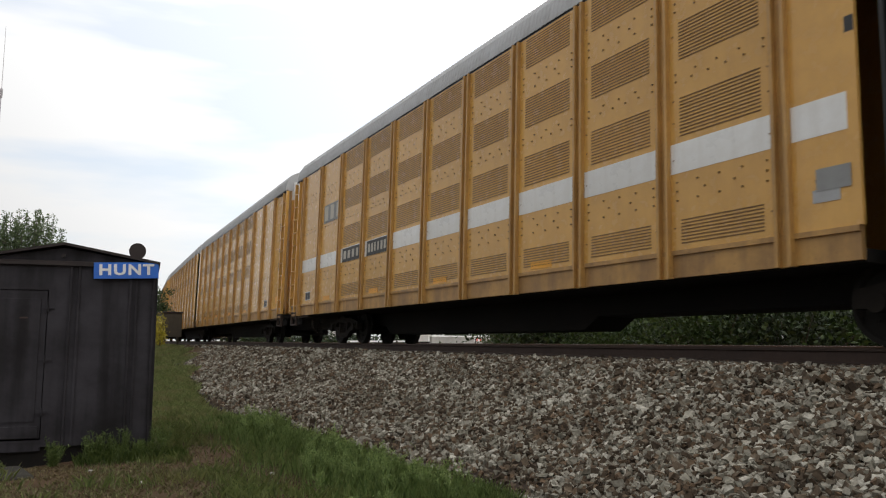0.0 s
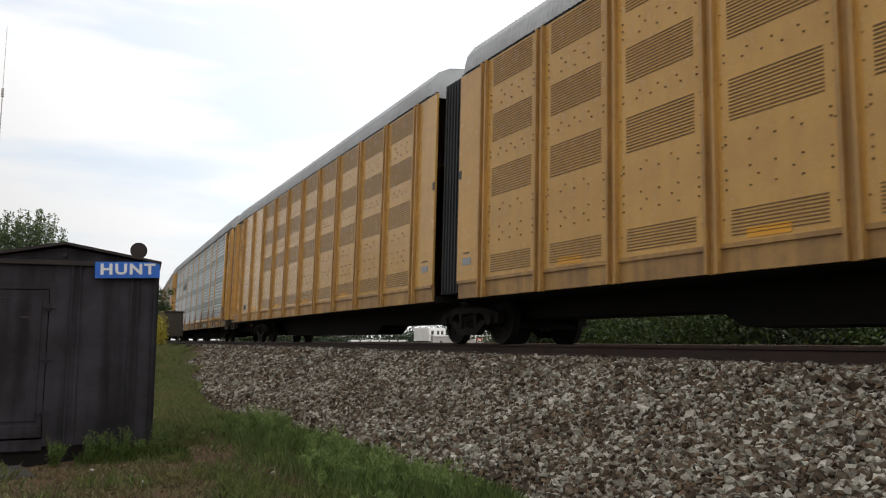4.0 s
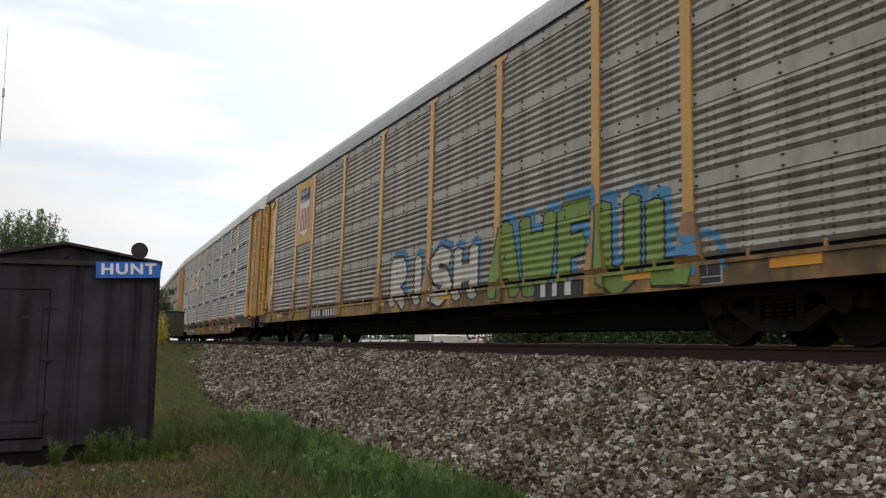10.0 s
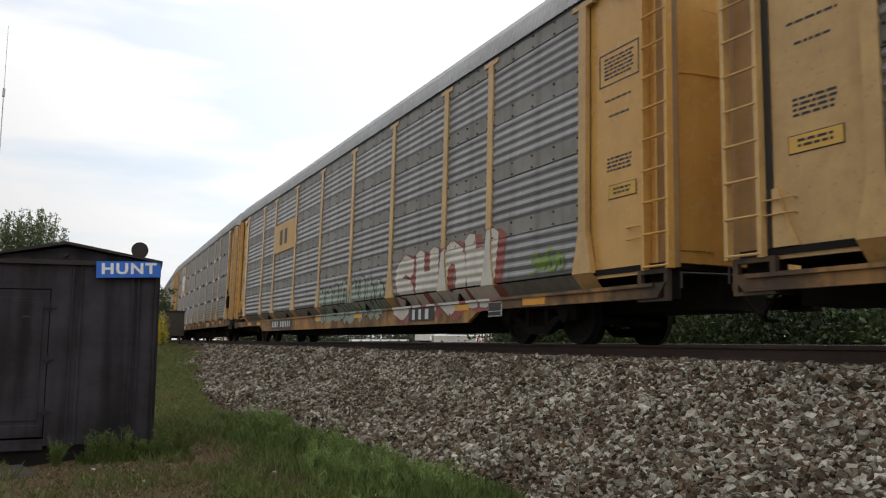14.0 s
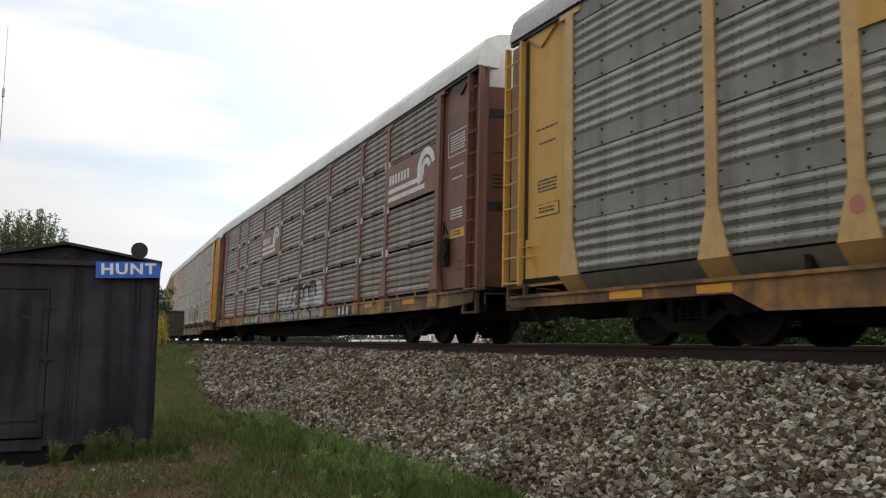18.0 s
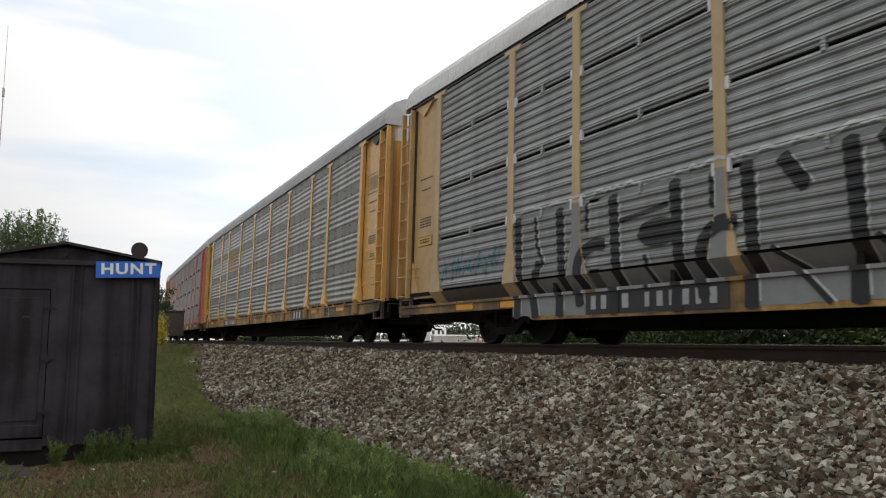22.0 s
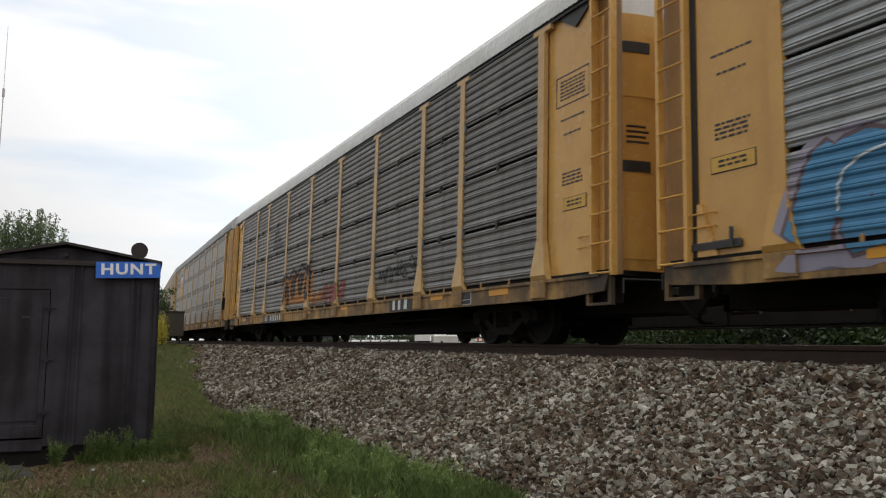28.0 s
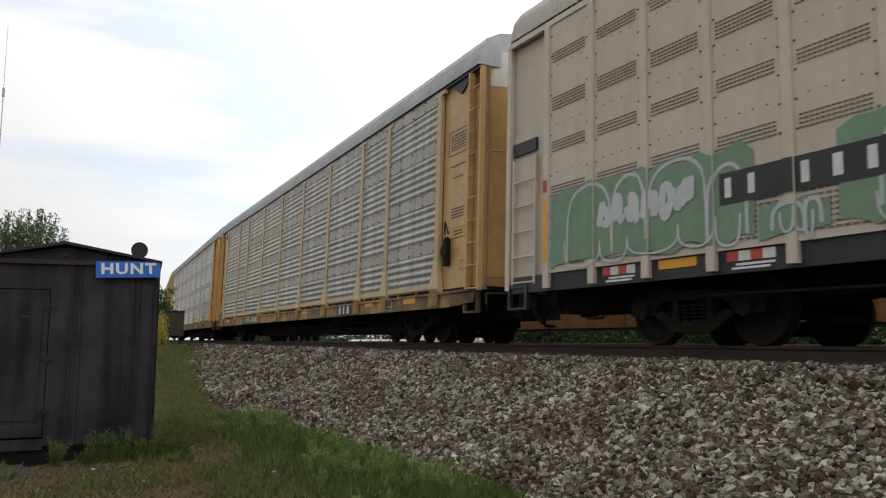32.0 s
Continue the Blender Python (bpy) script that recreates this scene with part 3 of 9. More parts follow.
def stones(name, count, xr, size, seed, shape):
    """Broken stones strewn over the bank, joined into one mesh."""
    rng = np.random.RandomState(seed)
    base = np.array(shape)
    chip = np.array([(-1, -1, -1), (1, -1, -1), (1, 1, -1), (-1, 1, -1), (-1, -1, 1), (1, -1, 1), (1, 1, 1), (-1, 1, 1)]) * 0.8
    tri = np.array([(0, 2, 1), (0, 3, 2), (4, 5, 6), (4, 6, 7), (0, 1, 5), (0, 5, 4), (1, 2, 6), (1, 6, 5), (2, 3, 7), (2, 7, 6), (3, 0, 4), (3, 4, 7)])
    x = rng.uniform(xr[0], xr[1], count)
    lat = np.where(rng.rand(count) < 0.94, rng.uniform(0.95, 5.0, count), rng.uniform(4.8, 5.6, count))
    lat = np.where(lat > 2.1, 2.1 + (lat - 2.1) * (toe_at(x) - 2.1) / 2.9, lat)
    y = LINE_Y + BEND * x * x / 2 - lat
    reach = toe_at(x) + 0.12 + 0.55 * np.array([noise.noise((a * 0.8, b * 0.8, 3)) for a, b in zip(x, y)]) - 0.32 * np.abs(rng.normal(size=count))
    kept = (lat < reach) & (lat < np.interp(x, (-44, -35, -29), (1.5, 1.9, 9.0)) + 0.3 * rng.normal(size=count))
    kept &= rng.rand(count) < np.interp(toe_at(x) - lat, (0.0, 1.0), (0.4, 1.0))
    x, y, lat = x[kept], y[kept], lat[kept]
    count = len(x)
    z = np.array([bank_height(a, b)[0] for a, b in zip(x, y)])
    r = size * np.exp(rng.normal(0, 0.18, count)) / 2
    scale = rng.uniform(0.75, 1.25, (count, 1, 3)) * base
    v = (chip[None] + rng.uniform(-0.4, 0.4, (count, 8, 3))) * scale * r[:, None, None]
    turn, tip = rng.uniform(0, np.pi, count), rng.normal(0, 0.85, (count, 2))
    q = np.stack([np.cos(turn), tip[:, 0] * 0.5, tip[:, 1] * 0.5, np.sin(turn)], 1)
    q /= np.linalg.norm(q, axis=1)[:, None]
    w, a, b, c = q.T
    R = np.stack([1 - 2 * (b * b + c * c), 2 * (a * b - c * w), 2 * (a * c + b * w), 2 * (a * b + c * w), 1 - 2 * (a * a + c * c), 2 * (b * c - a * w),
                  2 * (a * c - b * w), 2 * (b * c + a * w), 1 - 2 * (a * a + b * b)], 1).reshape(count, 3, 3)
    v = np.einsum("nij,nkj->nki", R, v)
    lift = rng.uniform(-0.6, 1.2, count) * r
    v += np.stack([x, y, z + lift], 1)[:, None, :]
    f = tri[None] + (np.arange(count) * 8)[:, None, None]
    me = bpy.data.meshes.new(name)
    me.vertices.add(count * 8)
    me.vertices.foreach_set("co", v.reshape(-1))
    me.loops.add(count * 36)
    me.loops.foreach_set("vertex_index", f.reshape(-1))
    me.polygons.add(count * 12)
    me.polygons.foreach_set("loop_start", np.arange(0, count * 36, 3))
    me.polygons.foreach_set("loop_total", np.full(count * 12, 3))
    me.update(calc_edges=True)
    me.shade_flat()
    me.materials.append(STONE)
    return tagged(new(name, me), "loose grey and brown crushed stone ballast on the bank", "ballast", kind="stuff")


stones("ballast_stones", 95000, (-17, -1.5), 0.053, 3, (1.15, 0.95, 0.62))
stones("ballast_stones", 38000, (-1.5, 12), 0.045, 6, (1.15, 0.95, 0.62))
stones("ballast_stones", 50000, (-48, -17), 0.075, 5, (1.15, 0.95, 0.62))


# ---- the signal shed ----
def text_mesh(words, size, material, depth=0.0, thicker=0.0, squeeze=1.0, apart=1.0):
    """Letters in Blender's own font as a mesh, upright in x and z, its back on y = 0."""
    cu = bpy.data.curves.new("letters", "FONT")
    cu.body, cu.size, cu.extrude, cu.offset, cu.align_x, cu.align_y = words, size, depth, thicker, "CENTER", "CENTER"
    cu.resolution_u, cu.space_character = 3, apart
    ob = bpy.data.objects.new("letters", cu)
    scene.collection.objects.link(ob)
    bpy.context.view_layer.update()
    me = bpy.data.meshes.new_from_object(ob.evaluated_get(bpy.context.evaluated_depsgraph_get()))
    bpy.data.objects.remove(ob)
    me.transform(Matrix(((squeeze, 0, 0, 0), (0, 0, -1, 0), (0, 1, 0, 0), (0, 0, 0, 1))))
    me.materials.clear()
    me.materials.append(material)
    return me


def signal_shed():
    ux, uy = 0.12, 0.9928
    right = Vector((-11.206, 1.50, -1.32))
    W, E, H, DEEP = 2.27, 2.467, 2.69, 3.0
    m = Matrix(((ux, -uy, 0, right.x), (uy, ux, 0, right.y), (0, 0, 1, right.z), (0, 0, 0, 1))) @ Matrix.Translation((-W, 0, 0))
    t = thing("signal_shed", "dark brown painted metal signal shed with a low gabled roof", "shed", at=m)
    RIDGE = W / 2 - 0.055
    # local: x along the front, y into the depth, z up
    door_x0, door_x1, door_z0, door_z1 = 0.16, 0.91, 0.16, 2.075
    w = Geo()
    w.box(0.05, door_x0 - 0.012, 0, 0.06, 0.0, E).box(door_x1 + 0.012, W, 0, 0.06, 0.05, E).box(door_x0 - 0.012, door_x1 + 0.012, 0, 0.06, door_z1 + 0.012, E).box(door_x0 - 0.012, door_x1 + 0.012, 0, 0.06, 0.0, door_z0 - 0.02)
    part("front_wall", w, SHED, t)
    part("gable", Geo().prism(((0, E), (W, E), (RIDGE, H - 0.03)), 0, 0.06, "y"), SHED, t)
    part("side_wall", Geo().box(W - 0.05, W, 0.062, DEEP, 0.07, E), SHED, t)
    part("side_wall", Geo().box(0, 0.05, 0.062, DEEP, 0.07, E), SHED, t)
    part("back_wall", Geo().box(0.06, W - 0.06, DEEP - 0.06, DEEP, 0, E), SHED, t)
    for x in (1.18, 1.28, 1.92, 2.0, W - 0.05):
        part("wall_seam", Geo().soft_box(x - 0.018, x + 0.018, -0.028, -0.002, 0.07, E - 0.03, 0.006), SHED, t)
    d = part("door", Geo().box(door_x0, door_x1, 0.005, 0.045, door_z0, door_z1), SHED, t)
    part("door_panel", Geo().soft_box(door_x0 + 0.07, door_x1 - 0.07, -0.012, 0.003, door_z0 + 0.22, door_z1 - 0.1, 0.008), SHED, d)
    part("kick_plate", Geo().soft_box(door_x0 + 0.02, door_x1 - 0.02, -0.014, 0.003, door_z0 + 0.01, door_z0 + 0.16, 0.005), SHED, d)
    for z in (0.5, 1.18, 1.86):
        part("hinge", Geo().box(door_x1 - 0.06, door_x1 + 0.09, -0.03, -0.016, z - 0.018, z + 0.018).tube((door_x1 + 0.01, -0.03, z - 0.05), (door_x1 + 0.01, -0.03, z + 0.05), 0.014), SHED, d)
    part("door_handle", Geo().tube((door_x0 + 0.12, -0.05, 1.12), (door_x0 + 0.12, 0.01, 1.12), 0.02, 8).tube((door_x0 + 0.12, -0.05, 1.12), (door_x0 + 0.12, -0.05, 1.0), 0.011), WHEEL, d, "worn steel door handle")
    part("name_tag", Geo().box(0.60, 0.69, -0.018, -0.013, 1.71, 1.73), RUST, d, "small dull orange tag")
    for over, x0, x1 in ((0.09, -0.09, RIDGE), (0.02, W + 0.02, RIDGE)):
        poly = [(x0, E + 0.005 - over * 0.27), (x1, H), (x1, H + 0.035), (x0, E + 0.04 - over * 0.27)]
        part("roof_slope", Geo().prism(poly, -0.10, DEEP + 0.08, "y"), SHED_ROOF, t)
    part("eave_trim", Geo().soft_box(-0.05, W + 0.015, -0.055, -0.002, E - 0.05, E + 0.012, 0.01), SHED_ROOF, t)
    part("vent_knob", Geo().tube((RIDGE - 0.005, -0.09, E + 0.08), (RIDGE - 0.005, -0.001, E + 0.08), 0.025, 8), SHED_ROOF, t)
    # black box added below the walls to stand for the shade under the shed
    part("base_frame", Geo().box(0.05, W - 0.05, 0.064, DEEP - 0.1, -0.24, 0.069), STEEL, t)
    for y in (0.6, DEEP - 0.5):
        part("skid", Geo().box(-0.05, W + 0.05, y, y + 0.15, -0.3, -0.241), TIMBER, t)
    # a round fan hood on the roof's edge
    hood = Geo().tube((1.985, 0.12, E + 0.20), (1.985, 0.19, E + 0.20), 0.112, 20).tube((1.985, 0.15, E - 0.02), (1.985, 0.15, E + 0.1), 0.022, 8)
    part("round_hood", hood, SHED_ROOF, t, "round dark metal disc on a short stem")
    s = thing("name_sign", "blue sign with white capital letters fixed to the shed", "sign", at=m @ Matrix.Translation((1.86, -0.075, E - 0.08)) @ Matrix.Rotation(math.radians(-2), 4, "Y"))
    part("sign_board", Geo().soft_box(-0.41, 0.41, -0.02, 0.018, -0.125, 0.095, 0.008), SIGN_BLUE, s)
    part("letters", text_mesh("HUNT", 0.2, LETTER_WHITE, 0.002, 0.007, 1.14, 1.16), None, s, "white painted letters", at=(0.0, -0.0235, -0.012))
    return t


signal_shed()
tagged(part("concrete_slab", Geo().soft_box(-0.35, 0.5, -0.9, 0.9, -0.1, 0.06, 0.03), SLAB, None, at=pose(-10.15, -0.86, -1.44, 0, 0, 10)), "stained grey concrete step slab before the shed", "slab")


# ---- the freight train ----
SIDE = 1.53
EAVE = 5.39


STRIP_FOOT = {"wave": 0.801, "fine": 0.879}


def rib_profile(style, row):
    """(depth, height) of one row of side sheet from its foot to its head; rows are 1.075 m."""
    pts = []
    if style == "gap":
        h, n = 1.017, 7
        p = h / n
        for i in range(n):
            z = i * p
            pts += [(0.0, z), (0.0, z + 0.24 * p), (0.024, z + 0.40 * p), (0.026, z + 0.52 * p), (0.019, z + 0.60 * p), (0.025, z + 0.68 * p), (0.019, z + 0.86 * p)]
        pts.append((0.0, h))
    elif style in STRIP_FOOT:
        p, n = (0.1595, 5) if style == "wave" else (0.125, 7)
        for i in range(n * 6):
            pts.append((0.011 * (1 - math.cos(2 * math.pi * i / 6)), i * p / 6))
        pts.append((0.0, n * p))
    else:
        p, n = 0.1595, 5
        for i in range(n):
            z = i * p
            pts += [(0.0, z), (0.0, z + 0.032), (0.027, z + 0.044), (0.027, z + 0.066), (0.013, z + 0.142), (0.0, z + p * 0.98)]
        pts += [(0.0, n * p)]
    return pts


ROW_H = 1.075


def row_sheet(style, w):
    pts = rib_profile(style, 0)
    poly = [(-SIDE + 0.024 - d, z) for d, z in pts] + [(-SIDE + 0.075, pts[-1][1]), (-SIDE + 0.075, 0.0)]
    return Geo().prism(poly, -w / 2, w / 2)


def skin(style, foot, low=False):
    """Where the side's surface lies: the breaks in height and a function of height, for paint laid on it."""
    brk = [(foot + r * ROW_H + z, d) for r in range(4) for d, z in rib_profile(style, r) + ([(0.014, STRIP_FOOT.get(style, 0.801) - 0.001), (0.014, 1.074)] if style != "gap" else [])]
    zs, ds = [b[0] for b in brk], [b[1] for b in brk]
    return zs, lambda z: -SIDE + 0.024 - float(np.interp(z, zs, ds)) - 0.005, low


def drape(me, surface, material, parent, name="graffiti", label="", at=(0, 0)):
    """Lay a flat mesh (x, z) on the ribbed side as a coat of paint."""
    bm = bmesh.new()
    bm.from_mesh(me)
    bmesh.ops.translate(bm, vec=(at[0], 0, at[1]), verts=bm.verts)
    if surface:
        zs, fn = surface[:2]
        lo, hi = min(v.co.z for v in bm.verts), max(v.co.z for v in bm.verts)
        for z in sorted(set(round(z, 4) for z in zs)):
            if lo < z < hi:
                bmesh.ops.bisect_plane(bm, geom=bm.verts[:] + bm.edges[:] + bm.faces[:], dist=1e-5, plane_co=(0, 0, z), plane_no=(0, 0, 1))
        for v in bm.verts:
            v.co.y = fn(v.co.z) + v.co.y
    out = bpy.data.meshes.new(name)
    bm.to_mesh(out)
    bm.free()
    out.materials.clear()
    out.materials.append(material)
    return part(name, out, None, parent, label)


POST_FRONT = 0.018
POST_HALF = 0.092


def post_mesh(foot):
    """A flat side post with a small head plate."""
    g = Geo().box(-POST_HALF, POST_HALF, -SIDE - POST_FRONT, -SIDE + 0.07, foot + 0.6, EAVE - 0.12)
    return g.box(-0.26, 0.26, -SIDE - POST_FRONT + 0.004, -SIDE + 0.07, EAVE - 0.119, EAVE - 0.03)


def post_foot(foot, sill):
    """The spread foot of a post; over a deep sill it stands out and cuts back below."""
    if sill:
        rings = ((foot + 0.598, POST_HALF + 0.004, POST_FRONT + 0.004), (foot + 0.02, 0.215, 0.062), (foot - 0.05, 0.24, 0.02))
    else:
        rings = ((foot + 0.598, POST_HALF + 0.004, POST_FRONT + 0.003), (foot - 0.034, 0.24, POST_FRONT + 0.001))
    v, f = [], []
    for z, w, y in rings:
        v += [(-w, -SIDE + 0.07, z), (-w, -SIDE - y, z), (w, -SIDE - y, z), (w, -SIDE + 0.07, z)]
    for k in range(len(rings) - 1):
        f += [(4 * k + j, 4 * k + (j + 1) % 4, 4 * k + 4 + (j + 1) % 4, 4 * k + 4 + j) for j in range(4)]
    n = len(v)
    g = Geo()
    g.add(v, f + [(3, 2, 1, 0), (n - 4, n - 3, n - 2, n - 1)])
    return g


def roof_geo(half, ribs):
    prof = [(-SIDE - 0.02, EAVE + 0.03), (-SIDE + 0.0, EAVE + 0.20), (-SIDE + 0.05, EAVE + 0.41), (-SIDE + 0.18, EAVE + 0.60), (-SIDE + 0.45, EAVE + 0.74), (-0.6, EAVE + 0.82), (0, EAVE + 0.84)]
    prof += [(-y, z) for y, z in reversed(prof[:-1])]
    xs = []
    n = int(half * 2 / ribs)
    for i in range(n):
        x = -half + i * ribs
        xs += [(x, 0.0), (x + ribs * 0.55, 0.0), (x + ribs * 0.64, 0.012), (x + ribs * 0.91, 0.012)]
    xs.append((half, 0.0))
    v, f, k = [], [], len(prof)
    for x, d in xs:
        for y, z in prof:
            s = 1 + d / 2.2
            v.append((x, y * s, z + d * 0.9))
    for i in range(len(xs) - 1):
        f += [(i * k + j, i * k + j + 1, (i + 1) * k + j + 1, (i + 1) * k + j) for j in range(k - 1)]
    g = Geo()
    g.add(v, f)
    for x in (-half + 0.01, half - 0.01):
        g.add([(x, y, z) for y, z in prof], [tuple(range(k))])
    return g


def ladder_parts(car, x0, x1, z0, z1, y, mat, step=0.44):
    g = Geo()
    for x in (x0, x1):
        g.box(x - 0.028, x + 0.028, y - 0.055, y + 0.05, z0, z1)
    lad = part("ladder", g, mat, car)
    me = shared(("rung", round(x1 - x0, 2)), mat, lambda: Geo().tube((x0 - x0, 0, 0), (x1 - x0, 0, 0), 0.017, 6))
    z = z0 + 0.04
    while z < z1 - 0.1:
        part("rung", me, None, lad, at=(x0, y - 0.05, z))
        z += step
    return lad


def truck_frame():
    """Side frames, bolster and springs of a two-axle truck; the origin lies on the rail at its middle."""
    g = Geo()
    for sgn in (-1, 1):
        y0, y1 = sgn * 0.99 - 0.07, sgn * 0.99 + 0.07
        top = [(-1.16, 0.40), (-1.16, 0.60), (-0.95, 0.64), (-0.55, 0.72), (0.55, 0.72), (0.95, 0.64), (1.16, 0.60), (1.16, 0.40), (0.70, 0.40), (0.62, 0.55), (0.50, 0.60), (-0.50, 0.60), (-0.62, 0.55), (-0.70, 0.40)]
        g.prism(top, y0, y1, "y")
        g.prism([(-0.72, 0.42), (-0.56, 0.47), (-0.26, 0.30), (0.26, 0.30), (0.56, 0.47), (0.72, 0.42), (0.34, 0.17), (-0.34, 0.17)], y0, y1, "y")
        for x in (-0.30, 0.30):
            g.box(x - 0.05, x + 0.05, y0, y1, 0.27, 0.61)
        for x in (-0.15, 0.0, 0.15):
            for k in range(5):
                g.tube((x, sgn * 0.99, 0.305 + k * 0.05), (x, sgn * 0.99, 0.335 + k * 0.05), 0.06, 8)
        for x in (-0.89, 0.89):
            g.tube((x, sgn * 1.0, 0.46), (x, sgn * 1.12, 0.46), 0.11, 12)
            g.box(x - 0.15, x + 0.15, y0 - 0.02, y1 + 0.02, 0.46, 0.60)
    g.box(-0.22, 0.22, -0.95, 0.95, 0.50, 0.74)
    g.box(-1.3, -1.22, -0.8, 0.8, 0.32, 0.4).box(1.22, 1.3, -0.8, 0.8, 0.32, 0.4)
    return g


def wheelset_geo():
    g = Geo().tube((0, -1.02, 0), (0, 1.02, 0), 0.085, 12)
    for sgn in (-1, 1):
        rings = [(0.755 - 0.07, 0.14), (0.755 - 0.055, 0.36), (0.755 - 0.068, 0.40), (0.755 - 0.068, 0.488), (0.755 - 0.035, 0.478), (0.755 - 0.028, 0.460), (0.755 + 0.068, 0.452), (0.755 + 0.068, 0.40), (0.755 + 0.02, 0.37), (0.755 + 0.045, 0.14), (0.755 + 0.09, 0.13), (0.755 + 0.09, 0.0)]
        n = 40
        v = [(r * math.cos(2 * math.pi * i / n), sgn * y, r * math.sin(2 * math.pi * i / n)) for y, r in rings for i in range(n)]
        f = [(k * n + i, k * n + (i + 1) % n, (k + 1) * n + (i + 1) % n, (k + 1) * n + i) for k in range(len(rings) - 1) for i in range(n)]
        g.add(v, f)
        for a in range(6):
            c, s = math.cos(a * math.pi / 3), math.sin(a * math.pi / 3)
            g.tube((0.24 * c, sgn * 0.80, 0.24 * s), (0.24 * c, sgn * 0.822, 0.24 * s), 0.028, 6)
    return g


AXLES = {"lead": [], "trail": [], "lead_back": [], "trail_back": []}


def add_truck(car, x, back=""):
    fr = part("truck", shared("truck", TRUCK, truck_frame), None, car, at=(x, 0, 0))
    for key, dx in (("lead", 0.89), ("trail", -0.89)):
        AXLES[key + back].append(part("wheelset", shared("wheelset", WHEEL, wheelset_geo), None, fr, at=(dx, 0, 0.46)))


def end_gear(car, half, sgn, mat, hose_mat):
    """Coupler, hose and the stirrup steps at one end."""
    x = sgn * half
    g = Geo().box(min(x - sgn * 0.5, x + sgn * 0.55), max(x - sgn * 0.5, x + sgn * 0.55), -0.09, 0.09, 0.74, 0.92)
    g.prism([(x + sgn * 0.36, -0.16), (x + sgn * 0.60, -0.17), (x + sgn * 0.66, -0.02), (x + sgn * 0.52, 0.06), (x + sgn * 0.66, 0.15), (x + sgn * 0.42, 0.18)], 0.70, 0.98, "z")
    part("coupler", g, STEEL, car)
    pts = [(x + sgn * 0.10, -0.42, 0.78), (x + sgn * 0.22, -0.44, 0.60), (x + sgn * 0.38, -0.40, 0.42), (x + sgn * 0.46, -0.3, 0.34), (x + sgn * 0.48, -0.15, 0.34)]
    part("air_hose", Geo().path(pts, 0.025, 6), hose_mat, car)
    for y in (-SIDE + 0.05, SIDE - 0.05):
        x0, x1 = sorted((x - sgn * 0.66, x - sgn * 0.08))
        out, inn = [(x0, 0.56), (x1, 0.56), (x1, 0.99), (x0, 0.99)], [(x0 + 0.07, 0.60), (x1 - 0.07, 0.60), (x1 - 0.07, 0.93), (x0 + 0.07, 0.93)]
        g = Geo()
        v = [(a, yy, b) for yy in (y - 0.035, y + 0.035) for a, b in out + inn]
        f = []
        for i in range(4):
            j = (i + 1) % 4
            f += [(i, j, 4 + j, 4 + i), (8 + j, 8 + i, 12 + i, 12 + j), (j, i, 8 + i, 8 + j), (4 + i, 4 + j, 12 + j, 12 + i)]
        st = part("sill_step", g.add(v, f), mat, car)
        # black plate added behind the opening in place of the shade within
        part("step_back", Geo().box(x0 + 0.02, x1 - 0.02, y + 0.2 * (1 if y < 0 else -1) - 0.01, y + 0.2 * (1 if y < 0 else -1) + 0.01, 0.6, 0.98), STEEL, st)


def half_ring():
    """A bent rod that stands out beside a post, as one swept tube."""
    v, f, n, m = [], [], 9, 6
    for k in range(n):
        a = math.pi * k / (n - 1)
        for j in range(m):
            b = 2 * math.pi * j / m
            r = 0.014 * math.cos(b)
            v.append(((0.075 + r) * math.sin(a), -SIDE - 0.014 - 0.02 * math.sin(a) + 0.014 * math.sin(b), (0.095 + r) * math.cos(a)))
    for k in range(n - 1):
        f += [(k * m + j, k * m + (j + 1) % m, (k + 1) * m + (j + 1) % m, (k + 1) * m + j) for j in range(m)]
    g = Geo()
    g.add(v, f + [tuple(range(m)), tuple((n - 1) * m + j for j in reversed(range(m)))])
    return g


def door_patch(parent, name, half, sgn, y0, y1, z0, z1, mat, proud=0.012, label=""):
    """A patch that follows the bow of an end door."""
    n = 6
    line = []
    for k in range(n + 1):
        y = y0 + (y1 - y0) * k / n
        c = math.sqrt(max(1 - (y / 1.4) ** 2, 0))
        line.append((sgn * (half - 0.42 + 0.40 * c ** 0.7 + proud), y))
    back = [(x - sgn * (proud + 0.02), y) for x, y in reversed(line)]
    return part(name, Geo().prism(line + back, z0, z1, "z"), mat, parent, label)


def plate_box(car, name, x0, x1, z0, z1, mat, label="", out=0.0):
    y = -SIDE - 0.02 - out
    return part(name, Geo().box(x0, x1, y - 0.006, y + 0.004, z0, z1), mat, car, label)


def bar_text(parent, x0, x1, z0, z1, mat, groups, out=0.0, seed=0):
    """Upright plain bars in place of lettering."""
    g = Geo()
    y = -SIDE - 0.03 - out
    n = sum(groups) + (len(groups) - 1) * 1.0
    step = (x1 - x0) / n
    x = x0
    rnd = random.Random(seed)
    for k in groups:
        for i in range(k):
            g.box(x + step * 0.16, x + step * rnd.uniform(0.5, 0.72), y - 0.004, y, z0, z1)
            x += step
        x += step
    return part("number_block", g, mat, parent)


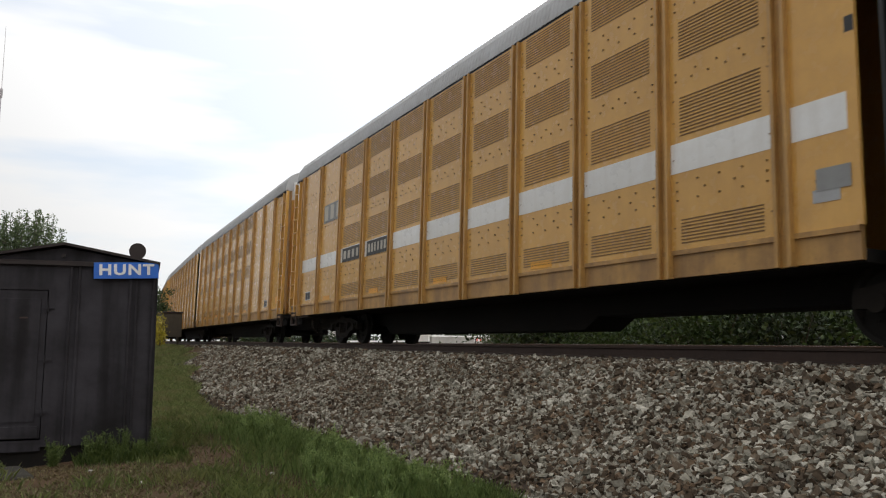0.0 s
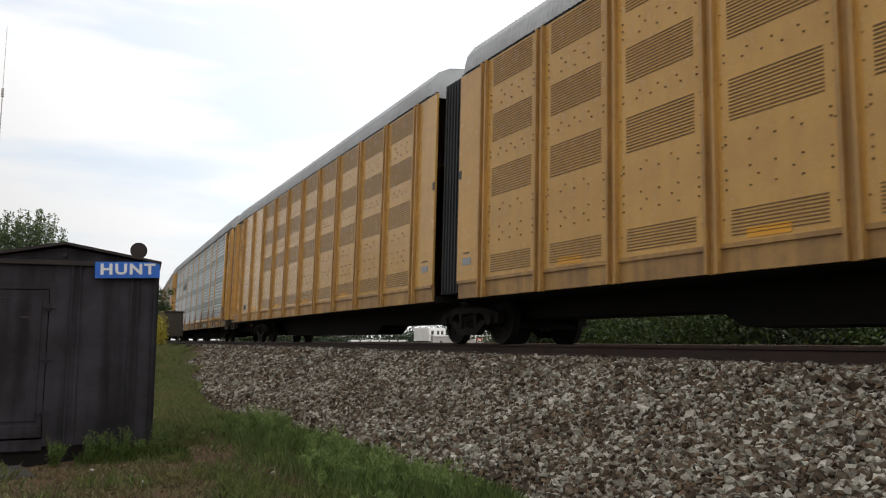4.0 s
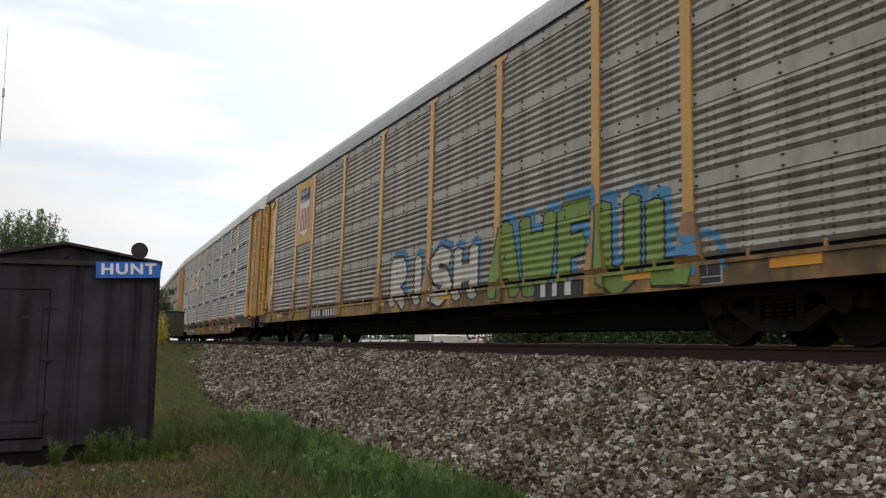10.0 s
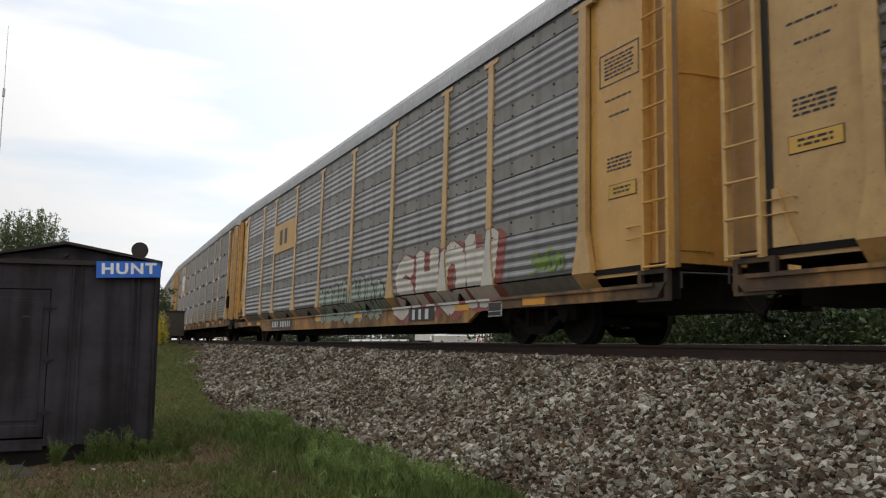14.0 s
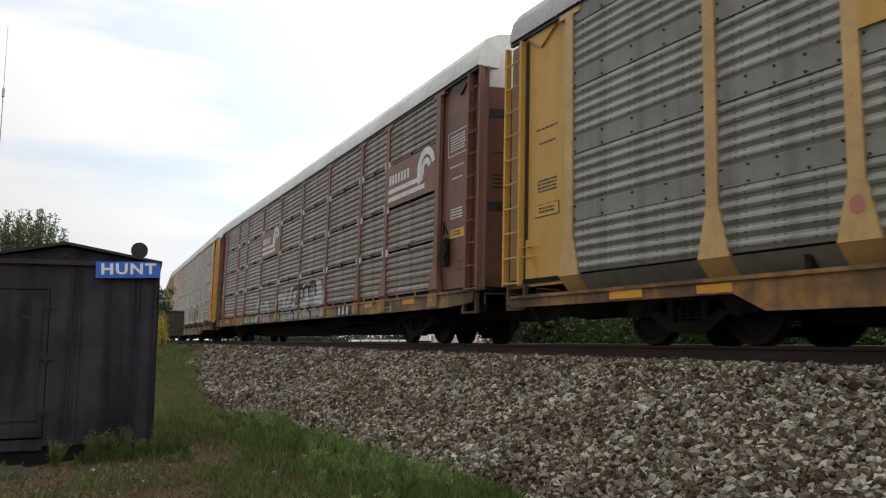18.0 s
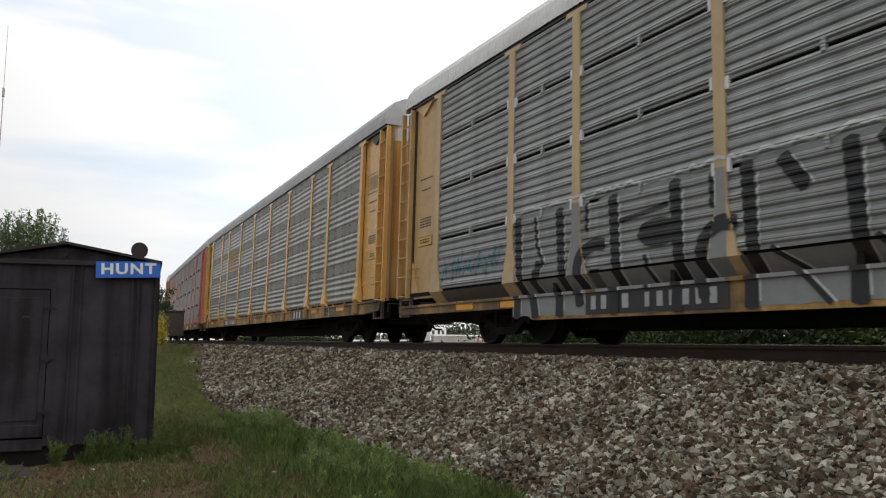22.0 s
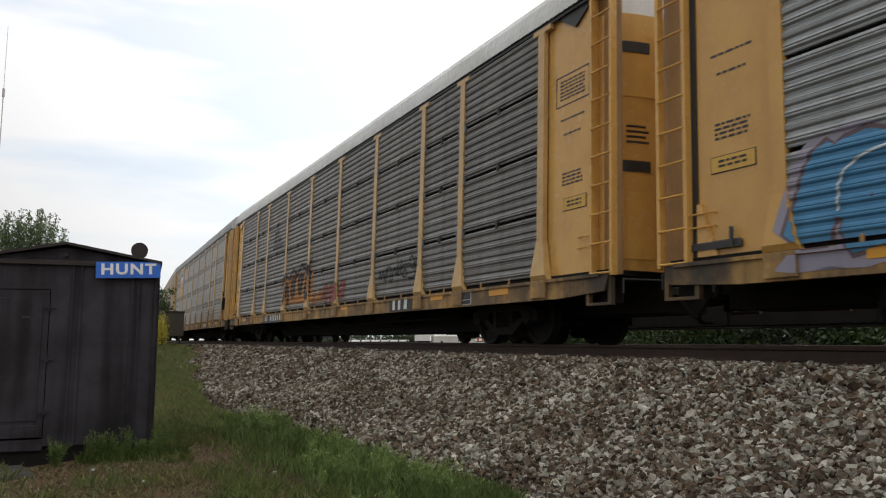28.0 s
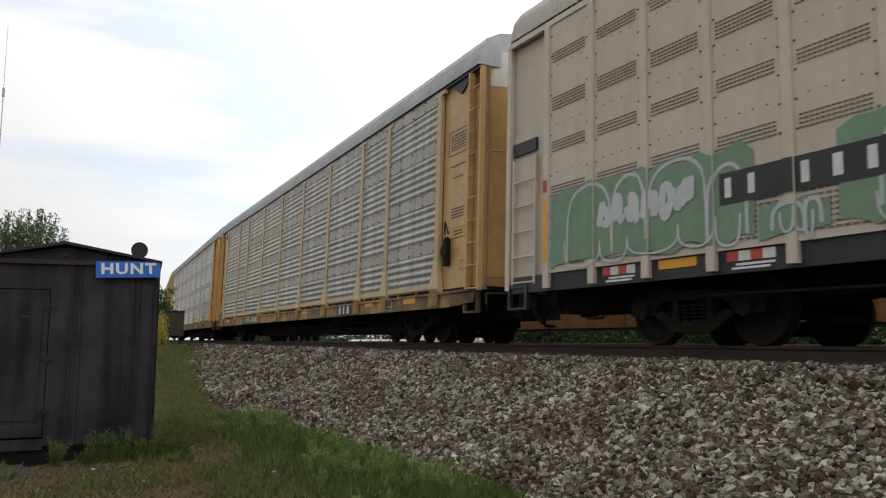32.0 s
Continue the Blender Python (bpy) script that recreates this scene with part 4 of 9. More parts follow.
def stencils(car, x0, x1, y, spec, ink, seed):
    """Small printed blocks as plain bars on an end panel: (z, width share, lines)."""
    rnd = random.Random(seed)
    g = Geo()
    for z, share, lines in spec:
        w = (x1 - x0) * share
        c = (x0 + x1) / 2
        for i in range(lines):
            a = c - w / 2
            while a < c + w / 2 - 0.03:
                b = min(a + rnd.uniform(0.04, 0.12), c + w / 2)
                g.box(a, b, y - 0.003, y, z - i * 0.06, z - i * 0.06 + 0.03)
                a = b + 0.025
    part("stencil_block", g, ink, car)


STD_HALF, FOOT = 13.775, 1.08
WIDE, NARROW, END_W = 2.864, 1.878, 1.87
BAYS = (WIDE, NARROW, WIDE, WIDE, WIDE, WIDE, WIDE, NARROW, WIDE)


def autorack(spec, centre):
    """A tall closed railcar for automobiles: flat car, ribbed sheet sides between posts, arched roof, ladders, end doors, trucks."""
    post_m, sheet_m, sill_m, end_m, roof_m, low, style = (spec[k] for k in ("post", "sheet", "sill", "end", "roof", "low", "style"))
    car = thing("autorack_railcar", spec["label"], "railcar", "railcars of the freight train")
    foot = FOOT
    half = STD_HALF
    # flat car
    if low:
        zt, zb, zk = 0.80, 0.38, 0.60
        poly = [(-half + 0.25, zk), (-8.75, zk), (-8.3, zb), (8.3, zb), (8.75, zk), (half - 0.25, zk), (half - 0.1, zt), (-half + 0.1, zt)]
        ledge = Geo().prism([(-SIDE, foot - 0.035), (-SIDE + 0.22, zt), (-SIDE + 0.27, zt), (-SIDE + 0.05, foot - 0.035)], -half + 1.9, half - 1.9)
        part("ledge", ledge, spec.get("ledge", spec.get("flat", STRIP_DARK)), car)
    else:
        zt, zb = 1.02, 0.70
        poly = [(-half + 0.2, zb + 0.06), (-half + 1.3, zb), (half - 1.3, zb), (half - 0.2, zb + 0.06), (half - 0.1, zt), (-half + 0.1, zt)]
    part("side_sill", Geo().prism(poly, -SIDE - 0.015, -SIDE + 0.055, "y").box(-half + 0.3, half - 0.3, -SIDE - 0.05, -SIDE - 0.014, zt - 0.05, zt), sill_m, car)
    part("side_sill", Geo().prism(poly, SIDE - 0.055, SIDE + 0.015, "y"), sill_m, car)
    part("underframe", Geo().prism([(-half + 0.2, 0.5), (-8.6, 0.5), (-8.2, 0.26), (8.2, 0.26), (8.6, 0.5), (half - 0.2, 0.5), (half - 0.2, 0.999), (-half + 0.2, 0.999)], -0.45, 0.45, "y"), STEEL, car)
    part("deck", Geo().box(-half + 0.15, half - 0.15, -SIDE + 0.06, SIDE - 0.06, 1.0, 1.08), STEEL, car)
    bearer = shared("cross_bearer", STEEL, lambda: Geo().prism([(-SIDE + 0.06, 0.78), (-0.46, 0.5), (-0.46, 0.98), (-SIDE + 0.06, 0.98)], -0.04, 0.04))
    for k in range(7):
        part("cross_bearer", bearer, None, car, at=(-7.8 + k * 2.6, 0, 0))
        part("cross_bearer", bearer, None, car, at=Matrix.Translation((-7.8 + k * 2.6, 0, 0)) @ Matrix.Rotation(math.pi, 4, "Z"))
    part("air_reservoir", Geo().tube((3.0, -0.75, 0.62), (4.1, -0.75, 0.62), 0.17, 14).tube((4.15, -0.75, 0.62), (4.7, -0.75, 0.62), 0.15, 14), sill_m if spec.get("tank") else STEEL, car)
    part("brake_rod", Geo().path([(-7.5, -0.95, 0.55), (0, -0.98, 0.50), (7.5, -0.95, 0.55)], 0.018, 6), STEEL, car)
    # sides
    posts = [-half + END_W]
    for w in reversed(BAYS):
        posts.append(posts[-1] + w)
    pm = shared("side_post", post_m, lambda: post_mesh(foot))
    fm = shared(("post_foot", low), FOOT_STAIN if spec.get("stained") else post_m, lambda: post_foot(foot, not low))
    for x in posts:
        part("post_foot", fm, None, part("side_post", pm, None, car, at=(x, 0, 0)))
    if low:
        bracket = shared("foot_bracket", post_m, lambda: Geo().prism([(-SIDE - 0.012, foot - 0.036), (-SIDE + 0.205, zt + 0.001), (-SIDE + 0.217, zt + 0.001), (-SIDE + 0.001, foot - 0.036)], -0.24, 0.24))
        for x in posts:
            part("foot_bracket", bracket, None, car, at=(x, 0, 0))
    rnd = random.Random(spec["seed"])
    for i in range(9):
        a, b = posts[i], posts[i + 1]
        w = b - a - 0.06
        me = shared(("side_panel", style, round(w, 2)), sheet_m, lambda: row_sheet(style, w))
        for r in range(4):
            part("side_panel", me, None, car, at=(((a + b) / 2), rnd.uniform(-0.006, 0.004), foot + r * ROW_H + (0.02 if style == "gap" else 0.0)))
        if style != "gap":
            up = STRIP_FOOT.get(style, 0.801)
            strip = shared(("joint_strip", round(w, 2), style), spec.get("flat", STRIP_MID), lambda: Geo().soft_box(-w / 2 - 0.012, w / 2 + 0.012, -SIDE + 0.010, -SIDE + 0.075, 0.0, 1.073 - up, 0.006))
            for r in range(4):
                part("joint_strip", strip, None, car, at=((a + b) / 2, 0, foot + r * ROW_H + up))
        if style == "gap":
            for r in range(1, 4):
                part("panel_hanger", shared("panel_hanger", spec.get("hanger", DARK_TAB), lambda: Geo().soft_box(-0.028, 0.028, -SIDE - 0.02, -SIDE + 0.05, -0.08, 0.08, 0.01)), None, car, at=((a + b) / 2, 0, foot + r * ROW_H))
    if style == "gap":
        clip = shared(("panel_clip", bool(spec.get("rings"))), spec.get("clip", sheet_m), lambda: half_ring() if spec.get("rings") else Geo().soft_box(-0.005, 0.05, -SIDE - 0.024, -SIDE + 0.04, -0.085, 0.085, 0.012))
        for x in posts[1:-1]:
            for r in range(1, 4):
                for side in (-1, 1):
                    part("panel_clip", clip, None, car, at=Matrix.Translation((x + side * 0.1, 0, foot + r * ROW_H + rnd.uniform(-0.03, 0.03))) @ Matrix.Diagonal((side, 1, 1, 1)))
    else:
        g = Geo()
        for i in range(9):
            a, b = posts[i] + 0.14, posts[i + 1] - 0.14
            for r in range(4):
                for z in (foot + r * ROW_H + STRIP_FOOT.get(style, 0.801) + 0.035, foot + r * ROW_H + 1.038):
                    for k in range(5):
                        x = a + (b - a) * k / 4
                        g.tube((x, -SIDE + 0.014, z), (x, -SIDE - 0.014, z), 0.021, 6, 0.015)
        part("bolt_field", g, BLACK, car)
    if not low:
        for x in posts:
            part("foot_plate", shared("foot_plate", sill_m, lambda: Geo().soft_box(-0.21, 0.21, -SIDE - 0.057, -SIDE - 0.016, 0.735, 1.019, 0.006)), None, car, at=(x, 0, 0))
        stub = shared("sill_stub", sill_m, lambda: Geo().soft_box(-0.022, 0.022, -SIDE - 0.045, -SIDE - 0.016, 0.0, 0.085, 0.008))
        for i in range(9):
            for q in (0.33, 0.68):
                part("sill_stub", stub, None, car, at=(posts[i] + (posts[i + 1] - posts[i]) * q, 0, zt + 0.001))
    if spec.get("strip"):
        for i in range(9):
            a, b = posts[i] + 0.245, posts[i + 1] - 0.245
            part("kick_strip", Geo().box(a, b, -SIDE - 0.03, -SIDE + 0.005, foot + 0.03, foot + 0.125), post_m, car)
    # near-black sheet added behind the panels, so gaps between them show dark
    part("inner_wall", Geo().box(posts[0], posts[-1], -SIDE + 0.085, -SIDE + 0.105, foot, EAVE), STEEL, car)
    far = Geo().box(-half + 0.1, half - 0.1, SIDE - 0.06, SIDE - 0.02, 1.08, EAVE)
    for x in posts:
        far.box(x - 0.08, x + 0.08, SIDE - 0.019, SIDE + 0.03, 1.08, EAVE)
    part("far_side", far, sheet_m, car)
    # roof
    part("roof", shared(("roof", 0), roof_m, lambda: roof_geo(half - 0.12, 0.125)), None, car)
    part("eave_rail", Geo().box(-half + 0.12, half - 0.12, -SIDE + 0.01, -SIDE + 0.07, EAVE - 0.03, EAVE + 0.03), BLACK, car)
    # ends
    for sgn in (-1, 1):
        xa, xb = sorted((sgn * (half - END_W + 0.08), sgn * (half - 0.5)))
        xl, xr = sorted((sgn * (half - 0.52), sgn * half))
        part("end_panel", Geo().box(xa, xb, -SIDE + 0.09, -SIDE + 0.13, 0.95, EAVE - 0.02), end_m, car)
        part("ladder_backing", Geo().box(xl, xr - 0.0, -SIDE + 0.14, -SIDE + 0.17, 1.0, EAVE - 0.02), YELLOW_RECESS if end_m in (YELLOW, YELLOW_OLD, BRIGHT) else end_m, car)
        la, lb = spec.get("ladder", (0.50, 0.03)) if sgn > 0 else (0.50, 0.03)
        ladder_parts(car, sgn * (half - la), sgn * (half - lb), 0.98, EAVE - 0.05, -SIDE + 0.02, end_m)
        if sgn < 0:
            part("end_foot", Geo().prism([(xa + 0.12, 1.75), (xa + 0.19, 1.75), (xa + 0.27, 1.45), (xa + 0.44, 1.08), (xa + 0.12, 1.08)], -SIDE + 0.045, -SIDE + 0.089, "y"), end_m, car)
            # black strip painted where the opening beside the ladder would be in shade
            part("end_gap", Geo().box(-half + 0.53, -half + 0.62, -SIDE + 0.07, -SIDE + 0.135, 1.0, EAVE - 0.1), BLACK, car)
        # curved end doors, bowed outwards
        n = 12
        ring = []
        for k in range(n + 1):
            a = -math.pi / 2 + math.pi * k / n
            ring.append((sgn * (half - 0.42 + 0.40 * math.cos(a) ** 0.7 if abs(math.cos(a)) > 1e-6 else half - 0.42), 1.40 * math.sin(a)))
        poly = ring + [(sgn * (half - 0.55), 1.40), (sgn * (half - 0.55), -1.40)]
        ed = part("end_door", Geo().prism(poly, 1.08, EAVE - 0.35, "z"), end_m, car)
        part("end_door_head", Geo().prism([(x, y * 0.985) for x, y in poly], EAVE - 0.35, EAVE + 0.36, "z"), spec.get("head", WHITE), car)
        door_patch(ed, "door_recess", half, sgn, -1.26, -0.72, 1.25, 2.25, end_m, 0.016)
        door_patch(ed, "door_rib", half, sgn, -1.36, -0.2, 3.72, 3.75, end_m, 0.014)
        part("door_seam", Geo().path([(sgn * (half - 0.01), -0.9 + 0.18 * k, EAVE - 0.75) for k in range(11)], 0.008, 4), end_m, ed)
        if spec.get("slots"):
            for z in (2.56, 4.42):
                door_patch(ed, "door_slot", half, sgn, -1.27, -0.78, z, z + 0.17, BLACK, 0.014)
            for k in range(4):
                door_patch(ed, "stencil_block", half, sgn, -1.16, -0.8 - 0.05 * (k % 2), 3.0 + k * 0.08, 3.035 + k * 0.08, BLACK, 0.003)
        end_gear(car, half, sgn, sill_m, spec.get("hose", TRUCK))
        ex0, ex1 = xa + 0.12, xb - 0.08
        ink = BLACK if end_m is not BROWN and end_m is not SALMON else LETTER_WHITE
        ye = -SIDE + 0.089
        stencils(car, ex0 + 0.1, ex1 - 0.1, ye, ((3.6, 0.7, 1), (3.35, 0.5, 1), (2.7, 0.6, 4)), ink, spec["seed"] + sgn)
        if sgn > 0:
            f = Geo()
            for q in ((ex0 + 0.1, ex1 - 0.1, 4.35, 4.37), (ex0 + 0.1, ex1 - 0.1, 3.85, 3.87)):
                f.box(q[0], q[1], ye - 0.003, ye, q[2], q[3])
            for q in (ex0 + 0.1, ex1 - 0.12):
                f.box(q, q + 0.02, ye - 0.003, ye, 3.85, 4.37)
            part("data_frame", f, ink, car)
            stencils(car, ex0 + 0.18, ex1 - 0.18, ye, ((4.25, 0.9, 6),), ink, spec["seed"] + 5)
        wx0, wx1 = (ex0 + 0.32, ex1 - 0.18) if sgn > 0 else (ex0 + 0.22, ex1 - 0.22)
        part("warning_frame", Geo().box(wx0 - 0.012, wx1 + 0.012, ye - 0.006, ye, 2.098, 2.312), BLACK, car)
        part("warning_plate", Geo().box(wx0, wx1, ye - 0.012, ye - 0.0061, 2.11, 2.30), WARNING, car, "yellow warning plate with dark bars")
        stencils(car, wx0 + 0.06, wx1 - 0.06, ye - 0.0125, ((2.225, 0.8, 2),), BLACK, spec["seed"] + 9)
        if sgn < 0 and spec["seed"] % 3:
            part("door_lock", Geo().soft_box(xa + 0.02, xb - 0.5, -SIDE + 0.03, -SIDE + 0.089, 1.16, 1.26, 0.02), DARK_TAB, car)
            part("lock_pin", Geo().tube((xb - 0.62, -SIDE + 0.02, 1.15), (xb - 0.62, -SIDE + 0.02, 1.40), 0.025, 8), DARK_TAB, car)
        for k, z in enumerate((1.45, 1.62)):
            gx = xb - 0.2 if sgn > 0 else xa + 0.2
            part("grab_iron", Geo().path([(gx - 0.2, -SIDE + 0.09, z), (gx - 0.2, -SIDE + 0.02, z), (gx + 0.2, -SIDE + 0.02, z), (gx + 0.2, -SIDE + 0.09, z)], 0.011, 6), end_m, car)
        part("uncoupling_rod", Geo().path([(sgn * (half + 0.06), -SIDE + 0.12, 0.72), (sgn * (half + 0.06), -SIDE + 0.12, 0.92), (sgn * (half + 0.08), -0.5, 0.95), (sgn * (half + 0.12), -0.1, 0.98)], 0.014, 6), DARK_TAB, car)
        part("hose_bracket", Geo().soft_box(min(sgn * half, sgn * (half + 0.14)), max(sgn * half, sgn * (half + 0.14)), -0.48, -0.36, 0.74, 0.86, 0.02), DARK_TAB, car)
        part("roof_bracket", Geo().prism([(sgn * (half - 0.55), EAVE - 0.02), (sgn * (half - 1.5), EAVE - 0.02), (sgn * (half - 1.0), EAVE - 0.32)], -SIDE + 0.05, -SIDE + 0.09, "y"), BLACK if sgn > 0 else end_m, car)
        sx = sgn * 10.6
        plate_box(car, "reflector", sx - 0.33, sx + 0.33, zt - 0.17, zt - 0.05, ORANGE, "orange reflective strip")
    if spec.get("brake"):
        x = half - 1.45
        g = Geo().tube((x, -SIDE - 0.02, 1.85), (x, -SIDE - 0.05, 1.85), 0.14, 18).soft_box(x - 0.09, x + 0.09, -SIDE - 0.03, -SIDE + 0.08, 1.55, 2.15, 0.04).path([(x - 0.05, -SIDE, 2.2), (x + 0.03, -SIDE - 0.04, 2.45), (x + 0.12, -SIDE, 2.2)], 0.018)
        part("hand_brake", g, STEEL, car, "dark hand brake wheel and box")
    add_truck(car, -9.95)
    add_truck(car, 9.95)
    # car data: white-framed black panel, number plate, owner's plate
    zc = (zt + zb) / 2 if not low else 0.60
    plate_box(car, "data_panel", 9.12, 9.58, zc - 0.13, zc + 0.13, LETTER_WHITE)
    plate_box(car, "data_field", 9.135, 9.342, zc - 0.03, zc + 0.115, BLACK, "", 0.007)
    plate_box(car, "data_field", 9.358, 9.565, zc - 0.03, zc + 0.115, BLACK, "", 0.007)
    plate_box(car, "data_field", 9.135, 9.565, zc - 0.115, zc - 0.045, BLACK, "", 0.007)
    nx0, nx1 = spec.get("number", (-6.9, -4.2))
    plate_box(car, "number_plate", nx0, nx1, zc - 0.17, zc + 0.17, BLACK, "black plate with plain white bars")
    bar_text(car, nx0 + 0.1, nx1 - 0.1, zc - 0.10, zc + 0.10, ROOF if spec.get("painted_sill") else LETTER_WHITE, (4, 6), 0.0, spec["seed"])
    if not spec.get("painted_sill"):
        plate_box(car, "owner_plate", 5.55, 6.85, zc - 0.15, zc + 0.15, BLACK, "black plate with plain white bars")
        bar_text(car, 5.7, 6.7, zc - 0.11, zc + 0.11, LETTER_WHITE, (3,), 0.0, 7)
    for k, x in enumerate((-9.3, -1.5, 2.0, 7.8)):
        plate_box(car, "reflector", x, x + 0.55, zc + 0.02, zc + 0.13, ORANGE, "orange reflective strip")
    extra = spec.get("extra")
    if extra:
        extra(car, skin(style, foot + (0.02 if style == "gap" else 0.0), "strip" if spec.get("strip") else low), posts)
    RIDERS.append((car, centre, 10.06))
    return car


RIDERS = []


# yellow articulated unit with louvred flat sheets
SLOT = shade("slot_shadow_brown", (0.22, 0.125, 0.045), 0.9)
AM_HALF = 10.75
AM_BAY = 1.84


def articulated(label, centre, front, seed, extra=None, stripe=False, lead=2.05, short=0.0):
    """front: the coupler end faces forward; the other end meets its twin at a black bellows."""
    car = thing("articulated_railcar", label, "railcar", "railcars of the freight train")
    sgn = 1 if front else -1
    half = AM_HALF
    z0 = 1.18
    cx = sgn * 0.04
    x_end = cx + sgn * (half - (0.35 if front else 0.0))            # coupler end
    if front:
        lead -= 0.35
    x_in = cx - sgn * (half - short)   # joint end
    xs = [x_end - sgn * lead]
    bays = 10
    for k in range(bays):
        xs.append(xs[-1] - sgn * AM_BAY)
    xs = sorted(xs)
    lo, hi = min(x_end, x_in), max(x_end, x_in)
    part("side_sill", Geo().box(lo + 0.1, hi - 0.1, -SIDE + 0.02, -SIDE + 0.08, 0.86, z0 - 0.03).box(lo + 0.1, hi - 0.1, -SIDE - 0.01, -SIDE + 0.08, z0 - 0.03, z0 + 0.03), AM_SILL, car)
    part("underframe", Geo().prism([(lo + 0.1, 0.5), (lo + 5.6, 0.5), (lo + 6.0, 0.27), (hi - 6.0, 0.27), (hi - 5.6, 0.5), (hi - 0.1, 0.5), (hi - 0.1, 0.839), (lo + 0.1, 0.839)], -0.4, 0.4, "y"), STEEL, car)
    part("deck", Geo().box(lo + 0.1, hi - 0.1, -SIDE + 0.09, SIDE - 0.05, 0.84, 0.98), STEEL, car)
    post = shared("am_post", AM_POST, lambda: Geo().prism([(-0.105, -SIDE + 0.05), (-0.105, -SIDE - 0.07), (-0.06, -SIDE - 0.07), (-0.06, -SIDE - 0.005), (0.06, -SIDE - 0.005), (0.06, -SIDE - 0.07), (0.105, -SIDE - 0.07), (0.105, -SIDE + 0.05)], 0.85, EAVE, "z"))
    for x in xs:
        part("side_post", post, None, car, at=(x, 0, 0))
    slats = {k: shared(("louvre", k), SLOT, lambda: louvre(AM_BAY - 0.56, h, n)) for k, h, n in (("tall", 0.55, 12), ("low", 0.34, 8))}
    cells = [(xs[i], xs[i + 1]) for i in range(bays)]
    edge = (x_in + 0.06, xs[0] - 0.07) if sgn > 0 else (xs[-1] + 0.07, x_in - 0.06)
    sheet = shared("am_sheet", YELLOW, lambda: Geo().box(-AM_BAY / 2 + 0.1, AM_BAY / 2 - 0.1, -SIDE + 0.0, -SIDE + 0.045, z0 + 0.03, EAVE))
    dots = shared(("am_bolts", stripe), SLOT, lambda: bolt_field(AM_BAY, stripe))
    for a, b in cells:
        c = (a + b) / 2
        p = part("side_sheet", sheet, None, car, at=(c, 0, 0))
        near_end = min(abs(c - xs[0]), abs(c - xs[-1])) < 2.9 and abs(c - x_end) < 6
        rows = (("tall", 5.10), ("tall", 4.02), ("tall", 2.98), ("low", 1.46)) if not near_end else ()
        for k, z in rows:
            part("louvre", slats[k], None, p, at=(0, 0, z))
        part("bolt_field", dots, None, p)
        if stripe:
            part("white_stripe", Geo().box(-AM_BAY / 2 + 0.11, AM_BAY / 2 - 0.11, -SIDE - 0.004, -SIDE - 0.0, 2.22, 2.62), WHITE, p, "worn white painted stripe")
    part("side_sheet", Geo().box(min(edge), max(edge), -SIDE + 0.0, -SIDE + 0.045, z0 + 0.03, EAVE), YELLOW, car)
    if stripe:
        part("white_stripe", Geo().box(min(edge) + 0.04, max(edge) - 0.12, -SIDE - 0.004, -SIDE - 0.0005, 2.22, 2.62), WHITE, car, "worn white painted stripe")
    for k in (1, 3, 5, 7):
        part("reflector", Geo().box(xs[k] + 0.5, xs[k] + 1.1, -SIDE - 0.006, -SIDE - 0.001, 1.24, 1.36), ORANGE, car, "orange reflective strip")
    jx = x_in + sgn * 0.45
    part("small_plate", Geo().box(jx - 0.16, jx + 0.16, -SIDE - 0.006, -SIDE - 0.001, 1.5, 1.64), ROOF, car, "small grey data plate")
    stencils(car, jx - 0.12, jx + 0.12, -SIDE - 0.001, ((1.72, 1.0, 1),), BLACK, seed + 3)
    part("lifting_hole", Geo().box(x_in + sgn * 0.12 - 0.05, x_in + sgn * 0.12 + 0.05, -SIDE - 0.004, -SIDE - 0.0005, 3.25, 3.42), BLACK, car)
    part("far_side", Geo().box(lo + 0.1, hi - 0.1, SIDE - 0.06, SIDE - 0.02, 0.85, EAVE), YELLOW, car)
    part("inner_wall", Geo().box(xs[0], xs[-1], -SIDE + 0.06, -SIDE + 0.08, z0, EAVE), STEEL, car)
    part("roof", shared(("roof", 1 + short), ROOF, lambda: roof_geo((hi - lo) / 2 - 0.2, 0.125)), None, car, at=((lo + hi) / 2, 0, 0))
    part("eave_rail", Geo().box(lo + 0.1, hi - 0.1, -SIDE + 0.0, -SIDE + 0.06, EAVE + 0.001, EAVE + 0.04), BLACK, car)
    # coupler end
    e0, e1 = sorted((x_end - sgn * (lead - 0.1), x_end - sgn * 0.55))
    part("end_panel", Geo().prism([(e0, -SIDE + 0.0) if sgn > 0 else (e1, -SIDE + 0.0), (x_end - sgn * (lead - 0.55), -SIDE + 0.08), (x_end - sgn * 0.55, -SIDE + 0.1), (x_end - sgn * 0.55, -SIDE + 0.14), (e0, -SIDE + 0.14) if sgn > 0 else (e1, -SIDE + 0.14)], 1.1, EAVE - 0.02, "z"), YELLOW, car)
    part("ladder_backing", Geo().box(min(x_end - sgn * 0.54, x_end), max(x_end - sgn * 0.54, x_end), -SIDE + 0.14, -SIDE + 0.17, 1.0, EAVE), YELLOW_RECESS, car)
    ladder_parts(car, x_end - sgn * 0.52, x_end - sgn * 0.03, 0.98, EAVE - 0.02, -SIDE + 0.02, YELLOW)
    ring = []
    for k in range(13):
        a = -math.pi / 2 + math.pi * k / 12
        ring.append((x_end - sgn * (0.42 - 0.40 * max(math.cos(a), 0) ** 0.7), 1.40 * math.sin(a)))
    ring += [(x_end - sgn * 0.55, 1.4), (x_end - sgn * 0.55, -1.4)]
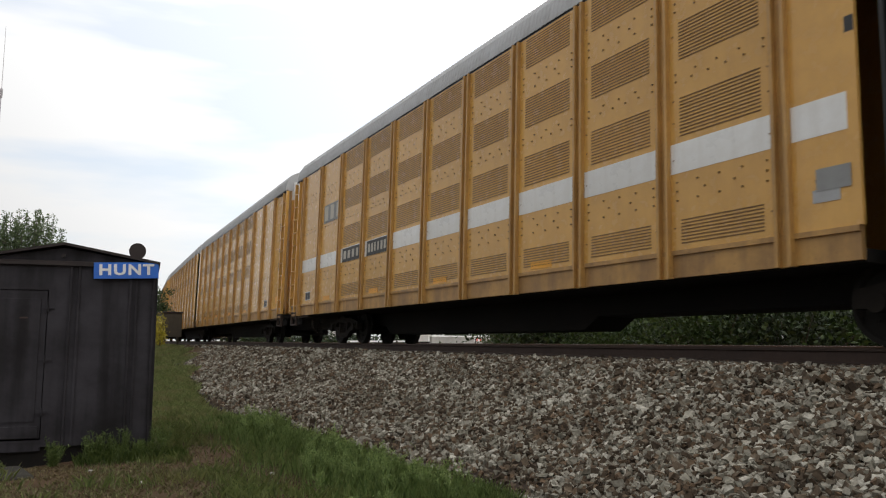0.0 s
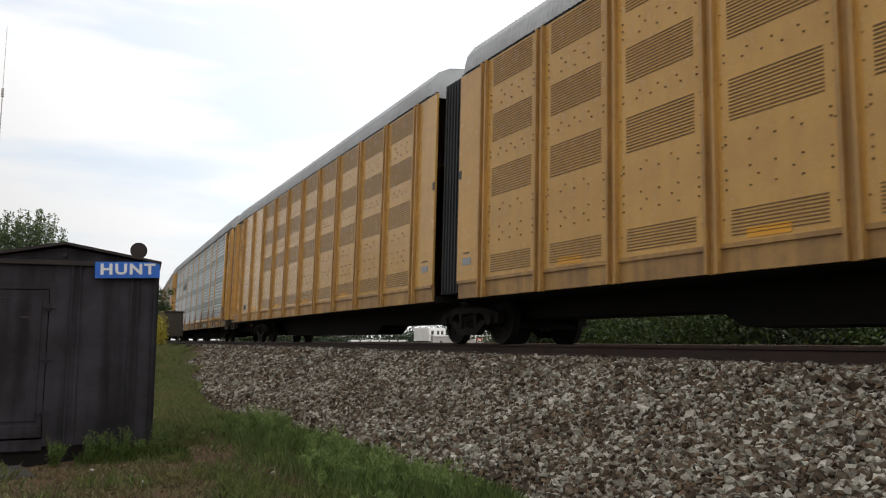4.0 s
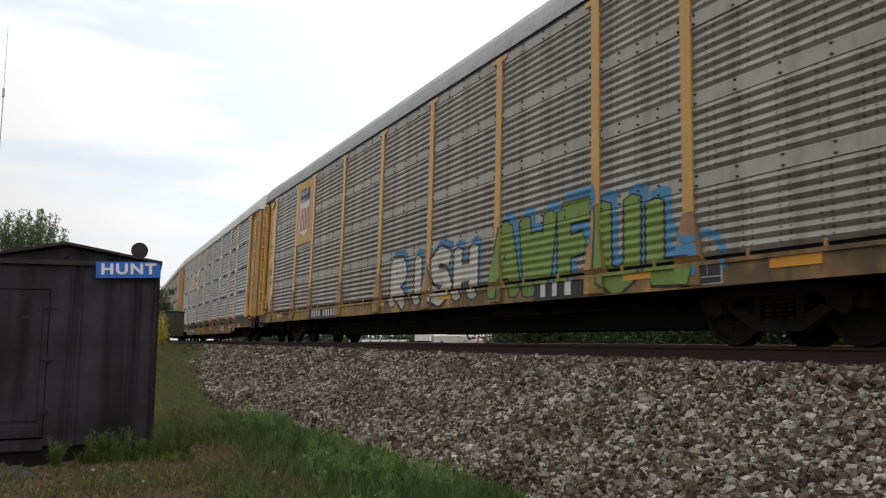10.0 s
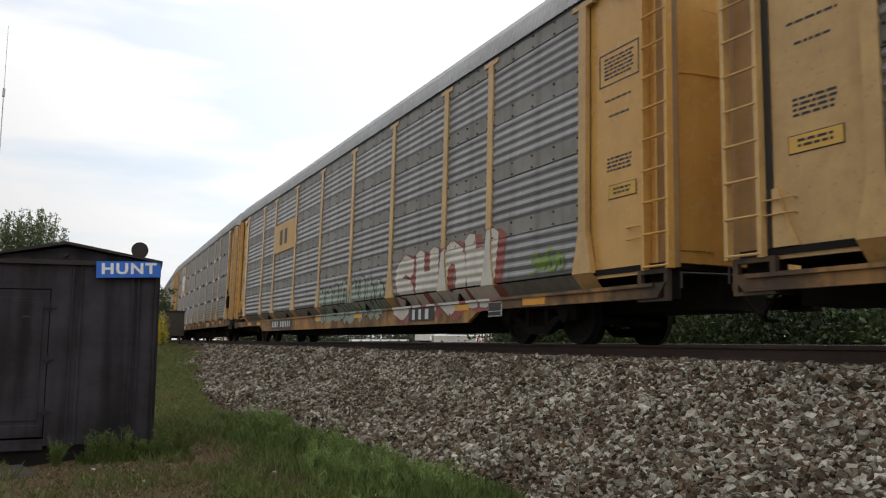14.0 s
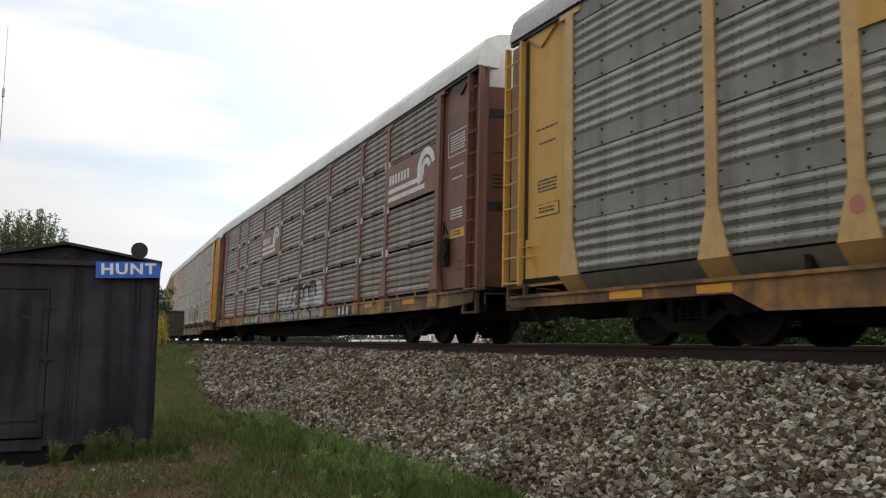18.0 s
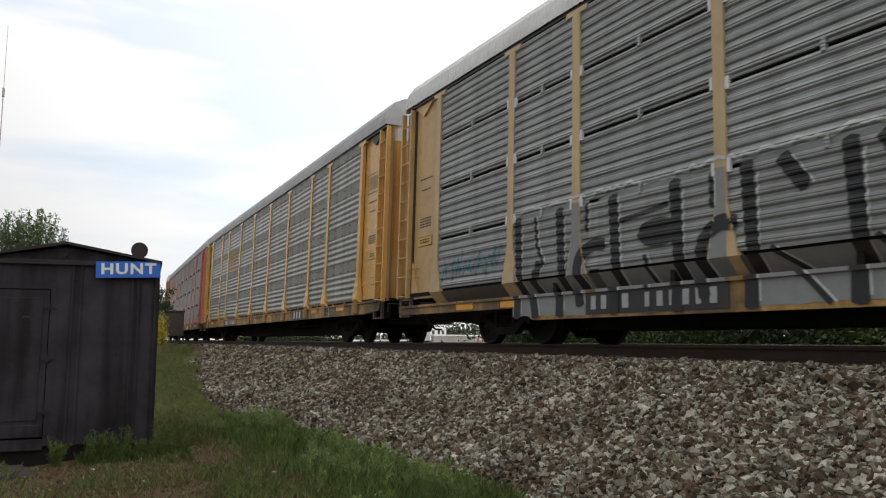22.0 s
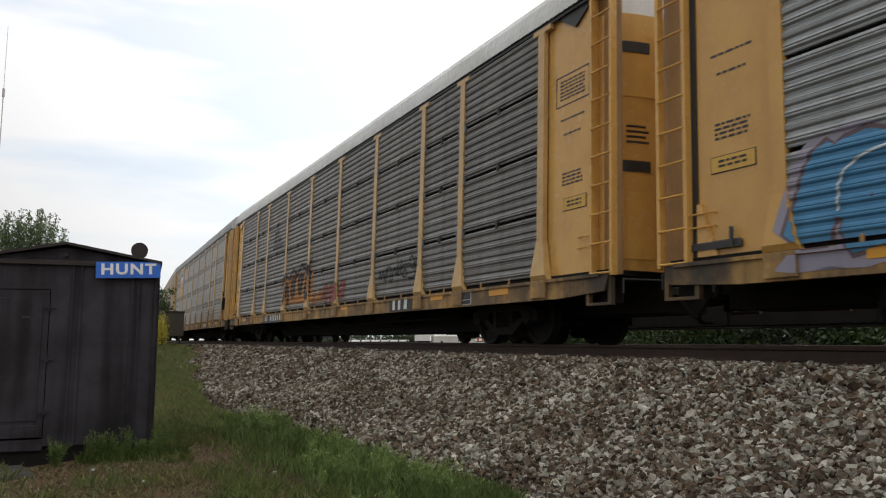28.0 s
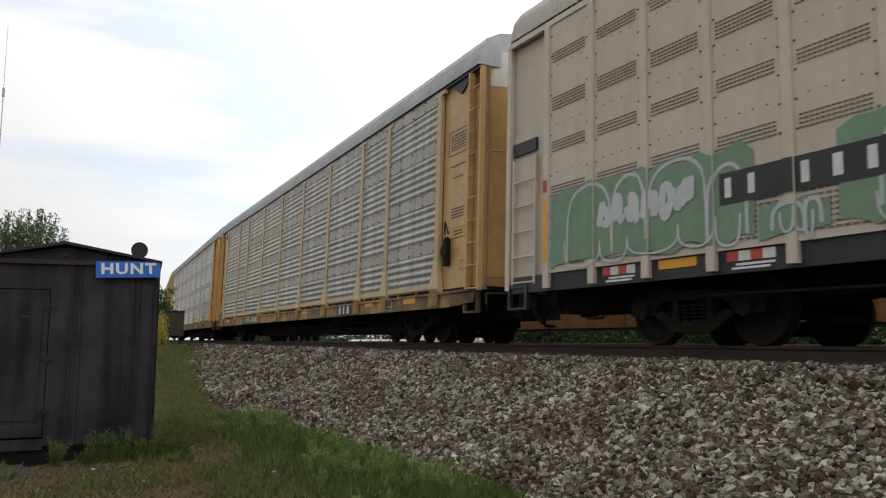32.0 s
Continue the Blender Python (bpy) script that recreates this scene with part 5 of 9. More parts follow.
    ed = part("end_door", Geo().prism(ring, 1.02, EAVE - 0.3, "z"), YELLOW, car)
    part("end_door_head", Geo().prism([(x, y * 0.985) for x, y in ring], EAVE - 0.3, EAVE + 0.36, "z"), WHITE, car, "white end door head")
    door_patch(ed, "door_recess", abs(x_end), sgn, -1.26, -0.72, 1.25, 2.3, YELLOW, 0.016)
    part("door_seam", Geo().path([(x_end - sgn * 0.01, -0.9 + 0.18 * k, 3.7) for k in range(11)], 0.008, 4), BLACK, ed)
    stencils(car, e0 + (0.35 if lead > 1.5 else 0.1), e1 - (0.2 if lead > 1.5 else 0.05), -SIDE + 0.078, ((4.3, 0.9, 5), (3.7, 0.4, 1), (3.35, 0.5, 2), (2.85, 0.8, 5)), BLACK, seed)
    part("reflector", Geo().box(e0 + (e1 - e0) * 0.35, e1 - 0.1, -SIDE + 0.06, -SIDE + 0.082, 1.4, 1.65), ORANGE, car, "orange reflective plate")
    # rust brown in place of yellow; the end's shade is partly in this colour
    end_gear(car, abs(x_end), sgn, RUST, TRUCK)
    part("end_sill", Geo().box(min(x_end - sgn * 1.9, x_end - sgn * 0.1), max(x_end - sgn * 1.9, x_end - sgn * 0.1), -SIDE + 0.06, -SIDE + 0.12, 0.80, 1.06), RUST, car)
    # joint end: half of the black bellows
    if sgn > 0:
        b = part("bellows", Geo().prism([(-1.32, 1.05), (1.32, 1.05), (1.32, EAVE + 0.06), (0.85, EAVE + 0.36), (-0.85, EAVE + 0.36), (-1.32, EAVE + 0.06)], x_in - 0.84, x_in - 0.01), RUBBER, car, "black folded rubber bellows")
        fold = shared("fold", RUBBER, lambda: Geo().prism([(-1.40, 1.0), (1.40, 1.0), (1.40, EAVE + 0.1), (0.9, EAVE + 0.42), (-0.9, EAVE + 0.42), (-1.40, EAVE + 0.1)], -0.05, 0.0))
        for k in range(7):
            part("fold", fold, None, b, at=(x_in - 0.03 - k * 0.125, 0, 0))
        add_truck(car, x_in - 0.3)
    # data panel near the coupler end
    dx = x_end - sgn * (lead + 0.85)
    part("data_panel", Geo().box(dx - 0.24, dx + 0.24, -SIDE - 0.006, -SIDE - 0.001, 1.32, 1.58), LETTER_WHITE, car)
    for q in (-0.22, 0.015):
        part("data_field", Geo().box(dx + q, dx + q + 0.205, -SIDE - 0.011, -SIDE - 0.0061, 1.34, 1.56), BLACK, car)
    add_truck(car, x_end - sgn * 4.0)
    if extra:
        extra(car)
    RIDERS.append((car, centre, 8.0))
    return car


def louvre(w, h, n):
    """A field of raised brown bars whose colour paints the dark inside louvre slots."""
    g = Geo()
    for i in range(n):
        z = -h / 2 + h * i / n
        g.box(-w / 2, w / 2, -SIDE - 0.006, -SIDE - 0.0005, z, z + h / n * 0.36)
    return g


def bolt_field(bay, striped=False):
    g = Geo()
    for z, cols in ((4.66, 5), (4.55, 4), (4.43, 5), (3.56, 5), (3.46, 6), (2.52, 4), (2.42, 5), (2.10, 5), (1.98, 4), (1.86, 5)):
        if striped and 2.2 < z < 2.65:
            continue
        for k in range(cols):
            x = -bay / 2 + 0.22 + (bay - 0.44) * k / max(cols - 1, 1)
            g.tube((x, -SIDE + 0.01, z), (x, -SIDE - 0.018, z), 0.017, 6, 0.011)
    for z in (1.5, 2.4, 2.9, 3.2, 4.1, 4.9, 5.15):
        for x in (-bay / 2 + 0.17, bay / 2 - 0.17):
            g.tube((x, -SIDE + 0.01, z), (x, -SIDE - 0.014, z), 0.013, 6, 0.009)
    return g


def beige_car(centre, extra=None):
    """A beige closed car with many narrow bays and rows of small slots."""
    car = thing("autorack_railcar", "beige closed railcar with narrow posts, slotted sheets and painted graffiti", "railcar", "railcars of the freight train")
    half, bay, n = STD_HALF, 1.139, 22
    z0 = 1.12
    xs = [-bay * n / 2 + i * bay for i in range(n + 1)]
    part("side_sill", Geo().box(-half + 0.1, half - 0.1, -SIDE + 0.04, -SIDE + 0.1, 0.84, z0), BLACK, car)
    part("side_sill", Geo().box(-half + 0.1, half - 0.1, SIDE - 0.1, SIDE - 0.04, 0.84, z0), BLACK, car)
    part("underframe", Geo().prism([(-half + 0.2, 0.55), (-8.6, 0.55), (-8.2, 0.62), (8.2, 0.62), (8.6, 0.55), (half - 0.2, 0.55), (half - 0.2, 0.949), (-half + 0.2, 0.949)], -0.38, 0.38, "y"), STEEL, car)
    part("deck", Geo().box(-half + 0.15, half - 0.15, -SIDE + 0.11, SIDE - 0.11, 0.95, 1.05), STEEL, car)
    part("brake_rod", Geo().path([(-9.5, -1.3, 0.62), (0, -1.3, 0.55), (9.0, -1.3, 0.66), (10.2, -1.35, 0.58), (12.8, -1.35, 0.72)], 0.02, 6), TRUCK, car)
    post = shared("beige_post", BEIGE, lambda: Geo().soft_box(-0.07, 0.07, -SIDE - 0.04, -SIDE + 0.06, 0.88, EAVE - 0.1, 0.015))
    for x in xs:
        part("side_post", post, None, car, at=(x, 0, 0))
    sheet = shared("beige_sheet", BEIGE, lambda: Geo().box(-bay / 2 + 0.05, bay / 2 - 0.05, -SIDE + 0.0, -SIDE + 0.045, z0, EAVE - 0.05))

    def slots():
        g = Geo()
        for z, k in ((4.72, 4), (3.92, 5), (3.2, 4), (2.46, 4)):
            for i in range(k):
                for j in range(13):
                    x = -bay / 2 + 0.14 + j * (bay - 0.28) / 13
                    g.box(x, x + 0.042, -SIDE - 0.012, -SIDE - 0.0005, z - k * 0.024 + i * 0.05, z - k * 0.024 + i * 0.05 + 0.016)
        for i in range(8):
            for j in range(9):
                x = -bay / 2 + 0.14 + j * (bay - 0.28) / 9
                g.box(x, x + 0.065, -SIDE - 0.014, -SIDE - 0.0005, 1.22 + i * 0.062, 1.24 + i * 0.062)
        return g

    # no openings: thin boxes on the sheet carry the slots' shade as colour
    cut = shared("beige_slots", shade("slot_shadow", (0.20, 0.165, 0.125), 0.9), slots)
    def rivets():
        g = Geo()
        for z in np.arange(1.35, EAVE - 0.2, 0.34):
            for x in (-bay / 2 + 0.11, bay / 2 - 0.11):
                g.tube((x, -SIDE + 0.005, z), (x, -SIDE - 0.014, z), 0.017, 6, 0.011)
        for z in (4.55, 3.55, 2.75):
            for x in (-0.3, -0.1, 0.1, 0.3):
                g.tube((x, -SIDE + 0.005, z), (x, -SIDE - 0.010, z), 0.012, 5, 0.008)
        return g

    riv = shared("rivet_field", DARK_TAB, rivets)
    chk = shared("marker_red", RED_INK, lambda: Geo().box(-0.085, 0.085, -SIDE + 0.03, -SIDE + 0.039, 0.98, 1.1))
    chw = shared("marker_white", LETTER_WHITE, lambda: Geo().box(-0.085, 0.085, -SIDE + 0.03, -SIDE + 0.039, 0.98, 1.1))
    line = shared("marker_line", LETTER_WHITE, lambda: Geo().box(-0.27, 0.27, -SIDE + 0.03, -SIDE + 0.038, 0.0, 0.028))
    cho = shared("marker_orange", ORANGE, lambda: Geo().box(-0.36, 0.3, -SIDE + 0.03, -SIDE + 0.039, 0.98, 1.1))
    for i in range(n):
        c = (xs[i] + xs[i + 1]) / 2
        p = part("side_sheet", sheet, None, car, at=(c, 0, 0))
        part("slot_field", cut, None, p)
        part("rivet_field", riv, None, p)
        if i % 4 == 2:
            part("orange_marker", cho, None, car, at=(c, 0, 0))
        elif i % 4 != 0:
            for q in (-0.275, 0.065):
                part("red_marker", chk, None, car, at=(c + q, 0, 0))
                part("white_marker", chw, None, car, at=(c + q + 0.171, 0, 0))
            for q, z in ((-0.02, 0.88), (0.04, 0.925)):
                part("marker_line", line, None, car, at=(c + q, 0, z))
    part("far_side", Geo().box(-half + 0.1, half - 0.1, SIDE - 0.06, SIDE - 0.02, 0.9, EAVE), BEIGE, car)
    part("inner_wall", Geo().box(xs[0], xs[-1], -SIDE + 0.06, -SIDE + 0.08, z0, EAVE), STEEL, car)
    part("roof", shared(("roof", 0), BEIGE_ROOF, lambda: roof_geo(half - 0.12, 0.125)), None, car)
    part("eave_rail", Geo().box(-half + 0.1, half - 0.1, -SIDE - 0.02, -SIDE + 0.06, EAVE - 0.1, EAVE + 0.0), BEIGE, car)
    for sgn in (-1, 1):
        poly = [(sgn * (half - 0.12), -1.36), (sgn * (half - 0.12), 1.36), (sgn * (half - 0.5), 1.36), (sgn * (half - 0.5), -1.36)]
        ed = part("end_door", Geo().prism(poly, 1.0, EAVE + 0.3, "z"), BEIGE, car)
        e0, e1 = sorted((sgn * (xs[-1] + 0.12), sgn * (half - 0.02)))
        part("end_panel", Geo().box(e0, e1, -SIDE + 0.10, -SIDE + 0.14, 1.0, EAVE - 0.02), BEIGE, car)
        part("corner_post", Geo().soft_box(sgn * (half - 0.06) - 0.06, sgn * (half - 0.06) + 0.06, -SIDE + 0.0, -SIDE + 0.099, 0.9, EAVE - 0.02, 0.01), BEIGE, car)
        part("seam_gap", Geo().box(sgn * (xs[-1] + 0.10) - 0.02, sgn * (xs[-1] + 0.10) + 0.02, -SIDE + 0.03, -SIDE + 0.099, 0.95, EAVE - 0.02), BLACK, car)
        zl = 4.36 if sgn > 0 else 3.28
        ladder_parts(car, sgn * (half - 0.85), sgn * (half - 0.2), 0.98, zl - 0.08, -SIDE + 0.08, BEIGE)
        part("corner_slot", Geo().box(min(sgn * (half - 0.85), sgn * (half - 0.15)), max(sgn * (half - 0.85), sgn * (half - 0.15)), -SIDE + 0.05, -SIDE + 0.099, zl, zl + 0.22), BLACK, car)
        end_gear(car, half, sgn, BLACK, TRUCK)
        part("orange_stripe", Geo().box(sgn * xs[-1] - 0.05, sgn * xs[-1] + 0.05, -SIDE - 0.05, -SIDE - 0.041, 1.3, 2.3), ORANGE, car)
        part("red_stripe", Geo().box(sgn * xs[-1] - 0.05, sgn * xs[-1] + 0.05, -SIDE - 0.05, -SIDE - 0.041, 2.45, 2.65), RED_INK, car)
    add_truck(car, -9.9)
    add_truck(car, 9.9)
    if extra:
        extra(car)
    RIDERS.append((car, centre, 9.9))
    return car


BEIGE_ROOF = shade("beige_roof", (0.46, 0.43, 0.37), 0.6, 0, (0.3, 0.27, 0.22), 0.5, 0, 4, 0.05)


# ---- paint on the sides: emblem plates, plain bars, graffiti ----
def ink(name, colour, dirt=0.35):
    return shade(name, colour, 0.6, 0, tuple(c * 0.6 for c in colour), dirt, 0.2, 8, 0.0)


SILVER_PALE = ink("pale_blue_grey_spray", (0.52, 0.55, 0.54), 0.4)
CREAM_GREY = ink("worn_cream_grey_spray", (0.34, 0.31, 0.25), 0.6)
GREYSPRAY = ink("mid_grey_spray", (0.26, 0.265, 0.26), 0.5)
SILVER = ink("silver_spray", (0.42, 0.43, 0.43), 0.5)
CHROME = ink("pale_spray", (0.55, 0.57, 0.56))
DARKSPRAY = ink("black_spray", (0.02, 0.02, 0.022))
TEAL = ink("teal_spray", (0.05, 0.20, 0.27))
SKYBLUE = ink("blue_spray", (0.07, 0.24, 0.42))
PALE_BLUE = ink("thin_pale_blue_spray", (0.27, 0.34, 0.38), 0.6)
GREEN = ink("green_spray", (0.20, 0.30, 0.06))
SAGE = ink("pale_sage_spray", (0.33, 0.39, 0.31), 0.6)
MINT = ink("mint_spray", (0.20, 0.31, 0.205), 0.5)
PINK = ink("pink_spray", (0.42, 0.20, 0.33), 0.5)
LILAC = ink("lilac_spray", (0.30, 0.27, 0.33))
REDSPRAY = ink("red_spray", (0.33, 0.09, 0.07))
TANGERINE = ink("orange_spray", (0.45, 0.18, 0.035))
FAINT = ink("thin_grey_spray", (0.30, 0.30, 0.29), 0.6)
AMBER = ink("amber_lettering", (0.62, 0.34, 0.05), 0.3)
CREAM = ink("cream_paint", (0.60, 0.56, 0.48), 0.5)
DARK_RED = ink("dull_red_spray", (0.20, 0.06, 0.05))
PURPLE_BROWN = ink("purple_brown_spray", (0.13, 0.085, 0.09))
LEAFY = ink("leaf_green_spray", (0.16, 0.33, 0.10))


def ribbon(line, width):
    """Quads along a line of points, one a stretch, each a hair proud of the last."""
    out = []
    for (x0, z0), (x1, z1) in zip(line, line[1:]):
        L = math.hypot(x1 - x0, z1 - z0) or 1e-6
        ux, uz = (x1 - x0) / L, (z1 - z0) / L
        nx, nz = -uz * width / 2, ux * width / 2
        ex, ez = ux * width * 0.28, uz * width * 0.28
        out.append([(x0 + nx - ex * 0.4, z0 + nz - ez * 0.4), (x0 - ex, z0 - ez), (x0 - nx - ex * 0.4, z0 - nz - ez * 0.4), (x1 - nx + ex * 0.4, z1 - nz + ez * 0.4), (x1 + ex, z1 + ez), (x1 + nx + ex * 0.4, z1 + nz + ez * 0.4)])
    return out


def glyph(kind, x, z, w, h, rnd):
    """A bold stroke figure that is no letter."""
    j = lambda a: a + rnd.uniform(-0.14, 0.14)
    if kind == 0:
        pts = [(0.0, 0.15), (0.25, 0.9), (0.4, 0.1), (0.6, 0.95), (0.72, 0.05), (1.0, 0.8)]
    elif kind == 1:
        pts = [(0.5 + 0.42 * math.cos(a * 0.63 + 0.5), 0.48 + 0.46 * math.sin(a * 0.63 + 0.5)) for a in range(11)]
    elif kind == 2:
        pts = [(1.0, 0.9), (0.2, 0.98), (0.1, 0.3), (0.7, 0.1), (0.8, 0.6), (0.4, 0.6), (0.45, 0.35)]
    elif kind == 3:
        pts = [(0.0, 0.6), (0.2, 0.05), (0.45, 0.7), (0.2, 0.98), (0.75, 0.9), (0.6, 0.05), (1.0, 0.3)]
    elif kind == 4:
        pts = [(0.05, 0.02), (0.35, 0.98), (0.5, 0.4), (0.15, 0.35), (0.85, 0.75), (1.0, 0.05), (0.6, 0.2)]
    else:
        pts = [(0.0, 0.2), (0.5, 0.05), (1.0, 0.5), (0.55, 0.98), (0.15, 0.7), (0.6, 0.35), (0.9, 0.95)]
    line = [(x + j(a) * w, z + min(max(j(b), 0), 1.02) * h) for a, b in pts]
    for _ in range(2 if kind != 1 else 1):
        soft = [line[0]]
        for (a, b), (c, d) in zip(line, line[1:]):
            soft += [(a * 0.75 + c * 0.25, b * 0.75 + d * 0.25), (a * 0.25 + c * 0.75, b * 0.25 + d * 0.75)]
        line = soft + [line[-1]]
    return line


def stack(polys, first, step):
    """Outlines into one mesh, each set a hair further out."""
    bm = bmesh.new()
    for k, lp in enumerate(polys):
        y = -first - step * k
        try:
            bm.faces.new([bm.verts.new((x, y, z)) for x, z in lp])
        except ValueError:
            pass
    bmesh.ops.triangulate(bm, faces=bm.faces[:])
    me = bpy.data.meshes.new("paint")
    bm.to_mesh(me)
    bm.free()
    return me


LETTERS = {
    "A": (((0.0, 0.0), (0.45, 1.0), (0.6, 1.0), (1.0, 0.0)), ((0.2, 0.38), (0.8, 0.38))),
    "E": (((0.9, 1.0), (0.25, 0.92), (0.08, 0.5), (0.25, 0.06), (1.0, 0.1), (0.95, 0.3)), ((0.12, 0.52), (0.72, 0.58))),
    "F": (((0.15, 0.0), (0.15, 1.0), (0.95, 1.0)), ((0.15, 0.52), (0.75, 0.56))),
    "H": (((0.1, 0.0), (0.1, 1.0)), ((0.9, 0.0), (0.9, 1.0)), ((0.1, 0.5), (0.9, 0.5))),
    "I": (((0.5, 0.0), (0.5, 1.0)),),
    "K": (((0.12, 0.0), (0.12, 1.0)), ((0.85, 0.95), (0.2, 0.5)), ((0.2, 0.5), (0.6, 0.45), (0.95, 0.05))),
    "L": (((0.15, 1.0), (0.15, 0.08), (0.95, 0.05)),),
    "O": (((0.5, 1.0), (0.12, 0.85), (0.02, 0.5), (0.12, 0.15), (0.5, 0.0), (0.88, 0.15), (0.98, 0.5), (0.88, 0.85), (0.5, 1.0)),),
    "P": (((0.2, 0.0), (0.15, 1.0)), ((0.15, 0.97), (0.75, 0.97), (0.95, 0.74), (0.75, 0.5), (0.2, 0.48))),
    "R": (((0.15, 0.0), (0.15, 1.0), (0.8, 0.97), (0.9, 0.7), (0.2, 0.5), (0.95, 0.0)),),
    "S": (((0.95, 0.88), (0.5, 1.0), (0.08, 0.78), (0.25, 0.52), (0.8, 0.45), (0.95, 0.2), (0.5, 0.0), (0.03, 0.12)),),
    "U": (((0.08, 1.0), (0.1, 0.15), (0.5, 0.0), (0.9, 0.15), (0.92, 1.0)),),
    "W": (((0.0, 1.0), (0.22, 0.0), (0.5, 0.75), (0.78, 0.0), (1.0, 1.0)),),
}


def coat(car, sf, me, mat, name, label="", posts=()):
    """A flat coat of paint (x, z) over everything that it crosses: ribbed sheets, posts with their feet, ledge and sill."""
    kind = sf[2]
    foot = FOOT
    if kind == "flat":
        areas = [(-99, 99, 1.125, 9, sf[1])] + [(x - 0.068, x + 0.068, 0.9, 5.2, -SIDE - 0.0435) for x in posts]
    else:
        areas = [(-99, 99, foot + 0.13 if kind == "strip" else foot + 0.005, 9, None)]
        if kind is True:
            areas += [(-99, 99, 0.802, 1.044, lambda z: -SIDE - 0.0035 + (1.045 - z) * 0.898)] + [(x - 0.235, x + 0.235, 0.803, 1.043, lambda z: -SIDE - 0.0155 + (1.044 - z) * 0.893) for x in posts] + [(-99, 99, 0.40, 0.748, -SIDE - 0.0185), (-99, 99, 0.752, 0.799, -SIDE - 0.0535)]
        else:
            areas += [(-99, 99, 0.72, 0.968, -SIDE - 0.0185), (-99, 99, 0.972, 1.019, -SIDE - 0.0535)] + [(x - 0.205, x + 0.205, 0.74, 0.965, -SIDE - 0.0605) for x in posts]
            if kind == "strip":
                areas.append((-99, 99, foot + 0.032, foot + 0.123, -SIDE - 0.0335))
        lean = (lambda z: -SIDE - POST_FRONT - 0.0045) if kind is True else (lambda z: -SIDE - 0.0235 - 0.042 * (foot + 0.6 - z) / 0.58)
        for x in posts:
            areas += [(x - h, x + h, a, b, lean) for a, b, h in ((foot - 0.03 if kind is True else foot + 0.022, foot + 0.1, 0.21), (foot + 0.1, foot + 0.25, 0.175), (foot + 0.25, foot + 0.42, 0.14), (foot + 0.42, foot + 0.6, 0.1))]
            areas.append((x - POST_HALF, x + POST_HALF, foot + 0.605, 5.2, -SIDE - POST_FRONT - 0.0035))
    all_v, all_f = [], []
    xs, zs = [v.co.x for v in me.vertices], [v.co.z for v in me.vertices]
    for x0, x1, z0, z1, y in areas:
        if x1 < min(xs) or x0 > max(xs) or z1 < min(zs) or z0 > max(zs):
            continue
        bm = bmesh.new()
        bm.from_mesh(me)
        cuts = [(z0, (0, 0, -1)), (z1, (0, 0, 1))] + ([(x0, (-1, 0, 0)), (x1, (1, 0, 0))] if x0 > -90 else [])
        for at, no in cuts:
            co = (at, 0, 0) if no[0] else (0, 0, at)
            bmesh.ops.bisect_plane(bm, geom=bm.verts[:] + bm.edges[:] + bm.faces[:], dist=1e-5, plane_co=co, plane_no=no, clear_outer=True)
        if y is None:
            for z in sorted(set(round(z, 4) for z in sf[0])):
                if z0 < z < max(zs):
                    bmesh.ops.bisect_plane(bm, geom=bm.verts[:] + bm.edges[:] + bm.faces[:], dist=1e-5, plane_co=(0, 0, z), plane_no=(0, 0, 1))
        bm.verts.index_update()
        n = len(all_v)
        for v in bm.verts:
            base = sf[1](v.co.z) if y is None else y(v.co.z) if callable(y) else y
            all_v.append((v.co.x, base + v.co.y, v.co.z))
        all_f += [tuple(n + v.index for v in f.verts) for f in bm.faces]
        bm.free()
    out = bpy.data.meshes.new(name)
    out.from_pydata(all_v, [], all_f)
    out.materials.append(mat)
    return part(name, out, None, car, label)


def soften(line, times=2):
    for _ in range(times):
        soft = [line[0]]
        for (a, b), (c, d) in zip(line, line[1:]):
            soft += [(a * 0.75 + c * 0.25, b * 0.75 + d * 0.25), (a * 0.25 + c * 0.75, b * 0.25 + d * 0.75)]
        line = soft + [line[-1]]
    return line


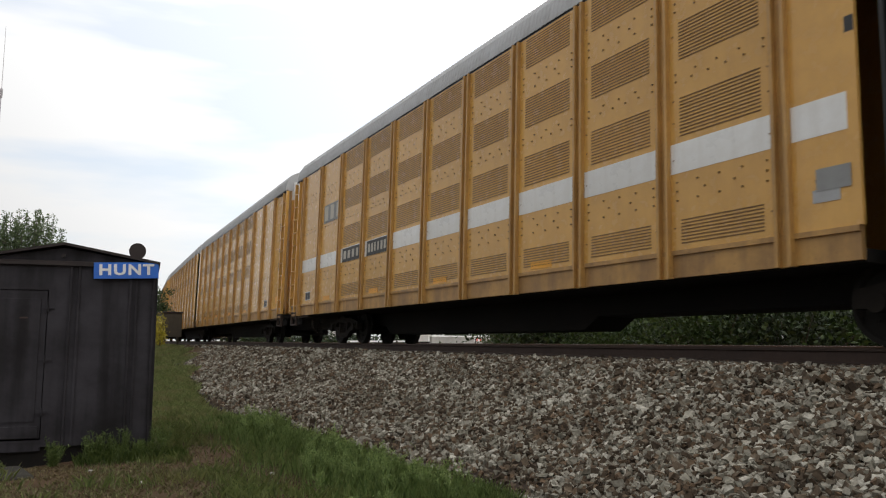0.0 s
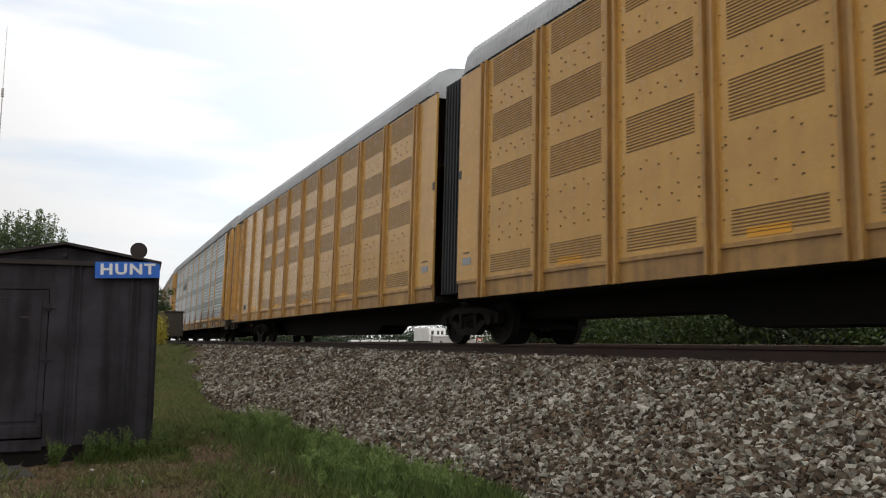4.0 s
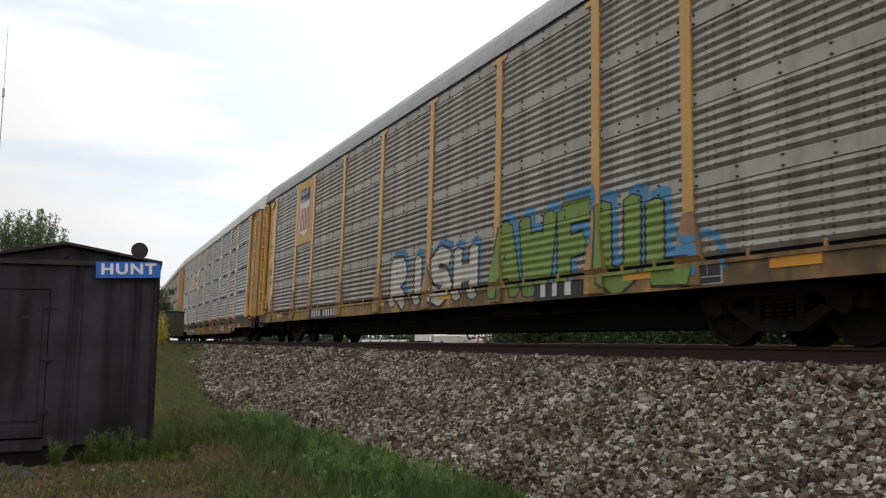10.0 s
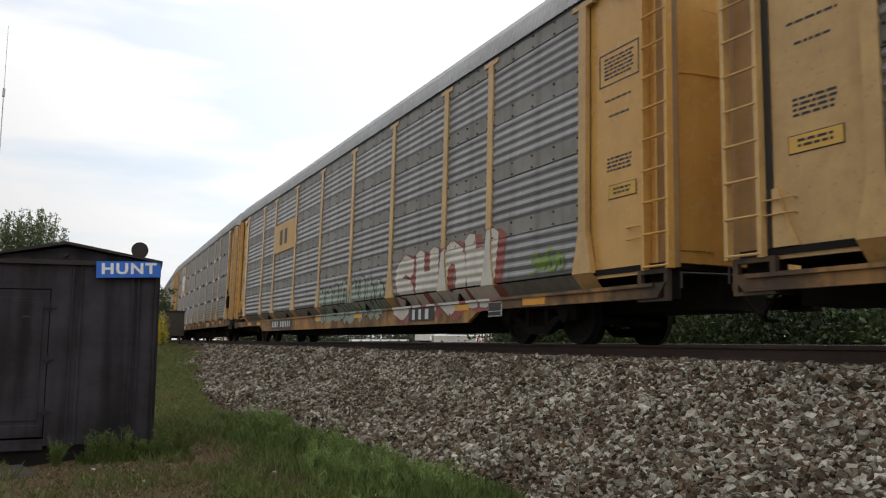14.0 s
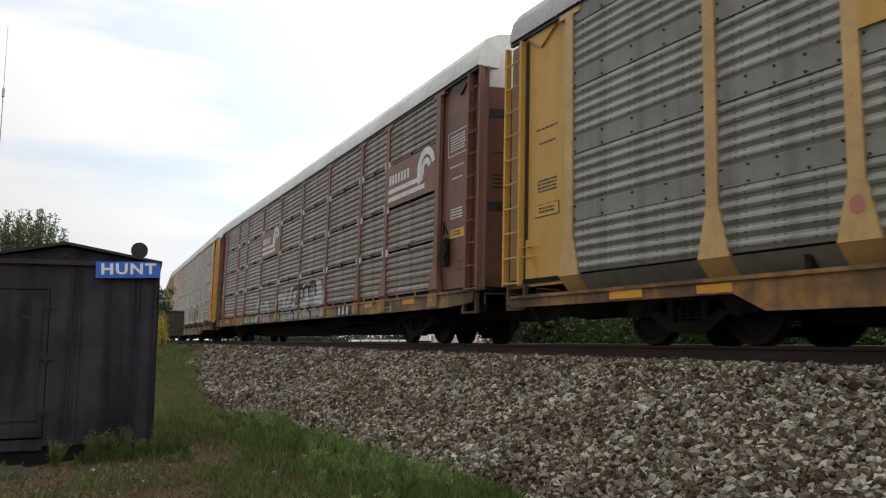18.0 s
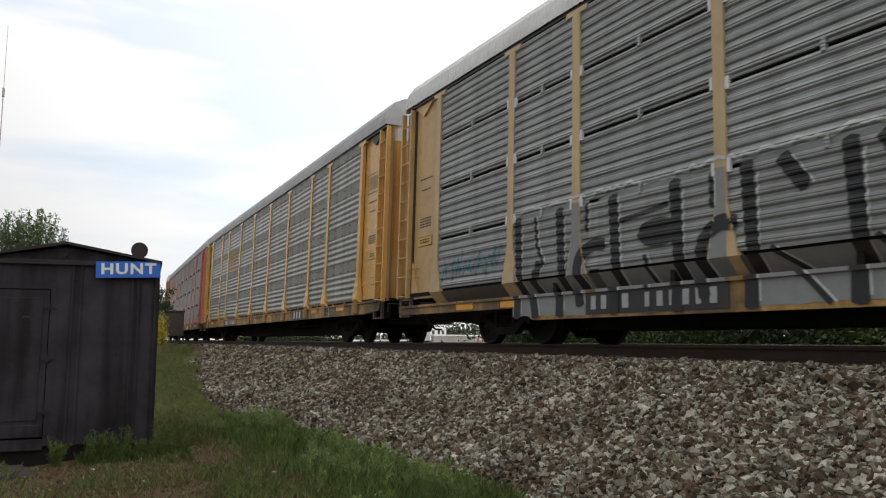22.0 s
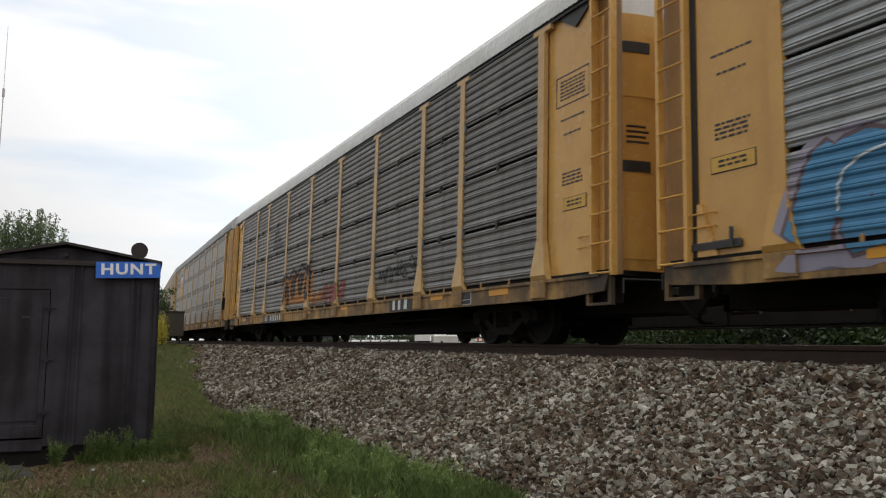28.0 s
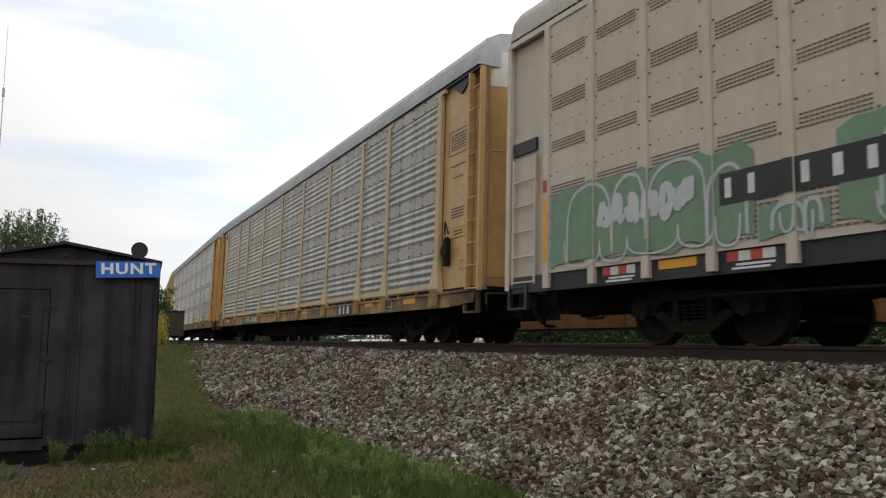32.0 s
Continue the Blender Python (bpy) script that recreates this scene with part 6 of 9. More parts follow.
def graffiti(car, sf, x0, x1, z0, z1, n, fill, line, seed, back=None, thick=0.34, label="spray-painted graffiti", rise=0.0, words="", posts=(), cast=None, slim=1.38, round_off=2):
    """Bold figures side by side, filled and outlined, over an uneven cloud of paint; cast: paint and offset of a thrown shadow."""
    rnd = random.Random(seed)
    n = len(words) or n
    w = (x1 - x0) / n
    if len(sf) < 3:
        sf = (*sf, "flat")
    base, top, low = [], [], []
    if back:
        m = 14 * n
        edge = [(x0 - 0.1 + (x1 - x0 + 0.2) * i / m, z1 + 0.12 * rnd.random() - 0.10 * abs(math.sin(i * 0.9))) for i in range(m + 1)]
        edge += [(x1 + 0.1 - (x1 - x0 + 0.2) * i / m, z0 - 0.05 + 0.14 * rnd.random()) for i in range(m + 1)]
        coat(car, sf, stack([edge], 0.0006, 0), back, "graffiti_cloud", "cloud of paint behind the graffiti", posts)
    for i in range(n):
        h = (z1 - z0) * rnd.uniform(0.85, 1.0)
        gx, gz, gw = x0 + i * w + w * 0.12, z0 + rnd.uniform(0, 0.05) + rise * i, w * 0.74
        t = min(w, h) * thick
        if words:
            lines = [soften([(gx + a * gw, gz + t * 0.4 + b * (h - t * 0.8)) for a, b in lp], round_off) if len(lp) > 2 else [(gx + a * gw, gz + t * 0.4 + b * (h - t * 0.8)) for a, b in lp] for lp in LETTERS[words[i]]]
        else:
            lines = [glyph(rnd.randrange(6), gx, gz, gw, h, rnd)]
        for lp in lines:
            base += ribbon(lp, t * slim)
            top += ribbon(lp, t)
            if cast:
                low += ribbon([(a + cast[1], b + cast[2]) for a, b in lp], t * 1.2)
    step = 0.00003
    if low:
        coat(car, sf, stack(low, 0.001, step), cast[0], "graffiti_shadow", "painted shadow of the letters", posts)
    up = 0.0012 + step * len(low)
    coat(car, sf, stack(base, up, step), line, "graffiti_outline", "outline of " + label, posts)
    coat(car, sf, stack(top, up + 0.0006 + step * len(base), step), fill, "graffiti_fill", label, posts)
    return up + 0.0012 + step * len(base) * 2


def strokes(car, sf, lines, width, mat, posts=(), label="sprayed lines", lift=0.004):
    """Lines of spray of one width over sheets, posts and sill."""
    polys = []
    for lp in lines:
        polys += ribbon(lp, width)
    return coat(car, sf, stack(polys, lift, 0.00003), mat, "graffiti_tag", label, posts)


def arches(x0, x1, z0, z1, n, seed=0, tail=0.0):
    """Rounded strokes like a row of hoops."""
    rnd = random.Random(seed)
    cuts = sorted(rnd.uniform(0, 1) * 0.55 / n + (i + 0.2) / n for i in range(n)) + [1.0]
    out = []
    for i in range(n):
        a, w, top = x0 + cuts[i] * (x1 - x0), (cuts[i + 1] - cuts[i]) * (x1 - x0), z1 - rnd.uniform(0, 0.25) * (z1 - z0)
        out.append(soften([(a, z0 + rnd.uniform(0, 0.3) * (z1 - z0)), (a + 0.02 * w, top - 0.2 * (z1 - z0)), (a + 0.3 * w, top), (a + 0.75 * w, top), (a + 0.98 * w, top - 0.25 * (z1 - z0)), (a + (1.0 + tail) * w, z0 + rnd.uniform(0, 0.35) * (z1 - z0))], 2))
    return out


def patch(car, sf, x0, x1, z0, z1, mat, seed, posts=(), ragged=0.06, label="thin field of sprayed paint"):
    """One uneven field of paint."""
    rnd = random.Random(seed)
    m = max(8, int((x1 - x0) * 5))
    ring = [(x0 + (x1 - x0) * k / m, z1 - rnd.uniform(0, ragged) * (1 + 2 * (k in (0, m)))) for k in range(m + 1)] + [(x1 - (x1 - x0) * k / m, z0 + rnd.uniform(0, ragged)) for k in range(m + 1)]
    return coat(car, sf, stack([ring], 0.0008, 0), mat, "graffiti_cloud", label, posts)


def scribble(car, surface, x0, x1, z0, z1, mat, seed, n=5, thick=0.03):
    rnd = random.Random(seed)
    w = (x1 - x0) / n
    polys = []
    for i in range(n):
        polys += ribbon(glyph(rnd.randrange(6), x0 + i * w, z0, w * 1.05, (z1 - z0) * rnd.uniform(0.6, 1), rnd), thick)
    drape(stack(polys, 0.002, 0.00008), surface, mat, car, "graffiti_tag", "thin sprayed tag")


def lay(car, surface, polys, mat, name, label="", lift=0.002):
    return drape(stack(polys, lift, 0.0003), surface, mat, car, name, label)


def rect(x0, x1, z0, z1, slant=0.0):
    return [(x0, z0), (x1, z0), (x1 + slant, z1), (x0 + slant, z1)]


def bars(x0, x1, z0, z1, n, fill=0.7, slant=0.0, seed=0):
    rnd = random.Random(seed)
    w = (x1 - x0) / n
    out = []
    for i in range(n):
        a = x0 + i * w
        out.append(rect(a + w * 0.05, a + w * (fill * rnd.uniform(0.6, 0.85)), z0, z1, slant))
    return out


def plate(car, x0, x1, z0, z1, mat, label):
    """A flat sheet screwed over the ribs in place of panels."""
    y = -SIDE - 0.016
    p = part("emblem_plate", Geo().soft_box(x0, x1, y - 0.006, y + 0.03, z0, z1, 0.004), mat, car, label)
    return (lambda polys, m, name="emblem_shape", k=0: lay(car, ((), lambda z: y - 0.0075 - k * 0.004), polys, m, name))


def shield(x0, x1, z0, z1):
    w, c, h = (x1 - x0) / 2, (x0 + x1) / 2, z1 - z0
    half = [(0.0, 1.0), (0.45, 0.965), (0.82, 1.0), (1.0, 0.86), (0.9, 0.72), (0.88, 0.6), (1.0, 0.42), (0.97, 0.22), (0.7, 0.09), (0.3, 0.06), (0.0, 0.0)]
    return [(c + a * w, z0 + b * h) for a, b in half] + [(c - a * w, z0 + b * h) for a, b in reversed(half[1:-1])]


BAY_X = [-STD_HALF + END_W]
for bw in reversed(BAYS):
    BAY_X.append(BAY_X[-1] + bw)
ROW_Z = [FOOT + ROW_H * k for k in range(5)]
PAD = 0.09


def shield_plate(car, flag=False):
    x0, x1 = BAY_X[1] + PAD, BAY_X[2] - PAD
    put = plate(car, x0, x1, ROW_Z[2] - 0.02, ROW_Z[4] - 0.09, BRIGHT, "yellow plate with a blue and white shield")
    s = shield(x0 + 0.28, x1 - 0.28, ROW_Z[2] + 0.22, ROW_Z[4] - 0.3)
    zmid = ROW_Z[3] + 0.12
    put([[(x0 + (x - x0) * 1.0, z) for x, z in s]], WHITE)
    c = (x0 + x1) / 2
    big = [(c + (x - c) * 0.97, z) for x, z in s if z > zmid + 0.05]
    put([big], BLUE_INK, "emblem_band", 1)
    put(bars(x0 + 0.42, x1 - 0.42, zmid + 0.42, zmid + 0.58, 5, 0.7) + bars(x0 + 0.40, x1 - 0.40, zmid + 0.14, zmid + 0.3, 7, 0.7, 0, 3), LETTER_WHITE, "emblem_print", 2)
    if flag:
        put([rect(x0 + 0.40 + k * 0.175, x0 + 0.49 + k * 0.175, ROW_Z[2] + 0.42, zmid - 0.02) for k in range(6)], RED_INK, "emblem_stripe", 1)


def bay_plate(car, i, mat, label, rows=(2, 3)):
    x0, x1 = BAY_X[i] + PAD, BAY_X[i + 1] - PAD
    z0, z1 = ROW_Z[rows[0]] + 0.01, ROW_Z[rows[1]] - 0.03
    return x0, x1, z0, z1, plate(car, x0, x1, z0, z1, mat, label)


def arch_emblem(put, x0, x1, z0, z1):
    """White double line that ends in a double arch, with a row of bars above."""
    x0, x1, z0, z1 = x0 + 0.02 * (x1 - x0), x1 - 0.02 * (x1 - x0), z0 + 0.06 * (z1 - z0), z1 - 0.04 * (z1 - z0)
    w, h = x1 - x0, z1 - z0
    put([rect(x0, x1 - w * 0.18, z0 + 0.08 * h, z0 + 0.2 * h), rect(x0, x1 - w * 0.22, z0 + 0.29 * h, z0 + 0.41 * h)], LETTER_WHITE)
    put(bars(x0 + 0.04, x0 + w * 0.5, z0 + 0.52 * h, z0 + 0.77 * h, 7, 0.95), LETTER_WHITE, "emblem_print")
    cx, cz = x1 - w * 0.16, z0 + 0.52 * h
    for r, t in ((0.15 * w, 0.06 * w), (0.07 * w, 0.05 * w)):
        turn = [math.pi * 1.2 - k * 0.27 for k in range(14)]
        band = [(cx + (r + t / 2) * math.cos(a), cz + (r + t / 2) * math.sin(a) * 1.1) for a in turn] + [(cx + (r - t / 2) * math.cos(a), cz + (r - t / 2) * math.sin(a) * 1.1) for a in reversed(turn)]
        put([band], LETTER_WHITE, "emblem_arch")


def extra_bttx(car):
    flat = ((), lambda z: -SIDE - 0.006)
    lay(car, flat, [rect(-7.55, -5.9, 3.55, 4.1)], FAINT, "owner_patch")
    lay(car, flat, bars(-7.5, -5.95, 3.62, 4.05, 3, 0.8), CREAM, "owner_print", "", 0.006)
    lay(car, flat, [rect(-5.75, -4.25, 2.22, 2.6), rect(-3.9, -2.45, 2.22, 2.6)], BLACK, "number_plate", "black patch with plain bars", 0.006)
    lay(car, flat, bars(-5.65, -4.35, 2.3, 2.52, 4, 0.8) + bars(-3.8, -2.55, 2.3, 2.52, 6, 0.8, 0, 2), CREAM, "number_block", "", 0.012)
    lay(car, flat, [rect(9.1, 9.5, 1.62, 1.86)], FAINT, "small_patch", "faded grey patch", 0.004)


def extra_nokl(car):
    flat = ((), lambda z: -SIDE - 0.006)
    lay(car, flat, bars(-8.35, -7.1, 2.32, 2.66, 4, 0.75) + bars(-6.6, -5.5, 2.36, 2.72, 4, 0.75, 0, 4) + bars(-5.2, -4.65, 2.42, 2.76, 2, 0.75, 0, 5), BLACK, "number_block", "dark painted numerals as plain bars")
    lay(car, flat, bars(-6.5, -5.8, 1.62, 1.66, 5) + bars(-6.5, -5.8, 1.54, 1.58, 5), BLACK, "stencil_block")
    scribble(car, flat, -9.7, -9.0, 1.5, 1.9, DARKSPRAY, 3, 3)
    scribble(car, flat, 0.1, 1.8, 1.4, 2.45, DARKSPRAY, 4, 4, 0.025)
    scribble(car, flat, 2.0, 3.8, 1.4, 2.45, DARKSPRAY, 5, 4, 0.025)


def x3(car, sf, posts):
    lay(car, sf, bars(-6.9, -4.5, 3.55, 3.95, 8, 0.7, 0.12), DARKSPRAY, "owner_print", "faded dark lettering as plain bars")
    scribble(car, sf, -8.9, -7.5, 1.25, 2.0, DARKSPRAY, 6, 4, 0.035)


def x4(car, sf, posts):
    x0, x1, z0, z1, put = bay_plate(car, 2, RED_INK, "red plate with rows of plain white bars", (2, 4))
    for k, zz in enumerate((4.55, 4.02, 3.5)):
        put(bars(x0 + 0.25, x1 - 0.35, zz, zz + 0.27, 7, 0.72, 0.06, k), LETTER_WHITE, "emblem_print")
    graffiti(car, sf, -10.25, -7.9, 0.74, 1.62, 3, PINK, SKYBLUE, 11, None, 0.42, "pink bubble graffiti", posts=posts, slim=1.5)
    graffiti(car, sf, -9.6, -8.7, 1.35, 1.95, 1, PINK, SKYBLUE, 17, None, 0.4, "pink bubble graffiti", posts=posts)
    graffiti(car, sf, -6.3, -5.0, 1.3, 2.25, 2, SKYBLUE, FAINT, 12, None, 0.3, "blue sprayed figure", posts=posts)


def x5(car, sf, posts):
    shield_plate(car)
    graffiti(car, sf, -11.75, -9.3, 0.98, 2.15, 4, TEAL, DARKSPRAY, 13, None, 0.30, "teal graffiti", posts=posts)
    scribble(car, sf, 9.0, 11.5, 1.35, 1.75, FAINT, 14, 6, 0.04)
    scribble(car, ((), lambda z: -SIDE - 0.022), 3.3, 5.2, 0.78, 0.98, DARKSPRAY, 15, 7, 0.02)


def x6(car, sf, posts):
    shield_plate(car, True)
    graffiti(car, sf, -0.75, 3.65, 0.76, 2.05, 4, CREAM, DARKSPRAY, 16, None, 0.30, "cream block graffiti with dark shadows", posts=posts, words="RISH", cast=(SKYBLUE, 0.1, 0.14), round_off=0)
    graffiti(car, sf, 4.05, 9.2, 0.72, 2.2, 5, GREEN, DARKSPRAY, 17, None, 0.32, "yellow-green block graffiti", posts=posts, words="AWFUL", cast=(SKYBLUE, 0.12, 0.14), slim=1.25, round_off=0)
    strokes(car, sf, [soften([(8.7, 1.6), (9.0, 1.25), (9.4, 1.45), (9.7, 0.95), (9.3, 0.75)])], 0.09, SKYBLUE, posts)


def x7(car, sf, posts):
    x0, x1 = BAY_X[2] + PAD, BAY_X[3] - PAD
    lay(car, sf, [rect(x0, x1, ROW_Z[2] + 0.04, ROW_Z[3] - 0.02)], WHITE, "emblem_field", "white field painted on the ribs")
    c = (x0 + x1) / 2
    polys = []
    for k, gk in enumerate((1, 2, 0)):
        polys += ribbon(glyph(gk, x0 + 0.45 + k * 0.6, ROW_Z[2] + 0.36, 0.55, 0.5, random.Random(k)), 0.14)
    lay(car, sf, polys + [rect(x0 + 0.45, x1 - 0.55, ROW_Z[2] + 0.14, ROW_Z[2] + 0.26)], AMBER, "emblem_shape", "amber painted emblem", 0.006)


def x8(car, sf, posts):
    x0, x1, z0, z1, put = bay_plate(car, 3, MAROON, "maroon plate with a white line emblem")
    arch_emblem(put, x0, x1, z0, z1)
    lift = graffiti(car, sf, 1.5, 6.0, 1.1, 2.2, 4, SILVER, DARKSPRAY, 18, None, 0.38, "silver bubble letters", 0.015, "KOPE", posts)
    strokes(car, sf, [arches(a, a + 0.8, 1.35, 2.0, 1, k)[0] for k, a in enumerate((1.75, 2.9, 4.0, 5.1))], 0.03, CHROME, posts, "pale highlights on silver letters", lift)
    graffiti(car, sf, -7.4, 0.3, 1.1, 1.6, 9, FAINT, DARKSPRAY, 20, None, 0.26, "thin worn white graffiti", posts=posts, slim=1.15)
    strokes(car, sf, arches(-7.2, 0.2, 1.3, 1.95, 7, 5), 0.022, FAINT, posts)
    strokes(car, sf, [soften([(6.98, 1.3), (7.06, 1.66), (7.22, 1.7), (7.26, 1.45), (7.05, 1.3), (7.0, 1.2), (7.3, 1.3), (7.42, 1.6)])], 0.035, DARKSPRAY, posts, "black loop sprayed on a post")
    scribble(car, sf, 6.05, 6.95, 1.3, 2.2, DARKSPRAY, 19, 3, 0.025)
    scribble(car, ((), lambda z: -SIDE - 0.018), -1.4, 2.2, 0.5, 0.7, DARKSPRAY, 64, 9, 0.035)
    scribble(car, sf, 7.4, 8.3, 1.5, 1.9, DARKSPRAY, 65, 3, 0.02)


def x9(car, sf, posts):
    x0, x1, z0, z1, put = bay_plate(car, 2, BRIGHT, "yellow plate with plain dark bars")
    put(bars(x0 + 0.7, x1 - 0.7, z0 + 0.25, z0 + 0.8, 2, 0.75), BLACK, "emblem_print")
    graffiti(car, sf, 4.6, 9.35, 0.5, 2.12, 4, CREAM, DARK_RED, 21, None, 0.36, "tall white block letters shadowed in dull red", 0.02, "SHOW", posts, (REDSPRAY, 0.22, -0.05), 1.16, 0)
    patch(car, sf, -1.4, 4.0, 0.46, 1.55, SAGE, 22, posts, 0.25)
    graffiti(car, sf, -1.35, 1.4, 0.6, 1.75, 4, SAGE, DARKSPRAY, 22, None, 0.26, "sage green graffiti outlined in black", posts=posts, slim=1.5)
    graffiti(car, sf, 1.5, 4.0, 0.6, 1.85, 4, SAGE, DARKSPRAY, 23, None, 0.26, "sage green graffiti outlined in black", posts=posts, slim=1.5)
    scribble(car, sf, 10.45, 11.4, 1.12, 1.6, GREEN, 24, 4, 0.05)


def x10(car, sf, posts):
    shield_plate(car)


def x11(car, sf, posts):
    x0, x1, z0, z1, put = bay_plate(car, 2, BRIGHT, "yellow plate with plain dark bars")
    for k in range(3):
        put(bars(x0 + 0.3, x1 - (0.3, 0.9, 0.5)[k], z0 + 0.16 + 0.26 * k, z0 + 0.31 + 0.26 * k, 8, 0.75, 0, k), BLACK, "emblem_print")
    lay(car, ((), lambda z: -SIDE - POST_FRONT - 0.006), [[(-7.16 + 0.085 * math.cos(a * 0.52), 1.42 + 0.095 * math.sin(a * 0.52)) for a in range(12)]], SALMON, "red_dot", "faded red dot on a post")


def x12(car, sf, posts):
    for i in (3, 8):
        x0, x1, z0, z1, put = bay_plate(car, i, BROWN, "brown plate with a white line emblem")
        arch_emblem(put, x0, x1, z0, z1)
    patch(car, sf, -4.6, -2.35, 0.73, 1.02, REDSPRAY, 26, posts, 0.05)
    graffiti(car, sf, -4.55, -2.4, 0.72, 1.72, 4, CHROME, DARKSPRAY, 24, None, 0.30, "white graffiti outlined in black", posts=posts, slim=1.5)
    strokes(car, sf, [[(-4.4, 1.5), (-4.3, 0.75)], [(-3.9, 1.5), (-3.75, 0.76)], [(-3.4, 1.4), (-3.2, 0.75)], [(-2.85, 1.5), (-2.7, 0.8)]], 0.13, CHROME, posts, "white drips over the sill", 0.03)
    patch(car, sf, -1.5, 4.4, 0.73, 1.65, SILVER, 23, posts, 0.12)
    lift = graffiti(car, sf, -1.5, 4.4, 1.1, 1.9, 4, CHROME, DARKSPRAY, 25, None, 0.40, "pale rounded graffiti outlined in black", posts=posts, slim=1.22)
    for k in range(6):
        a = -1.1 + k * 0.95
        strokes(car, sf, [soften([(a, 1.08), (a + 0.25, 0.95), (a + 0.32, 0.73)])], 0.17, DARKSPRAY if k % 2 == 0 else MINT, posts, lift=0.004)
    for cx, cz, r in ((-0.75, 1.38, 0.12), (1.45, 1.38, 0.2)):
        ring = [(cx + r * math.cos(a * 0.4), cz + r * math.sin(a * 0.4)) for a in range(16)]
        coat(car, sf, stack([ring], lift, 0), DARKSPRAY, "graffiti_eye", "black round eye in the graffiti", posts)
        coat(car, sf, stack([[(cx + (x - cx) * 0.5, cz + (z - cz) * 0.5) for x, z in ring]], lift + 0.002, 0), TANGERINE if cx > 0 else CHROME, "graffiti_eye", "", posts)
    strokes(car, sf, arches(0.3, 3.4, 1.35, 1.92, 3, 8), 0.14, DARKSPRAY, posts, lift=lift + 0.004)


def x13(car, sf, posts):
    x0, x1 = BAY_X[1] + PAD, BAY_X[2] - PAD
    put = plate(car, x0, x1, ROW_Z[2] - 0.02, ROW_Z[4] - 0.09, BRIGHT, "faded yellow plate with a striped shield")
    c = (x0 + x1) / 2
    put([shield(c - 0.48, c + 0.48, ROW_Z[3] - 0.15, ROW_Z[4] - 0.35)], CREAM)
    put([[(x, z) for x, z in shield(c - 0.45, c + 0.45, ROW_Z[3] - 0.1, ROW_Z[4] - 0.38) if z > ROW_Z[3] + 0.38]], BLUE_INK, "emblem_band", 1)
    put([rect(c - 0.37 + k * 0.16, c - 0.29 + k * 0.16, ROW_Z[3] + 0.0, ROW_Z[3] + 0.34) for k in range(5)], RED_INK, "emblem_stripe", 1)
    me = text_mesh("BUILDING AMERICA", 0.16, BLACK, 0.0, 0.004)
    drape(me, ((), lambda z: -SIDE - 0.0255), BLACK, car, "lettering", "dark painted words", (c, 3.66))
    for a, b, n, seed in ((1.5, 4.05, 5, 27), (4.4, 7.0, 6, 28)):
        patch(car, sf, a, b, 0.45, 1.05, CREAM_GREY, seed, posts, 0.03)
        patch(car, sf, a + 0.2, b - 0.2, 1.2, 1.95, SILVER, seed, posts, 0.4)
        strokes(car, sf, arches(a, b, 1.15, 2.1, n, seed, 0.1), 0.04, DARKSPRAY, posts)
        strokes(car, sf, [[(x, 1.1 - (z - 1.1) * 0.62) for x, z in lp] for lp in arches(a, b, 1.1, 2.0, n, seed + 9)], 0.035, DARKSPRAY, posts, lift=0.007)
    strokes(car, sf, [soften([(6.95, 1.95), (7.2, 1.85), (7.0, 1.6), (7.2, 1.45), (6.98, 1.25), (7.2, 1.15), (7.25, 1.4)])], 0.035, DARKSPRAY, posts, "black loops sprayed on a post", 0.008)
    patch(car, sf, -4.3, 0.85, 0.45, 0.78, CREAM_GREY, 62, posts, 0.04)
    strokes(car, sf, arches(-4.3, -1.0, 0.95, 1.8, 3, 31), 0.05, DARKSPRAY, posts)
    strokes(car, sf, arches(-1.2, 0.2, 1.1, 1.6, 4, 32), 0.035, DARKSPRAY, posts)
    strokes(car, sf, [[(a, 0.75), (a + 0.12, 0.45)] for a in (-4.1, -3.2, -2.5, -1.7, -0.8, 0.0, 0.6)], 0.03, DARKSPRAY, posts)
    graffiti(car, sf, -6.9, -4.7, 1.3, 1.72, 6, FAINT, DARKSPRAY, 29, None, 0.26, "small silver graffiti", posts=posts)
    scribble(car, sf, -5.1, -4.5, 1.82, 2.0, DARKSPRAY, 33, 4, 0.03)
    graffiti(car, sf, -11.6, -9.4, 1.2, 1.85, 3, SILVER, DARKSPRAY, 30, None, 0.38, "silver bubble graffiti", posts=posts)


